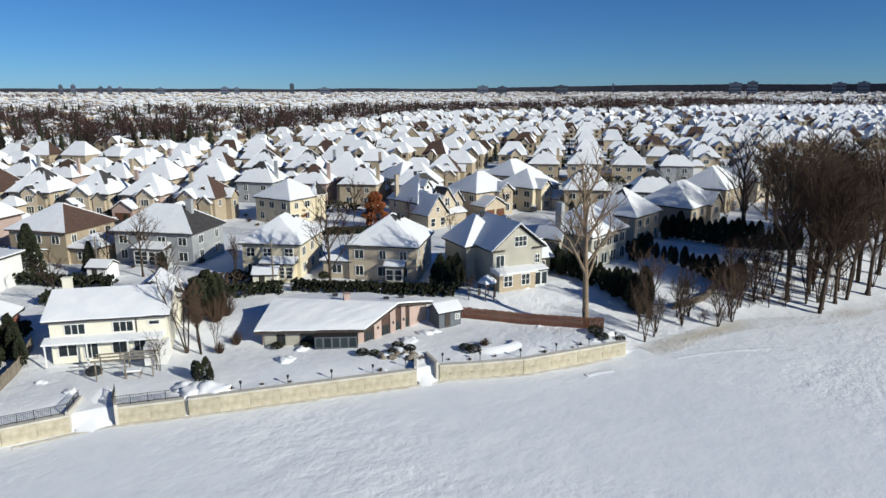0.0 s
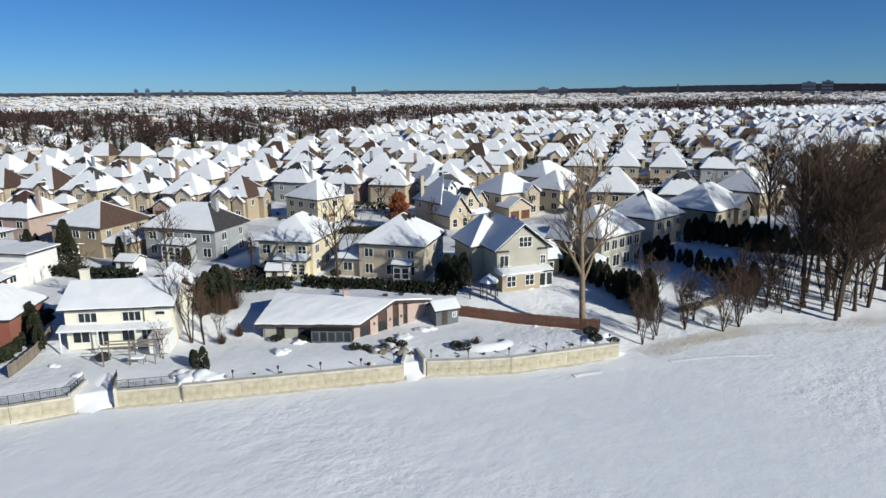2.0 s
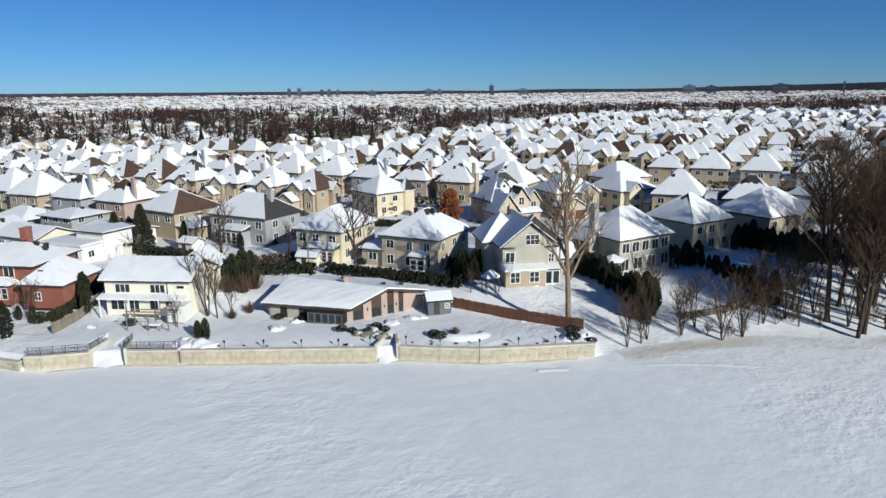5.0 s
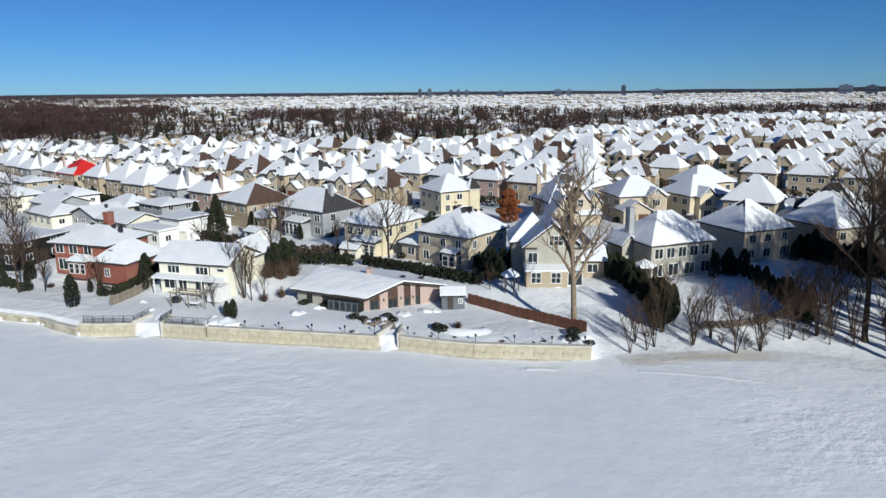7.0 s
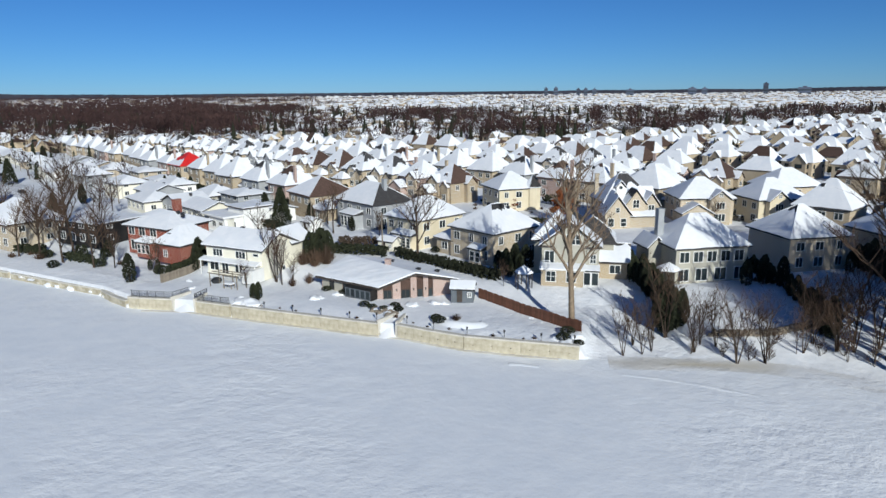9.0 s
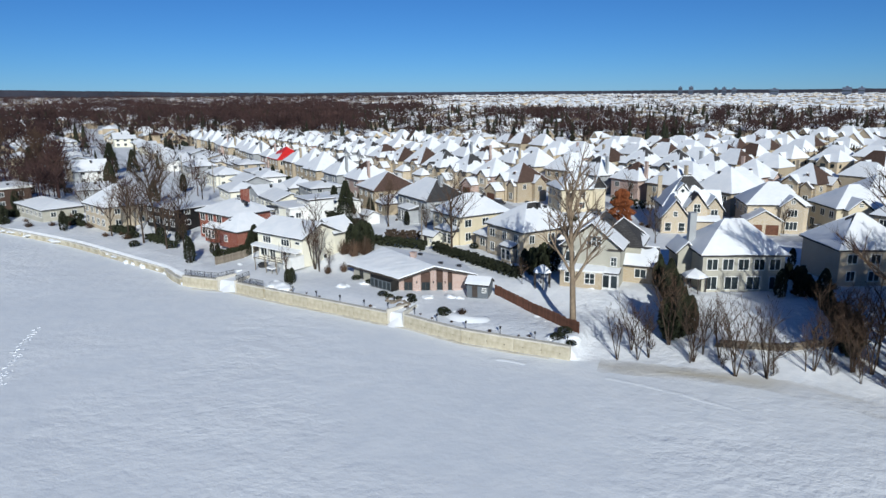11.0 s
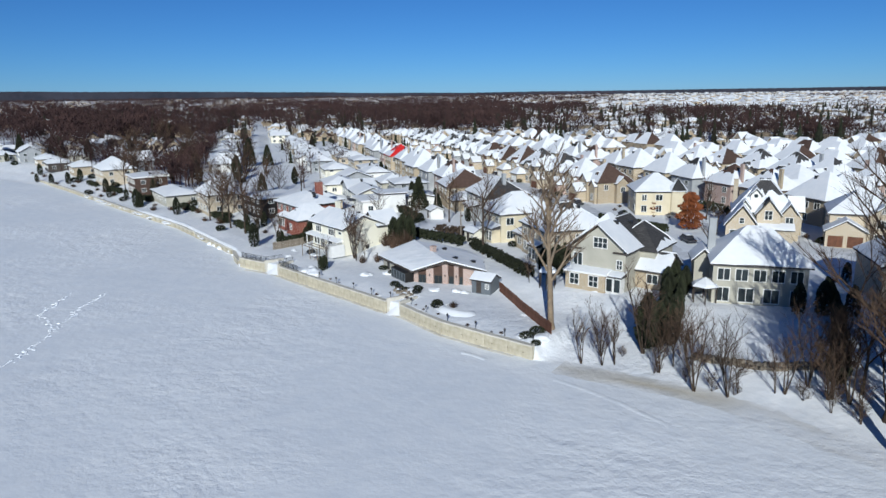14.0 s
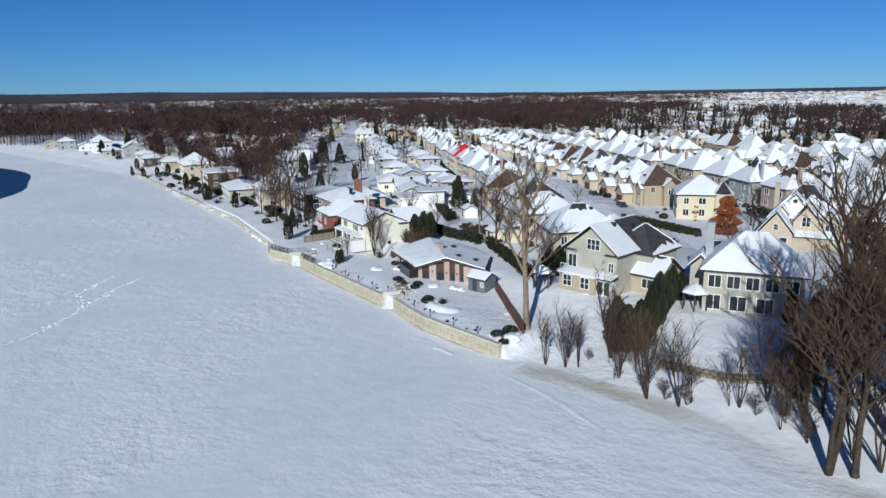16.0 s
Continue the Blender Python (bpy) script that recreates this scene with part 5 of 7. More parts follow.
for x, y, k, s in [(45.5, 71.2, 4, 0.7), (46.4, 74.2, 4, 0.75), (48.8, 73.4, 4, 0.7), (50.3, 77.4, 4, 1.15), (59.0, 73.2, 8, 1.0), (62.3, 74.2, 8, 0.95), (54.0, 74.6, 8, 0.85), (47.7, 72.4, 8, 0.62), (68.2, 80.6, 8, 1.0), (70.6, 79.2, 8, 0.9), (56.6, 76.6, 8, 0.8), (54.6, 76.8, 5, 1.2), (62.8, 75.6, 5, 0.9),
                   (66, 77.4, 5, 0.9), (71.6, 77.0, 5, 0.9), (74.4, 76.6, 5, 1.0), (84, 77.4, 5, 1.1), (90, 80, 5, 1.1), (96, 80, 4, 0.9), (53.6, 74.2, 5, 0.7), (66.8, 77.8, 4, 0.8), (69.4, 83.4, 4, 1.0), (72.6, 79.2, 4, 1.0), (75.6, 80.6, 4, 1.1), (78.4, 76.6, 4, 1.0), (80.6, 76.4, 4, 1.1), (83.6, 80.4, 4, 1.1)]:
    tree(x, y, k, s, "bare multi-stemmed shrub at the river bank", "riverside shrubs", name="shrub")
for x, y, k in [(57.4, 74.4, 0.7), (60.4, 74.4, 0.8), (62.6, 75.0, 0.7), (53.8, 74.6, 0.5), (68.6, 77.8, 0.8), (71.4, 78.2, 0.9), (74.2, 76.8, 0.8), (83, 77.8, 0.9), (87.5, 78, 0.8), (48.6, 75.4, 0.5)]:
    tree(x, y, 7, k, "low tangle of bare brush on the river bank", "riverside brush", name="shrub")
grove_rng = random.Random(8)
for i in range(80):
    x = grove_rng.uniform(90, 190)
    y = shore(x) + 5 + grove_rng.uniform(0, 44)
    if any((x - a) ** 2 + (y - b) ** 2 < 17 for a, b in tree_spots) or any((x - a) ** 2 + (y - b) ** 2 < 110 for a, b in house_spots):
        continue
    tree(x, y, grove_rng.choice((1, 3, 2, 2, 4)), grove_rng.uniform(0.7, 1.05), "tall bare riverside tree with dark trunk", "riverside grove")
# garden trees
for x, y, k, s in [(-20.9, 114.2, 2, 0.85), (7, 95.5, 2, 1.15), (1, 117, 6, 0.8), (-12.8, 80.6, 4, 1.15), (-11.2, 79.8, 4, 0.9), (-9.5, 80.6, 5, 0.9), (-15.5, 76, 5, 0.75), (-56.5, 85.5, 2, 0.9), (-51.5, 78.5, 2, 0.85), (-60.5, 79.5, 2, 0.95), (-69.5, 82, 1, 0.55), (-47.5, 79.5, 4, 0.9), (-73.5, 80.5, 2, 0.8), (-36.5, 78.5, 4, 0.8), (-64.8, 85.8, 1, 0.8), (-75.4, 86.6, 2, 0.95), (-95.4, 88.1, 2, 0.9),
                   (-121.4, 86.5, 2, 0.8), (-151.5, 91.3, 1, 0.85), (21.7, 155.6, 6, 0.9), (-6.6, 107.7, 4, 0.8), (36, 125.8, 6, 0.6), (-72.4, 100.1, 2, 0.9), (-91.6, 106.9, 2, 0.9), (-31, 101.7, 6, 0.7), (-16, 98, 6, 0.8), (-27.2, 122.7, 6, 0.7), (25.5, 86, 5, 0.7)]:
    tree(x, y, k, s, "bare garden tree among the houses", "garden trees")


def near_street(x, y):
    """Distance from the long straight street of the older quarter."""
    return abs(0.476 * (x + 90.9) + 0.879 * (y - 111.1))


n_mid = 0
while n_mid < 28:
    x = -50 - 190 * tree_rng.random()
    y = tree_rng.uniform(80, 260)
    if y < shore(x) + 4 or inland(x, y) > 30 or (inland(x, y) > 8 and (x > -135 or tree_rng.random() < 0.7)) or (-24 < inland(x, y) < 8 and x < -85 and tree_rng.random() < 0.8) or near_street(x, y) < 6 or any((x - a) ** 2 + (y - b) ** 2 < 8.0 ** 2 for a, b in house_spots):
        continue
    if any((x - a) ** 2 + (y - b) ** 2 < 14 for a, b in tree_spots) or (y < shore(x) + 16 and tree_rng.random() < 0.7):
        continue
    tree(x, y, tree_rng.choice((2, 2, 6, 6, 1)), tree_rng.uniform(0.65, 1.0), "bare street tree among older houses", "trees of the older streets")
    n_mid += 1
n_mid = 0
while n_mid < 42:
    x, y = tree_rng.uniform(-70, 230), tree_rng.uniform(140, 270)
    if any((x - a) ** 2 + (y - b) ** 2 < 7.2 ** 2 for a, b in house_spots):
        continue
    tree(x, y, tree_rng.choice((6, 6, 4)), tree_rng.uniform(0.4, 0.7), "small bare garden tree between houses", "young suburban trees")
    n_mid += 1


def needle_mesh(seed, height, radius, n, shape, material, leaf=0.3):
    """A crown of many small leaf clumps; shape: radius share by height share."""
    rng = random.Random(seed)
    s = Shape()
    for _ in range(n):
        k = rng.random() ** 0.8
        r = radius * shape(k) * (0.5 + 0.5 * rng.random() ** 0.5)
        a = rng.uniform(0, 2 * math.pi)
        p = Vector((r * math.cos(a), r * math.sin(a), height * (0.04 + 0.96 * k)))
        d = Vector((math.cos(a), math.sin(a), rng.uniform(-0.5, 0.6))).normalized()
        u = d.cross(UP).normalized()
        q = d.cross(u)
        w = leaf * rng.uniform(0.6, 1.4)
        s.add([p - u * w * 0.5, p + d * w * 0.5 + q * w * 0.35, p + u * w * 0.5, p - q * w * 0.5 + d * w * 0.2, p + d * w], [(0, 4, 1), (1, 4, 2), (2, 4, 3), (3, 4, 0)])
    return s.mesh("crown", material)


cone = lambda k: (1 - k) ** 0.8 + 0.04
column = lambda k: min(1.0, 0.75 + k) * (1 - k ** 4) + 0.03
round_ = lambda k: math.sin(math.pi * min(1, max(0.02, 0.12 + 0.86 * k))) ** 0.6
SPRUCE, CEDAR, BUSH, OAK = needle_mesh(1, 9, 2.4, 1500, cone, M_GREEN, 0.4), needle_mesh(2, 4.2, 0.8, 700, column, M_GREEN, 0.24), needle_mesh(3, 1.6, 1.3, 420, round_, M_GREEN, 0.22), needle_mesh(4, 8.4, 3.7, 2000, lambda k: (0.75 + 0.25 * math.sin(k * 23)) * (1 - k) ** 0.5 * min(1, 0.35 + 3 * k) + 0.05, M_RUST, 0.42)
TALLCEDAR = needle_mesh(8, 7.6, 1.45, 1500, lambda k: min(1.0, 0.35 + 2.2 * k) * (1 - k ** 3) + 0.05, M_GREEN, 0.36)


def twig_dome(seed, height, radius, n):
    """A bare bush: thin twigs that fan out from the ground."""
    rng, sh = random.Random(seed), Shape()
    for _ in range(n):
        a, k = rng.uniform(0, 2 * math.pi), rng.random() ** 0.6
        tip = Vector((radius * k * math.cos(a), radius * k * math.sin(a), height * (1.05 - 0.5 * k * k) * rng.uniform(0.6, 1.05)))
        root = Vector((tip.x * 0.2, tip.y * 0.2, -0.1))
        mid = lerp(root, tip, rng.uniform(0.3, 0.6)) + Vector((rng.uniform(-0.1, 0.1), rng.uniform(-0.1, 0.1), 0))
        sh.spike(root, tip, 0.016)
        sh.spike(mid, mid + (tip - mid) * 0.8 + Vector((rng.uniform(-0.3, 0.3), rng.uniform(-0.3, 0.3), rng.uniform(-0.1, 0.2))), 0.012)
    return sh.mesh("crown", M_TWIG)


BROWNBUSH = twig_dome(6, 1.2, 1.2, 170)
stem_me = Shape().tube((0, 0, -0.4), (0, 0, 3.5), 0.14, 0.08, 7).mesh("trunk", M_BARK)


def evergreen(x, y, data, size, name, label, group="evergreens", squash=1.0):
    t = thing(name, at(x, y, tree_rng.uniform(0, 360)) @ Matrix.Diagonal((size, size, size * squash, 1)), label, "tree" if name == "tree" else "shrub", group)
    part("trunk", stem_me, t, Matrix.Diagonal((1, 1, 0.3 if data in (BUSH, BROWNBUSH) else 1, 1)))
    part("crown", data, t)


evergreen(24, 142.5, OAK, 0.95, "tree", "tree holding dense rust-orange dry leaves")
evergreen(8.8, 154.2, OAK, 0.55, "tree", "small tree holding rust-orange dry leaves")
for x, y, s in [(-38.4, 120.6, 0.95), (-45.7, 124.8, 0.7), (-29.2, 118.5, 0.6), (-179, 149.2, 1.3), (-172.7, 154.4, 1.0), (-216.2, 118.1, 1.0), (-150.5, 112, 1.0), (-98, 109.5, 0.7), (-196, 128, 1.2), (-240, 122, 1.2), (-268, 112, 1.1), (-292, 106, 1.2), (-320, 110, 1.2), (-230, 215, 0.9), (-345, 100, 1.2), (-106, 163, 0.6), (-110, 161, 0.5), (-96, 157, 0.55)]:
    evergreen(x, y, SPRUCE, s, "tree", "dark green spruce beside houses")
for x, y, s in [(24.0, 92.6, 1.0), (25.2, 93.8, 1.1), (26.4, 92.4, 0.9), (23.4, 95.0, 0.9), (26.8, 95.2, 1.1), (25.0, 91.0, 0.8), (28.0, 97.6, 1.0), (24.6, 96.6, 1.05), (22.6, 93.2, 0.9), (-31.5, 83, 1.0), (-32.4, 84.8, 1.1), (-33.2, 86.4, 0.9), (-30.6, 81.4, 0.8), (-11.5, 89.5, 1.3), (-10.2, 90.8, 1.45), (-9.2, 91.8, 1.3),
                (-12.0, 91.5, 1.2), (-10.8, 92.8, 1.3), (-9.6, 89.8, 1.0), (-37.2, 79.5, 0.55), (-39.5, 80, 0.5), (-53.9, 83, 0.6), (-58.5, 82.9, 0.7), (-61.7, 84.2, 0.6), (61, 98, 1.0), (63.5, 99.5, 1.1), (66.4, 101.6, 1.0), (47, 92, 0.9), (44.5, 94, 1.0)]:
    evergreen(x, y, CEDAR, s, "shrub", "slender dark cedar shrub in the snow", "cedars")
row_rng = random.Random(17)
for row in ([(43.6, 98), (46.2, 91), (50.3, 81.6)], [(62, 108), (66.6, 95.5), (70.6, 81)], [(44.8, 99), (47.6, 92), (51.2, 83)], [(79, 114), (83, 106), (86, 99)], [(84, 101.5), (97, 95)], [(60, 112), (63, 106)]):
    for (x0, y0), (x1, y1) in zip(row, row[1:]):
        n = int(math.dist((x0, y0), (x1, y1)) / 1.4)
        for i in range(n):
            evergreen(x0 + (x1 - x0) * i / n + row_rng.uniform(-0.3, 0.3), y0 + (y1 - y0) * i / n + row_rng.uniform(-0.3, 0.3), TALLCEDAR, row_rng.uniform(0.66, 1.06) * ((0.55 if y0 > 92 or i < n - 2 else 0.7) if x0 < 60 else 0.72 if x0 > 76 else 0.42 if y0 > 100 else 0.5 + 0.3 * i / n), "tree", "tall nearly black cedar in a garden row", "tall cedars")
for x, y, k in ((50.0, 78.6, 0.95), (51.0, 79.6, 0.8), (49.4, 80.2, 0.75), (52.0, 81.0, 0.7)):
    evergreen(x, y, TALLCEDAR, k, "tree", "tall nearly black cedar in a garden row", "tall cedars")
n_mid = 0
while n_mid < 190:
    x, y = row_rng.uniform(-60, 130), row_rng.uniform(92, 250)
    if y < shore(x) + 24 or not all(64 < (x - a) ** 2 + (y - b) ** 2 for a, b in house_spots) or not any((x - a) ** 2 + (y - b) ** 2 < 110 for a, b in house_spots):
        continue
    evergreen(x, y, (BROWNBUSH, CEDAR, BUSH, BROWNBUSH)[n_mid % 4], row_rng.uniform(0.45, 0.9), "shrub", ("bare brown twiggy bush in the snow", "slender dark cedar shrub in the snow", "low dark evergreen bush half buried in snow", "bare brown twiggy bush in the snow")[n_mid % 4], "shrubs between houses")
    n_mid += 1
for i in range(44):
    x = -58 - 300 * row_rng.random()
    y = shore(x) + row_rng.uniform(13, 60)
    if near_street(x, y) > 6 and all((x - a) ** 2 + (y - b) ** 2 > 60 for a, b in house_spots):
        evergreen(x, y, (CEDAR, TALLCEDAR, BUSH)[i % 3], row_rng.uniform(0.7, 1.2), "shrub" if i % 3 != 1 else "tree", "dark evergreen between older houses", "dark evergreens")
for i in range(70):
    x = -34 - 210 * row_rng.random()
    y = shore(x) + row_rng.uniform(2.5, 15)
    if all((x - a) ** 2 + (y - b) ** 2 > 45 for a, b in house_spots):
        evergreen(x, y, (BUSH, BROWNBUSH, BROWNBUSH, CEDAR)[i % 4], row_rng.uniform(0.7, 1.3), "shrub", ("low dark evergreen bush half buried in snow", "bare brown twiggy bush in the snow", "bare brown twiggy bush in the snow", "slender dark cedar shrub in the snow")[i % 4], "riverside garden shrubs")
for x, y, s in [(7.4, 73.6, 0.6), (8.8, 73.4, 0.5), (-2.2, 79.0, 0.6), (1.2, 78.2, 0.55), (12.0, 74.6, 0.6), (13.2, 73.2, 0.55), (11.0, 72.8, 0.5), (20.6, 70.6, 0.7), (19.8, 71.4, 0.6), (38.2, 71.8, 0.75), (38.0, 69.9, 0.7), (40.2, 69.0, 0.5)]:
    evergreen(x, y, BUSH, s, "shrub", "low dark evergreen bush half buried in snow", "garden bushes", 0.8)
for x, y, s in [(-11.2, 71.8, 0.9), (-10.4, 72.2, 1.0), (-11.6, 72.6, 0.8), (-10.0, 71.4, 0.7)]:
    evergreen(x, y, CEDAR, 0.62 * s, "shrub", "upright olive-green bush beside a snow mound", "garden bushes")
for x, y, s in [(-9.4, 87.6, 1.6), (-8.2, 89.4, 1.7), (-11.8, 87.6, 1.4), (-7.0, 81.6, 0.9), (-9.0, 79.6, 0.8)]:
    evergreen(x, y, BROWNBUSH, s, "shrub", "tall brown shrub beside the cream house", "brown bushes", 1.9)
for x, y, s in [(22.6, 72.0, 0.85), (14, 70.5, 0.5)]:
    evergreen(x, y, BROWNBUSH, s, "shrub", "bare brown twiggy bush in the snow", "brown bushes")


def hedge(pts, w, h, material, label, n_per_m=60):
    rng, s = random.Random(len(label)), Shape()
    for (x0, y0), (x1, y1) in zip(pts, pts[1:]):
        length = math.dist((x0, y0), (x1, y1))
        dx, dy = (x1 - x0) / length, (y1 - y0) / length
        for _ in range(int(length * n_per_m)):
            k, a, z = rng.uniform(0, length), rng.uniform(-w / 2, w / 2), h * rng.random() ** 0.6
            x, y = x0 + dx * k - dy * a, y0 + dy * k + dx * a
            p = Vector((x, y, land(x, y) + z))
            u = Vector((rng.uniform(-1, 1), rng.uniform(-1, 1), rng.uniform(-0.6, 0.8))).normalized() * rng.uniform(0.15, 0.34)
            q = u.orthogonal()
            r = u.cross(q).normalized() * u.length
            s.add([p - u, p + q, p + u, p - q, p + r], [(0, 1, 4), (1, 2, 4), (2, 3, 4), (3, 0, 4)])
    thing("hedge", Matrix(), label, "hedge", "hedges", data=s.mesh("hedge", material))


hedge([(-33, 102.3), (-16, 97.5), (0, 97.2)], 1.8, 1.8, M_GREEN, "dark clipped evergreen hedge behind the riverfront gardens")
hedge([(1.5, 98.2), (11, 94.0), (24, 88.2)], 1.5, 1.7, M_GREEN, "dark clipped hedge behind the bungalow")
hedge([(22, 136.4), (12, 138), (3.5, 139.6)], 1.5, 1.5, M_GREEN, "thick dark hedge along the street")
hedge([(-34, 78.5), (-33, 84), (-32, 90)], 1.2, 1.6, M_GREEN, "dark hedge between the red and white houses")
hedge([(-13, 102.6), (-7, 104.4), (0, 104.0)], 3.0, 1.8, M_BARK, "brown thicket in front of the yellow house", 45)
hedge([(-42, 116.4), (-33, 112.4), (-24.5, 108.2)], 2.4, 1.8, M_GREEN, "dark hedge behind the old flat-roofed house", 45)
hedge([lot(-40, 36), lot(-8, 40)], 1.6, 1.6, M_GREEN, "dark hedge between the streets")

for x0, x1 in ((-62, -54), (-78, -69), (-99, -90), (-130, -122), (-163, -150), (-186, -176)):
    hedge([(x0, shore(x0) + 9), (x1, shore(x1) + 9.5)], 1.3, 1.5, M_GREEN, "dark hedge in an older riverside garden", 40)
for off in (100, 161, 222):
    for c in range(-16, 14):
        x, y = lot(c * 14 + row_rng.uniform(-2, 2), off)
        if not (-140 < x < 230 and 150 < y < 275) or y < 172 - 0.42 * x or row_rng.random() < 0.12 or any((x - a) ** 2 + (y - b) ** 2 < 42 for a, b in house_spots):
            continue
        c_, q_ = -0.879 * row_rng.uniform(4, 6.5), 0.476 * row_rng.uniform(4, 6.5)
        hedge([(x - c_, y - q_), (x + c_, y + q_)], 2.2, row_rng.uniform(2.0, 3.2), M_GREEN if row_rng.random() < 0.7 else M_TWIG, "dark hedge along the back gardens", 28)
# short hedges in the gaps between neighbours
for r, q0, q1 in ((0, -45, 220), (1, -50, 180), (2, -130, 60), (3, -130, 60)):
    q = q0
    while q < q1:
        q += 14.8
        a, b = lot(q + row_rng.uniform(-1.5, 1.5), row_off(r) - 6), lot(q + row_rng.uniform(-1.5, 1.5), row_off(r) + 6)
        mid = lerp(Vector(a), Vector(b), 0.5)
        if row_rng.random() < 0.3 or mid.y > 262 or mid.y < 172 - 0.42 * mid.x - (r < 2) * 40 or any((mid.x - u) ** 2 + (mid.y - v) ** 2 < 33 for u, v in house_spots):
            continue
        hedge([a, b], 1.2, row_rng.uniform(1.4, 2.3), M_GREEN if row_rng.random() < 0.75 else M_TWIG, "dark hedge between neighbouring houses", 22)
hedge([lot(64, 40), lot(118, 40)], 3.5, 2.6, M_TWIG, "broad brown thicket behind the first row of houses", 45)
hedge([lot(18, 40), lot(46, 40)], 2.5, 2.2, M_GREEN, "dark evergreen thicket behind the first row of houses", 45)

# ---- retaining wall of the riverfront ----
WALL = [(-31.0, 66.4), (-29, 66.5), (-23.3, 67.6)], [(-19.2, 68.0), (-12.6, 67.85)], [(-12.2, 67.85), (12.5, 67.75)], [(15.4, 68.2), (20.5, 67.4), (25.5, 66.9), (33, 67.5), (40.4, 68.2)]


def wall_run(pts, h=1.95):
    """Concrete panels with recessed joints, and a coping."""
    w = thing("retaining_wall", Matrix(), "stained beige concrete retaining wall above the ice", "wall", "riverfront walls", "structure")
    for (x0, y0), (x1, y1) in zip(pts, pts[1:]):
        length = math.dist((x0, y0), (x1, y1))
        n = max(1, round(length / 3.1))
        rot = math.degrees(math.atan2(y1 - y0, x1 - x0))
        L1 = length / n
        me = Shape().box(0.004, -0.28, -0.6, L1 - 0.004, 0.34, h - 0.22).mesh("panel", M_CONCRETE)
        co = Shape().box(-0.003, -0.36, h - 0.22, L1 + 0.003, 0.36, h - 0.02).mesh("coping", M_COPING)
        for i in range(n):
            m = pose(x0 + (x1 - x0) * i / n, y0 + (y1 - y0) * i / n, 0, 0, 0, rot)
            part("panel", me, w, m)
            part("coping", co, w, m)
    return w


for run in WALL:
    wall_run(run)
hole = Shape().tube((0, -0.29, 0), (0, -0.262, 0), 0.07, 0.06, 8).mesh("weep_hole", M_BLACK)
holes = thing("wall_drains", Matrix(), "row of small drain holes in the river wall", "drains", "riverfront walls", "structure")
for (x0, y0), (x1, y1) in zip(WALL[3], WALL[3][1:]):
    n = int(math.dist((x0, y0), (x1, y1)) / 2.4)
    for i in range(n):
        k = (i + 0.5) / n
        part("weep_hole", hole, holes, pose(x0 + (x1 - x0) * k, y0 + (y1 - y0) * k, 0.75 + 0.1 * (i % 2), 0, 0, math.degrees(math.atan2(y1 - y0, x1 - x0))))
# slipway gap and boat ramp with snow
def ramp(x0, y0, x1, y1, label):
    s = Shape()
    xm, ym = (x0 + x1) / 2, (y0 + y1) / 2
    s.add([(x0, y0 - 1.2, -0.2), (xm, ym - 1.5, -0.15), (x1, y1 - 1.2, -0.2), (x0, y0 + 0.6, 0.5), (xm, ym + 0.5, 1.25), (x1, y1 + 0.6, 0.45), (x0, y0 + 3.2, 1.3), (xm, ym + 2.4, 2.15), (x1, y1 + 3.2, 1.2), (x0, y0 + 4.4, 1.9), (xm, ym + 4.6, 2.05), (x1, y1 + 4.4, 1.9)],
          [(0, 1, 4, 3), (1, 2, 5, 4), (3, 4, 7, 6), (4, 5, 8, 7), (6, 7, 10, 9), (7, 8, 11, 10)])
    thing("boat_ramp", Matrix(), label, "ramp", kind="structure", data=s.mesh("boat_ramp", M_SNOW, True))


ramp(-22.9, 67.9, -19.6, 68.2, "snow-filled boat ramp between the walls")
ramp(12.8, 67.9, 15.1, 68.3, "narrow snow-filled steps between the walls")
for x, y, r in ((12.9, 69.6, 75), (15.0, 69.9, 95), (-23.1, 69.2, 80), (-19.4, 69.4, 100)):
    thing("side_wall", pose(x, y, 0, 0, 0, r), "grey concrete side wall of the river steps", "wall", "riverfront walls", "structure", Shape().box(-1.9, -0.16, -0.5, 1.9, 0.16, 2.25).mesh("side_wall", M_COPING))
# western river walls
for run in ([(-31.6, 66.5), (-36, 67.9), (-40.6, 70.0)], [(-41, 70.2), (-52, 71.4), (-66, 73.0)], [(-67, 73.2), (-80, 74.7), (-100, 75.1)], [(-101, 75.1), (-122, 75.6), (-150, 76.7)], [(-152, 76.6), (-185, 77.8), (-221, 78.2)]):
    wall_run(run, 1.2)
# boulders and snow lumps along the low bank
rock_rng = random.Random(31)


def lump(seed, r, material, name, n=10):
    rng = random.Random(seed)
    bm = bmesh.new()
    bmesh.ops.create_icosphere(bm, subdivisions=3, radius=r)
    for v in bm.verts:
        v.co *= 1 + 0.45 * noise.noise(v.co * 1.6 / r + Vector((seed, 0, 0)))
        v.co.z *= 0.6
    me = bpy.data.meshes.new(name)
    bm.to_mesh(me)
    bm.free()
    me.materials.append(material)
    me.polygons.foreach_set("use_smooth", [True] * len(me.polygons))
    return me


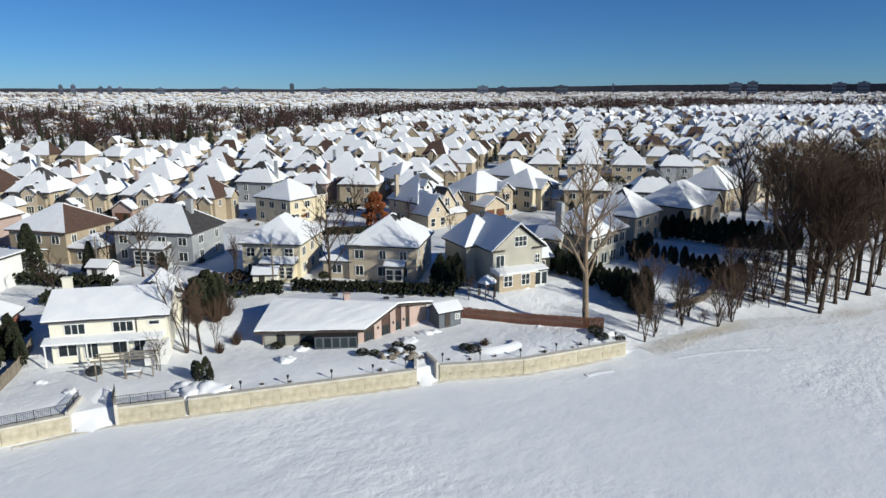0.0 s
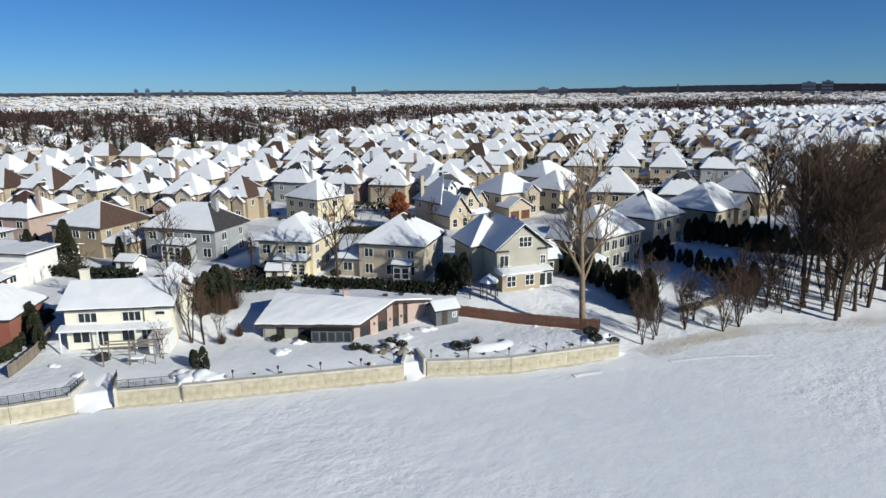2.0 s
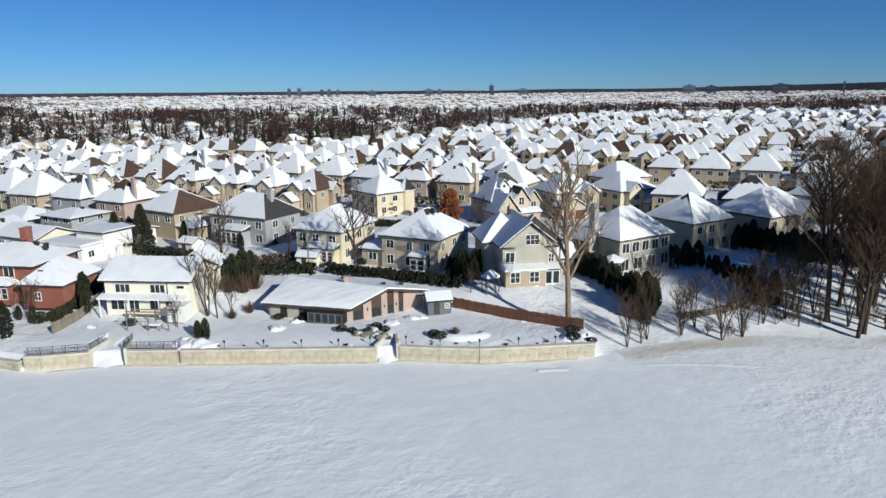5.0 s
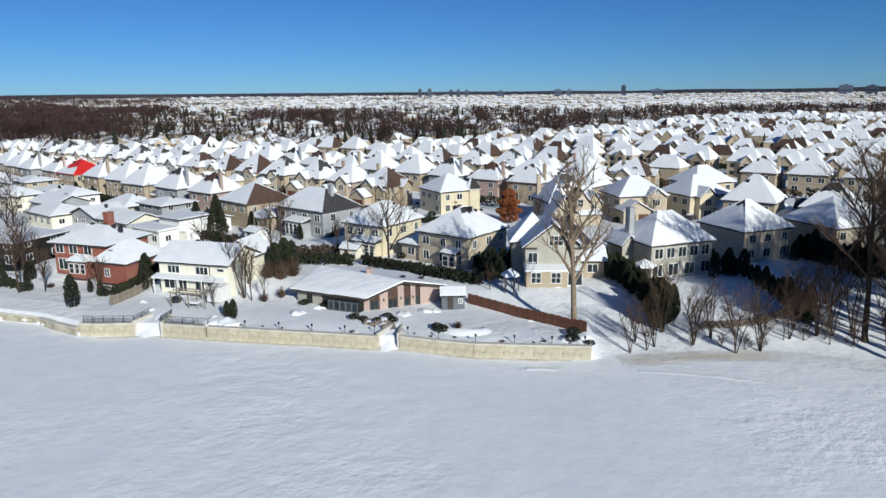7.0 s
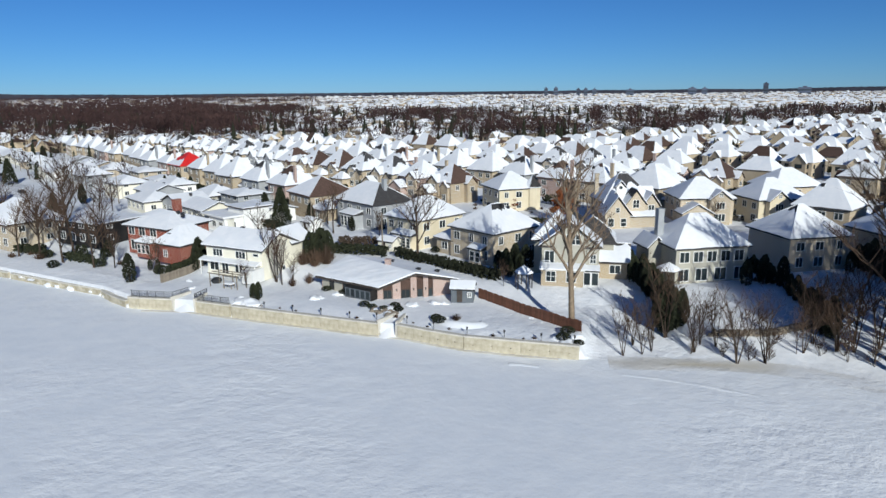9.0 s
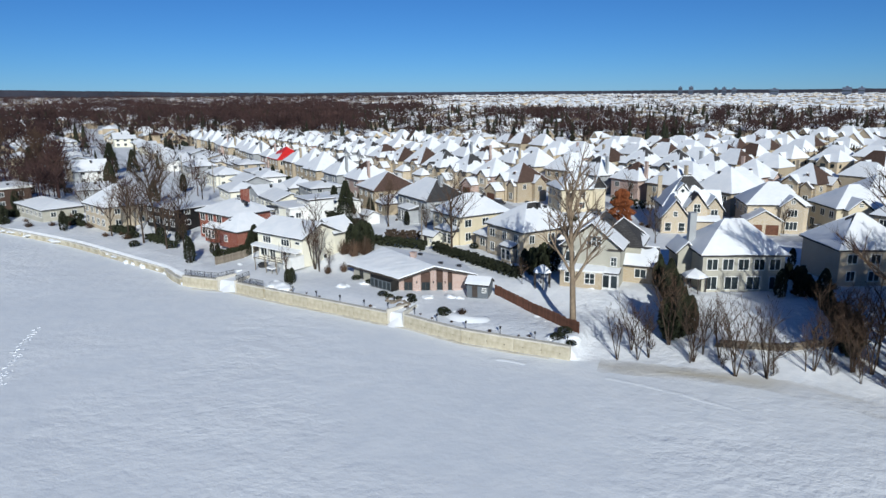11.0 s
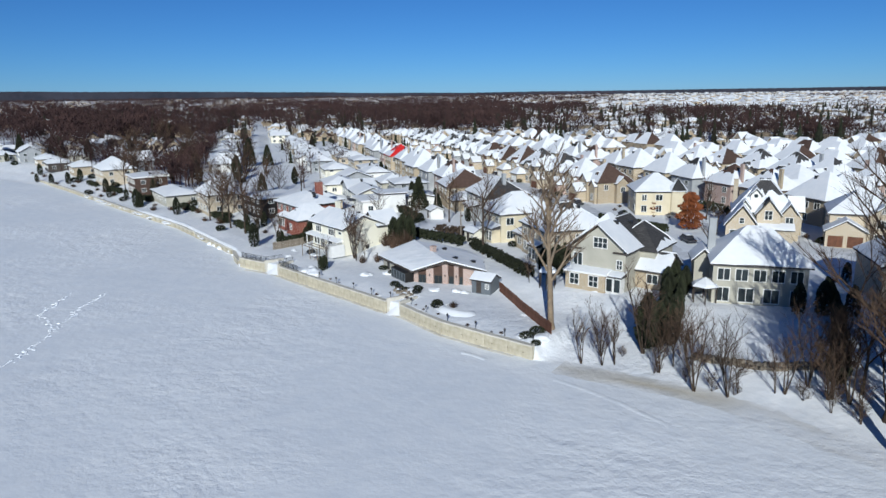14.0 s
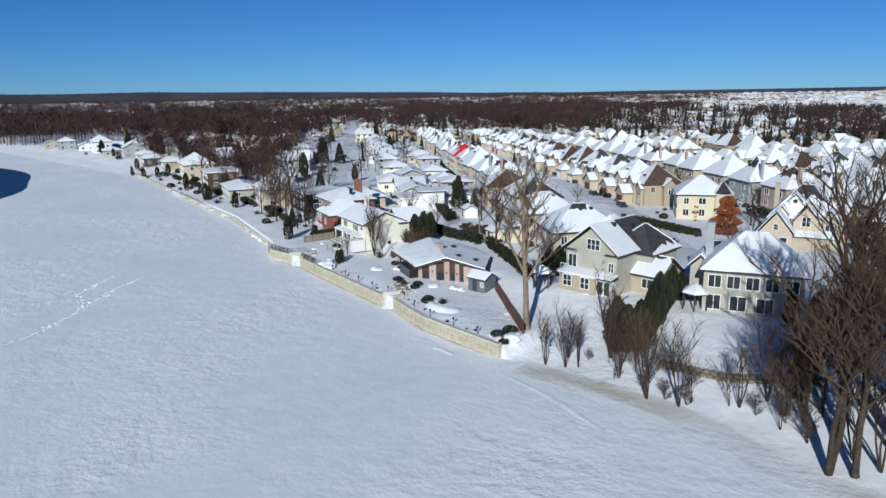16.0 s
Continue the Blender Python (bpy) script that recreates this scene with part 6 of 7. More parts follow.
SNOWLUMP = [lump(i, 1.0, M_SNOW, "snow_mound") for i in range(3)]
ROCK = [lump(10 + i, 0.7, M_COPING, "boulder") for i in range(3)]
for i in range(26):
    x = rock_rng.uniform(-58, -31)
    y = shore(x) + rock_rng.uniform(-0.4, 1.2)
    s = rock_rng.uniform(0.3, 0.6)
    thing("boulder" if i % 3 == 0 else "snow_mound", pose(x, y, 0.25 + 0.5 * max(0, y - shore(x)), 0, 0, i * 50) @ Matrix.Diagonal((s, s, s, 1)), "grey shore boulder dusted with snow" if i % 3 == 0 else "rounded snow mound at the shore", "rock" if i % 3 == 0 else "snow mound", "shore boulders", data=ROCK[i % 3] if i % 3 == 0 else SNOWLUMP[i % 3])
for i in range(44):
    x = rock_rng.uniform(-160, -58)
    s = rock_rng.uniform(0.35, 0.8)
    thing("snow_mound", pose(x, shore(x) + rock_rng.uniform(-0.5, 1.6), 0.75, 0, 0, i * 50) @ Matrix.Diagonal((1.9 * s, s, 0.55 * s, 1)), "snow drift over the river wall", "snow mound", "shore drifts", data=SNOWLUMP[i % 3])
for x, y, s in [(-1.8, 74.6, 1.2), (-1.2, 75.2, 0.8), (0.6, 77.6, 1.0), (-10.2, 69.6, 1.9), (-11.8, 69.8, 1.7), (-8.6, 69.4, 1.2), (-12.8, 70.8, 1.2), (10.2, 72.6, 1.1), (11.6, 73.2, 1.2), (12.2, 71.6, 0.9), (14.0, 76.4, 1.1), (16.8, 78.4, 1.2), (18.2, 78.8, 0.9), (37.2, 70.2, 1.0), (39.4, 71.2, 1.3), (38.6, 69.4, 1.0), (32.2, 76.4, 0.5), (34.0, 75.2, 0.4),
                (34.0, 89, 0.8), (36.0, 88.8, 0.7), (32.4, 89.2, 0.7), (-24.2, 73.0, 0.8), (-27.8, 76.5, 0.8)]:
    thing("snow_mound", at(x, y, x * 40, -0.12) @ Matrix.Diagonal((s, s * (0.6 + 0.4 * ((x * 3.7) % 1)), s * 0.8, 1)), "rounded snow-covered garden mound", "snow mound", "garden snow mounds", data=SNOWLUMP[int(x * 7) % 3])


# the kidney-shaped drift round the pond
ps = Shape()
for i in range(25):
    a = radians(150 + 250 * i / 24)
    w_, h_ = 0.25 + 1.0 * math.sin(math.pi * i / 24), 0.1 + 0.5 * math.sin(math.pi * i / 24)
    for r_, z_ in ((2.3 - w_, -0.2), (2.3 - 0.4 * w_, 0.8 * h_), (2.3, h_), (2.3 + 0.5 * w_, 0.6 * h_), (2.3 + 1.2 * w_, -0.2)):
        x, y = 23.6 + 1.25 * r_ * math.cos(a), 71.8 + 0.7 * r_ * math.sin(a)
        ps.v.append((x, y, land(x, y) + z_))
ps.f = [(i * 5 + k, i * 5 + k + 1, i * 5 + k + 6, i * 5 + k + 5) for i in range(24) for k in range(4)]
thing("snow_drift", Matrix(), "curved snow drift round the garden pond", "snow mound", "garden snow mounds", data=ps.mesh("snow_drift", M_SNOW, True))
# low plants and small drifts along the edge of the river terrace
edge_rng = random.Random(9)
for i in range(22):
    x = edge_rng.uniform(-9, 38)
    if 11.5 < x < 16.5:
        continue
    y = shore(x) + edge_rng.uniform(0.9, 1.7)
    if i % 2:
        evergreen(x, y, BROWNBUSH, edge_rng.uniform(0.22, 0.4), "shrub", "small withered plant poking out of terrace snow", "terrace plants")
    else:
        s = edge_rng.uniform(0.4, 0.7)
        thing("snow_mound", at(x, y, edge_rng.uniform(0, 360), -0.1) @ Matrix.Diagonal((1.5 * s, s, 0.5 * s, 1)), "small snow drift behind the river wall", "snow mound", "terrace drifts", data=SNOWLUMP[i % 3])
stone_rng = random.Random(14)
sw = thing("stone_wall", Matrix(), "low dry-stone garden wall with snow in the joints", "wall", "garden walls", "structure")
DARKROCK = [lump(60 + i, 0.6, M_GREYWOOD, "boulder") for i in range(3)]
for i, (x, y) in enumerate([(9.6, 72.2), (10.6, 71.8), (11.4, 72.6), (12.2, 72.2), (10.8, 73.4), (12.6, 70.8), (9.4, 73.2), (13.2, 71.8)]):
    thing("boulder", at(x, y, i * 70, 0.05), "dark garden boulder poking out of the snow", "rock", "garden boulders", data=DARKROCK[i % 3])
STONES = [lump(40 + i, 0.55, M_GREYWOOD, "stone") for i in range(4)]
for (x0, y0), (x1, y1) in (((56, 79.4), (59, 80.1)), ((59, 80.1), (62.2, 81.0)), ((62.2, 81.0), (65, 82.9)), ((65, 82.9), (71, 86.8))):
    n = int(math.dist((x0, y0), (x1, y1)) / 0.75)
    for i in range(n):
        for j in range(2):
            x, y = x0 + (x1 - x0) * (i + 0.5 * j) / n, y0 + (y1 - y0) * (i + 0.5 * j) / n
            part("stone", STONES[stone_rng.randrange(4)], sw, at(x, y, stone_rng.uniform(0, 360), 0.15 + 0.5 * j) @ Matrix.Diagonal((0.9, 0.75, 0.8, 1)))


# ---- fences, lamps and garden things ----
def railing(pts, label, h=1.05, gap=1.6):
    f = thing("railing", Matrix(), label, "railing", "railings")
    post = Shape().box(-0.035, -0.035, 0, 0.035, 0.035, h).mesh("post", M_BLACK)
    for (x0, y0), (x1, y1) in zip(pts, pts[1:]):
        length = math.dist((x0, y0), (x1, y1))
        n = max(1, round(length / gap))
        rot = math.degrees(math.atan2(y1 - y0, x1 - x0))
        k = int(length / n / 0.16)
        xb = sorted([length / n * i / k for i in range(k + 1)] + [length / n * i / k + 0.025 for i in range(k)])
        bars = lattice(Shape(), xb, [0.1, 0.16, h - 0.08, h - 0.03], lambda i, j: j != 1 or i % 2 == 0, -0.015, 0.015)
        bm_ = bars.mesh("panel", M_BLACK)
        for i in range(n):
            m = pose(x0 + (x1 - x0) * i / n, y0 + (y1 - y0) * i / n, 1.93, 0, 0, rot)
            part("post", post, f, m)
            part("panel", bm_, f, m)


railing([(-30.5, 66.5), (-29, 66.6), (-23.4, 67.7), (-22.9, 71.0)], "black metal railing on the river wall")
railing([(-19.6, 71.2), (-19.4, 68.1), (-12.7, 68.0)], "black metal railing beside the boat ramp")


def lamp_post(x, y):
    f = thing("garden_lamp", at(x, y), "small black garden lamp post on the river terrace", "lamp", "garden lamps")
    part("pole", lamp_meshes[0], f)
    part("lantern", lamp_meshes[1], f)


lamp_meshes = (Shape().tube((0, 0, -0.2), (0, 0, 0.75), 0.045, 0.04, 6).mesh("pole", M_BLACK), Shape().tube((0, 0, 0.75), (0, 0, 1.02), 0.11, 0.15, 6).tube((0, 0, 1.02), (0, 0, 1.14), 0.18, 0.03, 6).mesh("lantern", M_BLACK))
for x, y in [(-6.9, 68.6), (-1.9, 68.6), (2.9, 68.6), (7.6, 68.6), (11.6, 69.2), (16.2, 69.4), (20.6, 68.4), (25.6, 67.8), (30.6, 68.2), (35.4, 68.6), (39.6, 69.2), (11.0, 71.6)]:
    lamp_post(x, y)


def board_fence(pts, h, material, label):
    f = thing("fence", Matrix(), label, "fence", "fences")
    for (x0, y0), (x1, y1) in zip(pts, pts[1:]):
        length = math.dist((x0, y0), (x1, y1))
        n = max(1, round(length / 0.3))
        rot = math.degrees(math.atan2(y1 - y0, x1 - x0))
        b = Shape().box(0.01, -0.02, -0.1, length / n - 0.01, 0.02, h).mesh("board", material)
        r = Shape().box(0, 0.02, 0.3, length, 0.07, 0.42).box(0, 0.02, h - 0.4, length, 0.07, h - 0.28).mesh("rail", material)
        z0 = min(land(x0, y0), land(x1, y1))
        part("rail", r, f, pose(x0, y0, z0, 0, 0, rot))
        for i in range(n):
            x, y = x0 + (x1 - x0) * i / n, y0 + (y1 - y0) * i / n
            part("board", b, f, pose(x, y, land(x, y) + 0.05 * math.sin(i * 1.7), 0, 0, rot))


board_fence([(22.6, 82.2), (28.5, 79.0), (34.0, 75.9), (39.9, 72.6)], 1.6, M_WOOD, "red-brown wooden board fence between gardens")
board_fence([(-31.6, 74), (-30.8, 79), (-30.2, 85)], 1.5, M_GREYWOOD, "weathered wooden board fence between gardens")


def shed(x, y, rot, w, d, wall, label, name="shed"):
    h = thing(name, at(x, y, rot), label, "shed", "garden sheds")
    b = block(h, 0, 0, w, d, 2.1, 0.9, "gx", wall, M_ROOF, {}, random.Random(3), o=0.25, thick=0.15)
    door(h, on_wall(b, "S", -0.4, 0.0), 0.85, 1.85, M_DARKTRIM)
    window(h, on_wall(b, "S", w / 2 - 0.6, 0.9), 0.5, 0.6, 2, 2)


shed(20.4, 81.4, 12, 3.4, 2.8, M_SLATE, "grey garden shed with white trim and snowy roof")
shed(-26.9, 115.3, -24, 3.4, 3.2, M_TRIM, "white garden shed with snowy roof")
shed(-1.9, 102.9, -15, 3.6, 3.0, M_CREAM, "pale garden shed with snowy roof")
shed(13.3, 104.9, -28, 4.2, 4.2, M_TAN, "tan garden outbuilding with snowy roof")
# gazebos
def gazebo(x, y, r):
    g = thing("gazebo", at(x, y), "small dark garden gazebo with snowy pointed roof", "gazebo", "garden gazebos")
    ring = [(r * math.cos(a), r * math.sin(a)) for a in np.linspace(0, 2 * math.pi, 7)[:-1]]
    post = Shape().box(-0.07, -0.07, -0.2, 0.07, 0.07, 2.3).mesh("post", M_DARKTRIM)
    for p in ring:
        part("post", post, g, pose(*p, 0))
    big = [(1.2 * p[0], 1.2 * p[1]) for p in ring]
    part("roof", Shape().add([(*p, 2.3) for p in big] + [(0, 0, 3.3)], [(i, (i + 1) % 6, 6) for i in range(6)] + [(5, 4, 3, 2, 1, 0)]).mesh("roof", M_ROOF), g)
    part("roof_snow", Shape().add([(0.97 * p[0], 0.97 * p[1], 2.36) for p in big] + [(0.8 * p[0], 0.8 * p[1], 2.75) for p in big] + [(0, 0, 3.55)], [(i, (i + 1) % 6, 6 + (i + 1) % 6, 6 + i) for i in range(6)] + [(6 + i, 6 + (i + 1) % 6, 12) for i in range(6)]).mesh("roof_snow", M_SNOW), g)


gazebo(28.6, 86.6, 1.3)
gazebo(49.6, 95.0, 1.7)
# pergola and table on the white house terrace
pg = thing("pergola", at(-20.2, 75.6, -5), "pale wooden pergola frame on the snowy terrace", "pergola")
pp = Shape().box(-0.06, -0.06, -0.2, 0.06, 0.06, 2.3).mesh("post", M_GREYWOOD)
for x in (-1.6, 1.4, 4.2):
    for y in (-0.9, 1.2):
        part("post", pp, pg, pose(x, y, 0))
pb = Shape().box(-2.0, -0.05, 2.3, 4.6, 0.05, 2.45).mesh("beam", M_GREYWOOD)
for y in (-0.9, 0.15, 1.2):
    part("beam", pb, pg, pose(0, y, 0))
tb = thing("garden_table", at(-18.2, 75.0, -5), "garden table under a thick cap of snow", "table")
part("tabletop", Shape().box(-0.9, -0.5, 0.68, 0.9, 0.5, 0.75).mesh("tabletop", M_GREYWOOD), tb)
part("snow_cap", Shape().box(-0.85, -0.46, 0.75, 0.85, 0.46, 0.98).mesh("snow_cap", M_SNOW), tb)
for x in (-0.8, 0.8):
    for y in (-0.4, 0.4):
        part("leg", Shape().box(-0.04, -0.04, -0.2, 0.04, 0.04, 0.68).mesh("leg", M_GREYWOOD), tb, pose(x, y, 0))
tr = thing("trampoline", at(-22.5, 77.2), "dark round covered barbecue on the terrace", "barbecue", data=Shape().tube((0, 0, 0), (0, 0, 0.55), 0.7, 0.95, 12).tube((0, 0, 0.55), (0, 0, 0.9), 0.95, 0.5, 12).mesh("barbecue", M_BLACK))
tr.name = "barbecue"
# bins on the street
bin_me = Shape().tube((0, 0, 0), (0, 0, 0.95), 0.27, 0.33, 8).box(-0.36, -0.36, 0.95, 0.36, 0.36, 1.05).mesh("waste_bin", M_BLACK)
for x, y in ((22.6, 127.2), (24.4, 125.8)):
    thing("waste_bin", at(x, y), "black wheeled waste bin at the roadside", "bin", "roadside bins", data=bin_me)
# utility poles
for x, y, h_ in [(-1.2, 98, 8), (-27.9, 116.9, 6.5), (-64.6, 136.5, 9), (-100.5, 132.4, 9), (-136.3, 148.8, 9), (-174.1, 168.4, 9), (-212.3, 189.3, 9)]:
    u = thing("utility_pole", at(x, y, -27), "tall wooden utility pole", "pole", "utility poles")
    part("pole", Shape().tube((0, 0, -0.4), (0, 0, h_), 0.16, 0.1, 7).mesh("pole", M_GREYWOOD), u)
    part("crossarm", Shape().box(-0.9, -0.06, h_ - 0.7, 0.9, 0.06, h_ - 0.58).mesh("crossarm", M_GREYWOOD), u)


def car(x, y, rot, paint):
    c = thing("car", at(x, y, rot, 0.05), "parked car with snow on its roof", "car", "parked cars")
    b = Shape().prism([(-2.2, -0.85), (2.2, -0.85), (2.2, 0.85), (-2.2, 0.85)], 0.35, [0.8, 0.7, 0.7, 0.8])
    b.add([(-1.9, -0.8, 0.78), (1.2, -0.8, 0.74), (1.2, 0.8, 0.74), (-1.9, 0.8, 0.78), (-1.4, -0.65, 1.4), (0.4, -0.65, 1.4), (0.4, 0.65, 1.4), (-1.4, 0.65, 1.4)], [(0, 1, 5, 4), (1, 2, 6, 5), (2, 3, 7, 6), (3, 0, 4, 7), (4, 5, 6, 7)])
    part("body", b.mesh("body", paint), c)
    part("snow_cap", Shape().box(-1.35, -0.6, 1.4, 0.35, 0.6, 1.52).mesh("snow_cap", M_SNOW), c)
    for wx in (-1.35, 1.35):
        for wy in (-0.85, 0.75):
            part("wheel", wheel_me, c, pose(wx, wy, 0.32))


wheel_me = Shape().tube((0, 0, 0), (0, 0.12, 0), 0.33, 0.33, 12).mesh("wheel", M_BLACK)
for x, y, r in [(40, 150, 30), (66.3, 150.4, 60), (63.3, 155.8, 30), (-13.2, 154.6, -30), (-31.9, 164.6, -30), (-73.7, 190.6, -30), (29.9, 130.1, -40), (91.1, 163.9, 25), (-146.8, 138.7, -27), (-201, 171.5, -27)]:
    car(x, y, r, M_CAR)
strip("shore_ice", [(x, shore(x) - 0.75) for x in range(-28, 41, 3)], 0.9, M_DIRT, "brownish ice at the foot of the wall", 0.05, category="ice")
bank = strip("shore_ice", [(x, shore(x) - 0.2 + 0.9 * math.sin(x * 0.23)) for x in range(44, 140, 3)], 5.0, M_BANK, "brown-stained ice along the low bank", 0.02, category="ice")
stain = bank.data.attributes.new("stain", "FLOAT", "POINT")
stain.data.foreach_set("value", [(0.0, 0.55, 1.0, 0.55, 0.0)[i % 5] * smooth(-0.35, 0.45, noise.noise((v.co.x * 0.11, v.co.y * 0.3, 5))) for i, v in enumerate(bank.data.vertices)])
strip("ski_track", [(46, 65.2), (50, 65.4), (55, 65.0), (61, 64.0)], 1.1, M_ICE, "thin drifted snow line on the ice", 0.03, category="snow")
strip("ski_track", [(32.4, 63.9), (34, 64.2), (36.2, 64.2)], 1.2, M_ICE, "short white drift on the ice", 0.06, category="snow")
# pressure ridges on the ice
ridge_rng = random.Random(3)
rs = Shape()
for pts in ([(-4, 15), (-5.6, 20.7), (-9.8, 24.3), (-16.3, 29.3), (-24.3, 34.9), (-30.6, 40.8)], [(-8, 23.6), (-12, 25.8)], [(-9, 23), (-11, 25)], [(-16, 29), (-26, 29.8), (-35, 36.7)]):
    for (x0, y0), (x1, y1) in zip(pts, pts[1:]):
        n = int(math.dist((x0, y0), (x1, y1)) / 0.45)
        for i in range(n):
            x, y = x0 + (x1 - x0) * i / n + ridge_rng.uniform(-0.5, 0.5), y0 + (y1 - y0) * i / n + ridge_rng.uniform(-0.5, 0.5)
            a, r, t = ridge_rng.uniform(0, 3), ridge_rng.uniform(0.1, 0.34), ridge_rng.uniform(0.02, 0.10)
            q = [(x + r * math.cos(a + k), y + r * math.sin(a + k)) for k in (0, 1.5, 3.1, 4.6)]
            rs.prism(q, -0.1, [t, t * 0.4, t * 0.3, t])
thing("ice_ridge", Matrix(), "broken snowy ice slabs along a pressure crack", "ice", kind="stuff", data=rs.mesh("ice_ridge", M_ICE))

# ---- far suburb, woods and skyline ----
far = random.Random(12)
fw, fr_, fs_ = Shape(), Shape(), Shape()
tw = Shape()


def far_house(x, y, rot, w, d, e, r, near=False):
    z = (land(x, y) if abs(x) < 800 and y < 900 else 3.6) + far_rise(x, y)
    c, s = math.cos(rot), math.sin(rot)
    P = lambda a, b, h: (x + c * a - s * b, y + s * a + c * b, z + h)
    fw.prism([P(-w / 2, -d / 2, 0)[:2], P(w / 2, -d / 2, 0)[:2], P(w / 2, d / 2, 0)[:2], P(-w / 2, d / 2, 0)[:2]], z - 0.5, z + e)
    o, k = 0.5, w * 0.22
    roof = [P(-w / 2 - o, -d / 2 - o, e), P(w / 2 + o, -d / 2 - o, e), P(w / 2 + o, d / 2 + o, e), P(-w / 2 - o, d / 2 + o, e), P(-k, 0, e + r), P(k, 0, e + r)]
    slopes = [(0, 1, 5, 4), (1, 2, 5), (2, 3, 4, 5), (3, 0, 4)]
    bare = {far.choice((1, 1, 3, 0, 2))} if near and far.random() < 0.5 else set()
    fs_.add(roof, [f for i, f in enumerate(slopes) if i not in bare])
    fr_.add(roof, [f for i, f in enumerate(slopes) if i in bare])
    if near:
        # a front gable and windows
        g, u, t = w * far.uniform(0.17, 0.24), w * far.uniform(-0.22, 0.22), d / 2 + far.uniform(0.8, 1.6)
        fw.add([P(u - g, -t, 0), P(u + g, -t, 0), P(u + g, -t, e), P(u, -t, e + g * 1.1), P(u - g, -t, e), P(u - g, -d / 2, 0), P(u + g, -d / 2, 0), P(u + g, -d / 2, e), P(u - g, -d / 2, e)], [(0, 1, 2, 3, 4), (1, 6, 7, 2), (5, 0, 4, 8)])
        fs_.add([P(u - g - 0.4, -t - 0.4, e - 0.3), P(u, -t - 0.4, e + g * 1.15), P(u + g + 0.4, -t - 0.4, e - 0.3), P(u - g - 0.4, 0, e - 0.3), P(u, 0, e + g * 1.15), P(u + g + 0.4, 0, e - 0.3)], [(0, 1, 4, 3), (1, 2, 5, 4)])
        for lv in (0.9, 3.5) if e > 4 else (0.9,):
            for a in (-0.33, 0.33):
                fg.add([P(a * w - 0.7, -d / 2 - 0.06, lv), P(a * w + 0.7, -d / 2 - 0.06, lv), P(a * w + 0.7, -d / 2 - 0.06, lv + 1.4), P(a * w - 0.7, -d / 2 - 0.06, lv + 1.4)], [(0, 1, 2, 3)])
                fg.add([P(w / 2 + 0.06, a * d - 0.6, lv), P(w / 2 + 0.06, a * d + 0.6, lv), P(w / 2 + 0.06, a * d + 0.6, lv + 1.3), P(w / 2 + 0.06, a * d - 0.6, lv + 1.3)], [(0, 1, 2, 3)])
            fg.add([P(u - g * 0.5, -t - 0.05, lv), P(u + g * 0.5, -t - 0.05, lv), P(u + g * 0.5, -t - 0.05, lv + 1.5), P(u - g * 0.5, -t - 0.05, lv + 1.5)], [(0, 1, 2, 3)])


fg = Shape()


def far_tree(x, y, h, n=22, clump=1.0):
    z = 3.5 + far_rise(x, y)
    tw.tube((x, y, z - 0.3), (x, y, z + h * 0.6), 0.22, 0.1, 3, caps=False)
    fine = (24 / n) ** 0.5
    for i in range(n):
        a, b = far.uniform(0, 6.28), far.uniform(-0.9, 1.0)
        k = far.random() ** 0.4
        r = h * 0.33 * k * math.sqrt(1 - b * b) * clump
        p = Vector((x + r * math.cos(a), y + r * math.sin(a), z + h * (0.6 + 0.36 * k * b)))
        d = Vector((math.cos(a) * 0.7 + far.uniform(-0.4, 0.4), math.sin(a) * 0.7 + far.uniform(-0.4, 0.4), 0.6 + 0.6 * b)) * h * far.uniform(0.09, 0.18) * fine ** 0.4
        w = Vector((-math.sin(a + far.uniform(-1, 1)), math.cos(a + far.uniform(-1, 1)), far.uniform(-0.5, 0.5))) * h * far.uniform(0.018, 0.036) * fine * clump
        tw.add([p - d * 0.7, p + d - w, p + d * 0.7 + w], [(0, 1, 2)])


def westward(x, y):
    """Above 0 in the wooded older quarter, below 0 in the newer suburb."""
    return 36 - inland(x, y)


def reach(x):
    return 262 if x > -60 else max(150.0, 262 + 0.9 * (x + 60))


def polar(x, y):
    return math.hypot(x - 36, y + 15), math.degrees(math.atan2(x - 36, y + 15))


def edge(az):
    """How far the new suburb reaches, by compass angle."""
    return float(np.interp(az, [-60, -50, -43, -23, -10, 0, 3, 13, 22, 30, 36, 43, 52], [400, 440, 420, 355, 360, 430, 445, 780, 880, 920, 1050, 1150, 1250]))


def outer(az):
    """The far side of the belt of trees and low bungalows behind the suburb."""
    return float(np.interp(az, [-43, -10, 3, 13, 22, 30, 36, 43, 52], [1150, 1000, 950, 1080, 1200, 1350, 1650, 1450, 1400]))


def clearing(x, y):
    """Open lots in the western woods, where roofs show."""
    return noise.noise((x * 0.007, y * 0.0045, 21)) < -0.02


def wooded(x, y, az):
    """The ragged line between the western woods and the open plain."""
    return az < -33 + 9 * noise.noise((x * 0.0035, y * 0.0035, 3)) + 3 * noise.noise((x * 0.02, y * 0.02, 6))


far_spots = {}
far_rows = []


def free_spot(x, y, d):
    i, j = int(x // 15), int(y // 15)
    n = int(d // 15) + 1
    for a in range(i - n, i + n + 1):
        for b in range(j - n, j + n + 1):
            for p in far_spots.get((a, b), ()):
                if (p[0] - x) ** 2 + (p[1] - y) ** 2 < d * d:
                    return False
    return True


def take_spot(x, y):
    far_spots.setdefault((int(x // 15), int(y // 15)), []).append((x, y))


for p in house_spots:
    take_spot(*p)
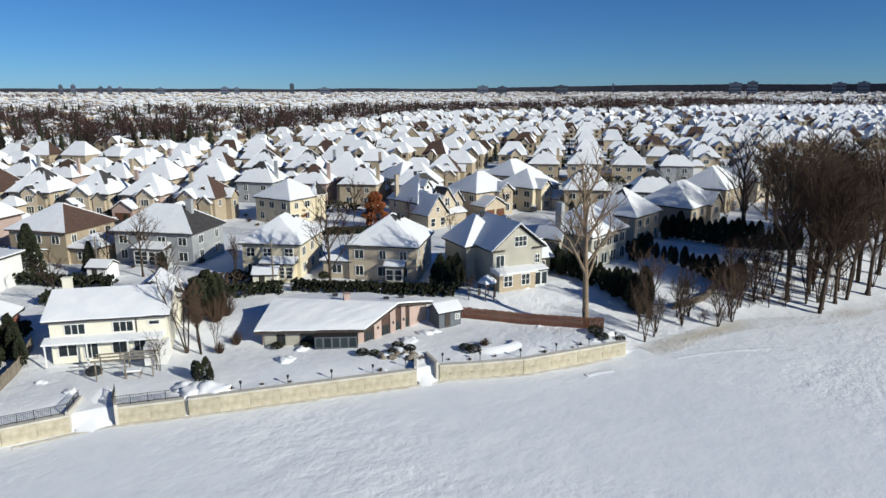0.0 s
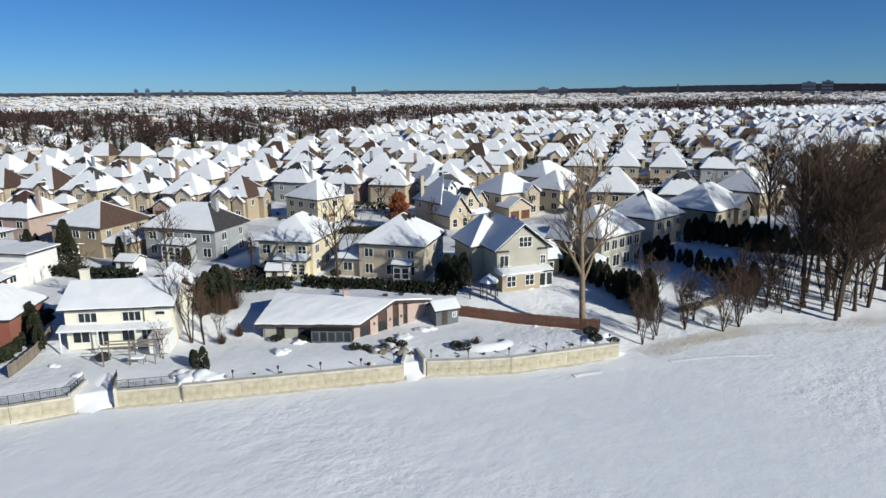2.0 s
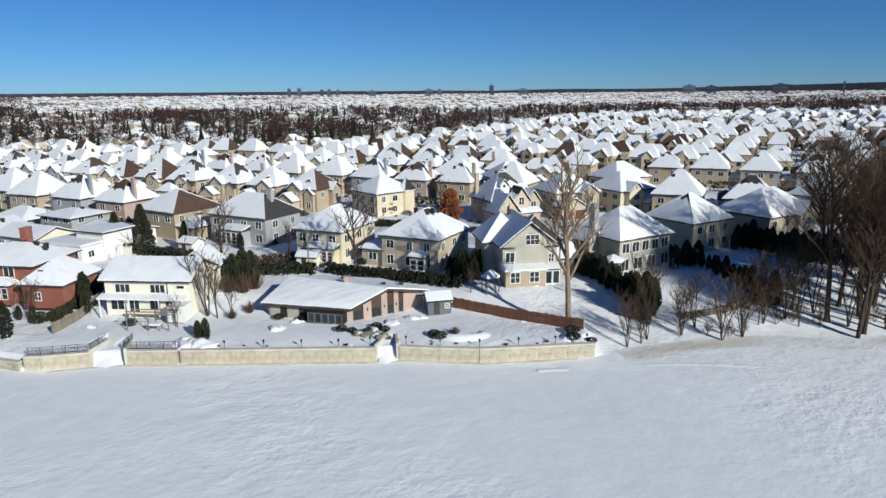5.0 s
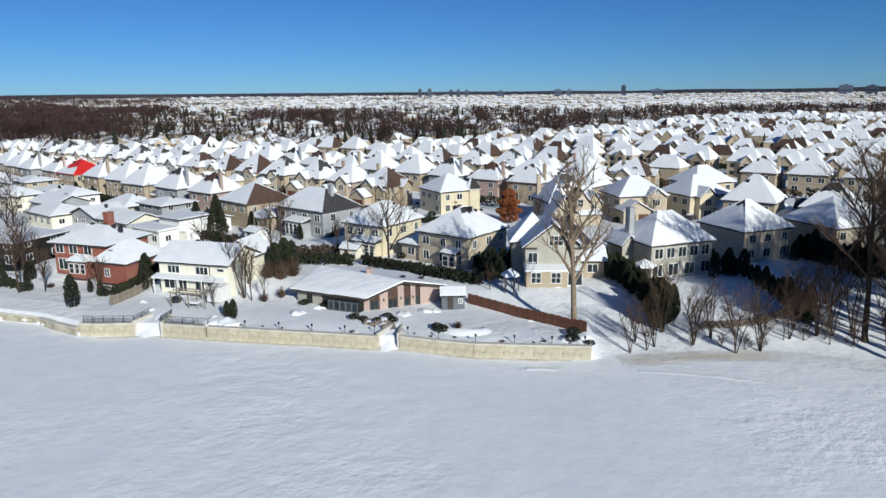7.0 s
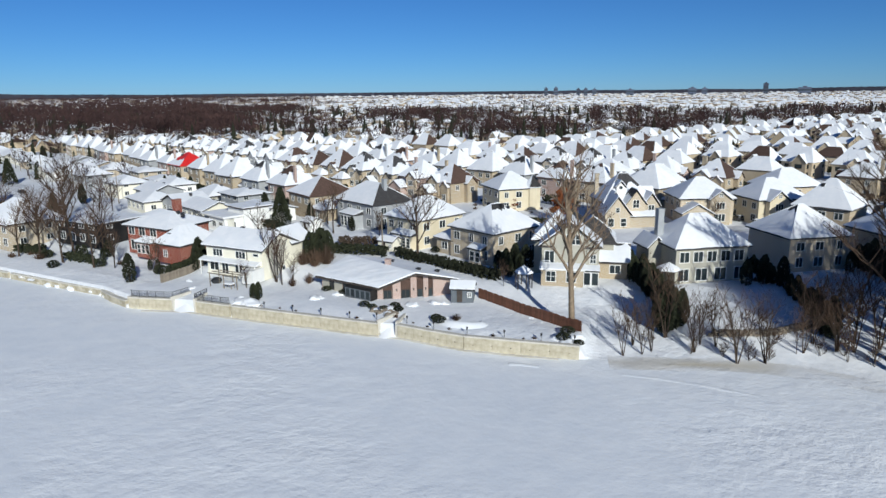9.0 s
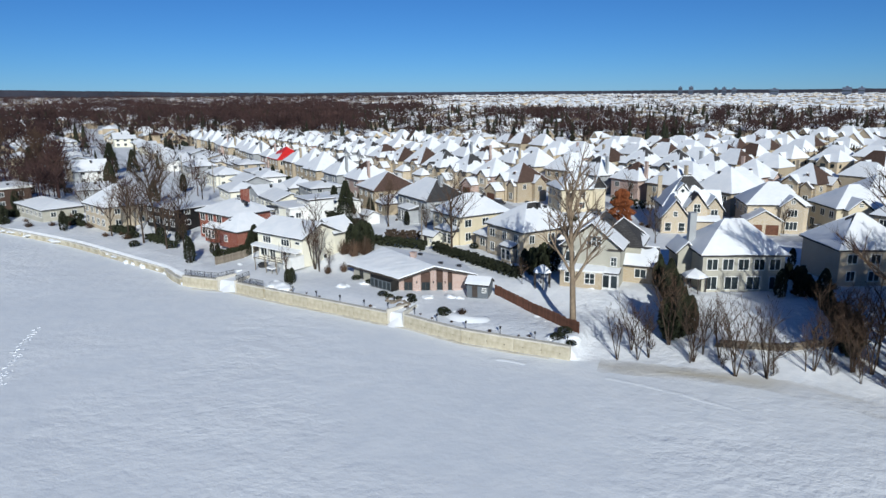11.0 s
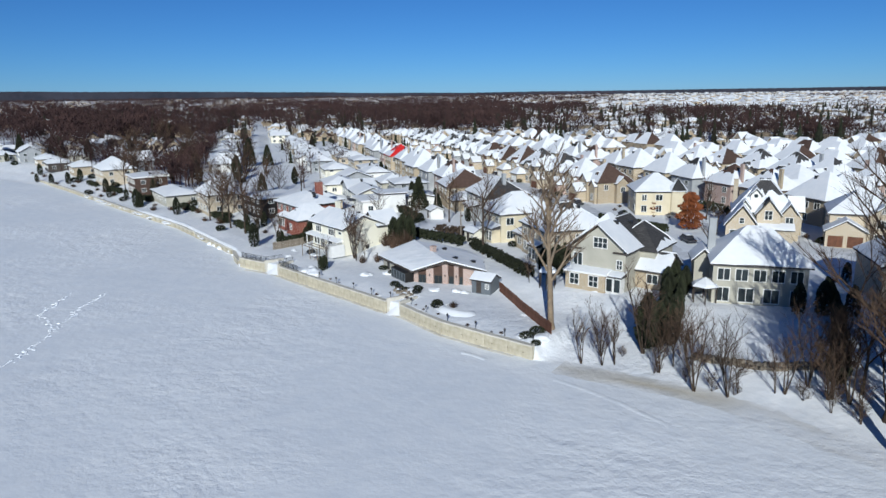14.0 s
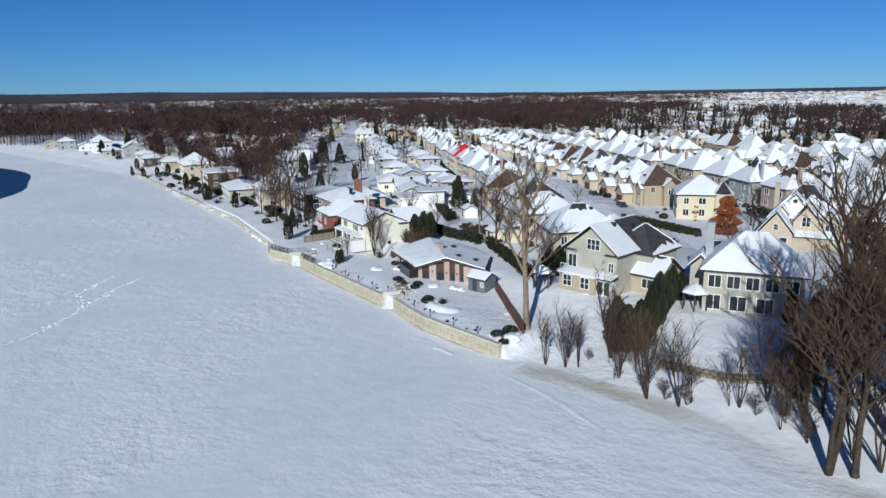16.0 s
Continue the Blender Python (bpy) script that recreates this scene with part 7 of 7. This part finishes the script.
# long terraced rows in the middle of the suburb, and a broad flat hall behind it
for x, y in ((44, 366), (68, 360), (93, 352), (118, 345), (143, 338), (70, 396), (122, 380)):
    far_house(x, y, radians(-15), 21, 11, 5.8, 2.6, True)
    for k in (-7, 0, 7):
        take_spot(x + k, y - 0.27 * k)
far_house(372, 925, radians(-25), 70, 34, 7.0, 0.6)
# the rows of houses go on behind the nearer ones
for x, y, r, q in rows_of_lots(0, 42, 15.0, 80):
    d, az = polar(x, y)
    k = smooth(330, 520, d)
    x, y = x + k * (14 * noise.noise((x * 0.006, y * 0.006, 11)) + far.uniform(-2, 2)), y + k * (22 * noise.noise((x * 0.005, y * 0.005, 12)) + far.uniform(-3, 3))
    if (y < 130 and x > -112) or (x > -60 and y < 172 - 0.42 * x) or d > edge(az) or az > 53 or (x > 60 and y < 200 + 0.18 * x) or westward(x, y) > -8:
        continue
    if not free_spot(x, y, 12.5) or noise.noise((x * 0.011, y * 0.011, 2)) > 0.5 or near_street(x, y) < 9:
        continue
    take_spot(x, y)
    if d < 900 and far.random() < 0.75:
        far_rows.append((x, y, 1 if r % 2 else -1))
    far_house(x, y, radians((-28 + (180 if r % 2 == 0 and d < 420 else 0)) + (far.choice((0, 0, 90, 45)) if d > 420 else 0)) + far.uniform(-0.1, 0.1), far.uniform(9.0, 10.8), far.uniform(8.8, 10.2), far.choice((3.4, 5.2, 5.5, 5.7, 5.7)), far.uniform(3.2, 5.2), d < 800)
# low bungalows in the belt, dense roofs on the plain, few in the western woods
cnt = 0
for _ in range(90000):
    rr = 300 * (12.5 ** far.random())
    az = radians(far.uniform(-82, 53))
    x, y = rr * math.sin(az) + 36, rr * math.cos(az) - 15
    d, az = polar(x, y)
    wv = westward(x, y)
    west = wv > 0 or (d > 400 and wooded(x, y, az))
    if y < reach(x) or y < shore(x) + 60 or (not west and d < edge(az)):
        continue
    if far.random() > ((0.9 if rr < 450 or clearing(x, y) else 0.12) if west else 0.5 if d < outer(az) else 1.0):
        continue
    if near_street(x, y) < 9 or not free_spot(x, y, 17 if d < outer(az) or west else 13):
        continue
    cnt += 1
    if cnt > 7000:
        break
    take_spot(x, y)
    far_house(x, y, radians(-30 + far.choice((0, 90))), far.uniform(10, 15) * (1 + (rr > 1200) * 0.3), far.uniform(8, 10), far.choice((2.9, 3.1, 3.1, 5.2)), far.uniform(1.8, 3.0), rr < 480)
thing("distant_houses", Matrix(), "rows of far pale brick houses", "houses", kind="stuff", data=fw.mesh("distant_houses", M_FARWALL))
thing("distant_roofs", Matrix(), "snow-covered roofs of far houses", "roofs", kind="stuff", data=fs_.mesh("distant_roofs", M_SNOW))
thing("distant_bare_roofs", Matrix(), "bare dark shingle slopes of far houses", "roofs", kind="stuff", data=fr_.mesh("distant_bare_roofs", M_BROWNROOF))
thing("distant_windows", Matrix(), "dark windows of far houses", "windows", kind="stuff", data=fg.mesh("distant_windows", M_GLASS))


def tree_size(rr):
    return 120 if rr < 450 else 72 if rr < 900 else 20


# woods of the western quarter
cnt, near_n, mid_n = 0, 0, 0
while cnt < 10500:
    rr = 150 * (25.0 ** far.random())
    az = radians(far.uniform(-88, -20))
    x, y = rr * math.sin(az) + 36, rr * math.cos(az) - 15
    d, az = polar(x, y)
    wv = westward(x, y)
    if x > -95 or not (wv > 0 or (d > 400 and wooded(x, y, az))) or y < shore(x) + (34 if -420 < x < -250 else 15 if x < -100 else 12) or (near_street(x, y) < 7 and x > -420) or not free_spot(x, y, 6.0):
        continue
    if far.random() > (0.32 if rr < 420 else 0.6 if rr < 800 else 0.95) * (0.7 + 1.2 * noise.noise((x * 0.012, y * 0.012, 4))) * (0.3 if rr > 420 and clearing(x, y) else 1.0):
        continue
    if rr < 430 and -24 < 36 - wv < 36 and far.random() < 0.85:
        continue
    near_n, mid_n = near_n + (rr < 430), mid_n + (430 <= rr < 800)
    if (rr < 430 and near_n > 170) or (430 <= rr < 800 and mid_n > 1350):
        continue
    far_tree(x, y, far.uniform(10, 17) * (0.8 if rr < 350 else 1.0), tree_size(rr), 1.0 if rr < 430 else 1.35 if rr < 800 else 2.2)
    cnt += 1
# the belt behind the suburb
cnt = 0
while cnt < 3300:
    rr, az = math.sqrt(far.uniform(330 ** 2, 1650 ** 2)), far.uniform(-46, 53)
    x, y = rr * math.sin(radians(az)) + 36, rr * math.cos(radians(az)) - 15
    if not edge(az) + 8 < rr < outer(az) or westward(x, y) > 0 or not free_spot(x, y, 7.5):
        continue
    clump = noise.noise((x * 0.009, y * 0.012, 5))
    near_edge = 0.22 * (1 - smooth(0, 260, rr - edge(az))) if az < 8 else 0.2
    if far.random() > 0.08 + near_edge + max(0.0, 1.5 * clump):
        continue
    far_tree(x, y, far.uniform(7, 16), tree_size(rr), 1.5)
    cnt += 1
# scattered groups on the plain
cnt = 0
while cnt < 2600:
    rr, az = far.uniform(1050, 3700), far.uniform(-33, 53)
    x, y = rr * math.sin(radians(az)) + 36, rr * math.cos(radians(az)) - 15
    if rr < outer(az):
        continue
    if noise.noise((x * 0.003, y * 0.0045, 9)) < (0.22 if az < 24 else 0.05) + far.uniform(-0.1, 0.25):
        continue
    far_tree(x, y, far.uniform(8, 13), 10, 1.8)
    cnt += 1
# small trees between the houses of the suburb
cnt = 0
while cnt < 1250:
    x, y = far.uniform(-330, 560), far.uniform(255, 800)
    d, az = polar(x, y)
    if westward(x, y) > 0 or y < reach(x) or d > edge(az) or not free_spot(x, y, 7.2):
        continue
    far_tree(x, y, far.uniform(4, 9), 36)
    cnt += 1
thing("distant_woods", Matrix(), "belts of bare brown trees between far houses", "woods", kind="stuff", data=tw.mesh("distant_woods", M_WOODS))
dg = Shape()
# dark hedges behind the far houses of the suburb
for p in far_rows:
    for j in range(6):
        x, y = p[0] - 0.879 * (j - 2.5) * 2.1 + p[2] * 0.476 * 7.2 + far.uniform(-0.7, 0.7), p[1] + 0.476 * (j - 2.5) * 2.1 + p[2] * 0.879 * 7.2 + far.uniform(-0.7, 0.7)
        z, h_, r_ = 3.0 + far_rise(x, y), far.uniform(1.8, 3.4), far.uniform(0.9, 1.5)
        dg.add([(x + k * r_ * math.cos(1.047 * i + j) * far.uniform(0.8, 1.2), y + k * r_ * math.sin(1.047 * i + j) * far.uniform(0.8, 1.2), z + c * h_) for k, c in ((1.0, 0.0), (0.85, 0.75)) for i in range(6)] + [(x, y, z + h_)], [(i, (i + 1) % 6, (i + 1) % 6 + 6, i + 6) for i in range(6)] + [(i + 6, (i + 1) % 6 + 6, 12) for i in range(6)])
for _ in range(2300):
    rr = far.uniform(240, 1150)
    az = radians(far.uniform(-75, 45))
    x, y = rr * math.sin(az) + 36, rr * math.cos(az) - 15
    d, az = polar(x, y)
    if y < reach(x) or near_street(x, y) < 8 or not free_spot(x, y, 8) or (d < edge(az) and westward(x, y) < -40 and far.random() < 0.3):
        continue
    h_ = far.uniform(7, 15) if d > edge(az) else far.uniform(4, 9)
    for j in range(4):
        z = 3 + far_rise(x, y) + h_ * (0.1 + 0.22 * j)
        n = 7
        r_ = h_ * 0.23 * (1 - 0.22 * j)
        dg.add([(x + r_ * math.cos(2 * math.pi * i / n) * far.uniform(0.7, 1.2), y + r_ * math.sin(2 * math.pi * i / n) * far.uniform(0.7, 1.2), z) for i in range(n)] + [(x, y, z + h_ * 0.34)], [(i, (i + 1) % n, n) for i in range(n)])
thing("distant_spruces", Matrix(), "dark far spruces among the roofs", "trees", kind="stuff", data=dg.mesh("distant_spruces", M_GREEN))
# low wooded rise at the horizon, its haze put into the colour
tl = Shape()
N, R_FAR = 900, 4250
prof = []
for i in range(N + 1):
    az = radians(-115 + 185 * i / N)
    deg = math.degrees(az)
    h_ = 50 + 22 * smooth(14, 40, deg) + 30 * smooth(40, 75, -deg) + 6 * noise.noise((i * 0.03, 4, 0)) + 2.5 * noise.noise((i * 0.9, 4, 1))
    prof += [(R_FAR * math.sin(az), R_FAR * math.cos(az), 10), (R_FAR * math.sin(az), R_FAR * math.cos(az), h_), (R_FAR * 1.06 * math.sin(az), R_FAR * 1.06 * math.cos(az), 10)]
tl.add(prof, [f for i in range(N) for f in ((3 * i, 3 * i + 3, 3 * i + 4, 3 * i + 1), (3 * i + 1, 3 * i + 4, 3 * i + 5, 3 * i + 2))])
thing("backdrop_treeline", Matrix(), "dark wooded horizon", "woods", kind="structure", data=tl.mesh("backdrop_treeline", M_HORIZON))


def tower(az, R, w, h_, d=18):
    x, y = R * math.sin(radians(az)), R * math.cos(radians(az))
    t = thing("apartment_tower", pose(x, y, 2 + far_rise(x, y), 0, 0, -az), "far grey high-rise on the skyline", "building", "skyline towers")
    part("wall", Shape().box(-w / 2, -d / 2, 0, w / 2, d / 2, h_).box(-w / 6, -d / 6, h_, w / 6, d / 6, h_ + 4).mesh("wall", M_TOWER), t)
    for j in range(int(h_ / 12)):
        part("window_band", Shape().box(-w / 2 + 1, -d / 2 - 0.15, 4 + j * 12, w / 2 - 1, -d / 2 + 0.1, 8 + j * 12).mesh("window_band", M_GLASS), t)


for az, w, h_ in [(5.4, 24, 72), (-11.2, 20, 60), (-10.4, 22, 62), (-8.6, 20, 52), (-8.0, 20, 54), (-7.3, 20, 50), (0.2, 40, 50), (1.1, 26, 48), (8, 60, 46), (21.0, 60, 58), (22.6, 50, 54), (27.4, 70, 60), (31.5, 10, 70), (40.6, 60, 74), (41.8, 50, 80), (47.5, 60, 70), (49, 50, 74), (52, 60, 84), (-4.5, 40, 44)]:
    tower(az, 2900, w * 0.75, h_ * 0.62)
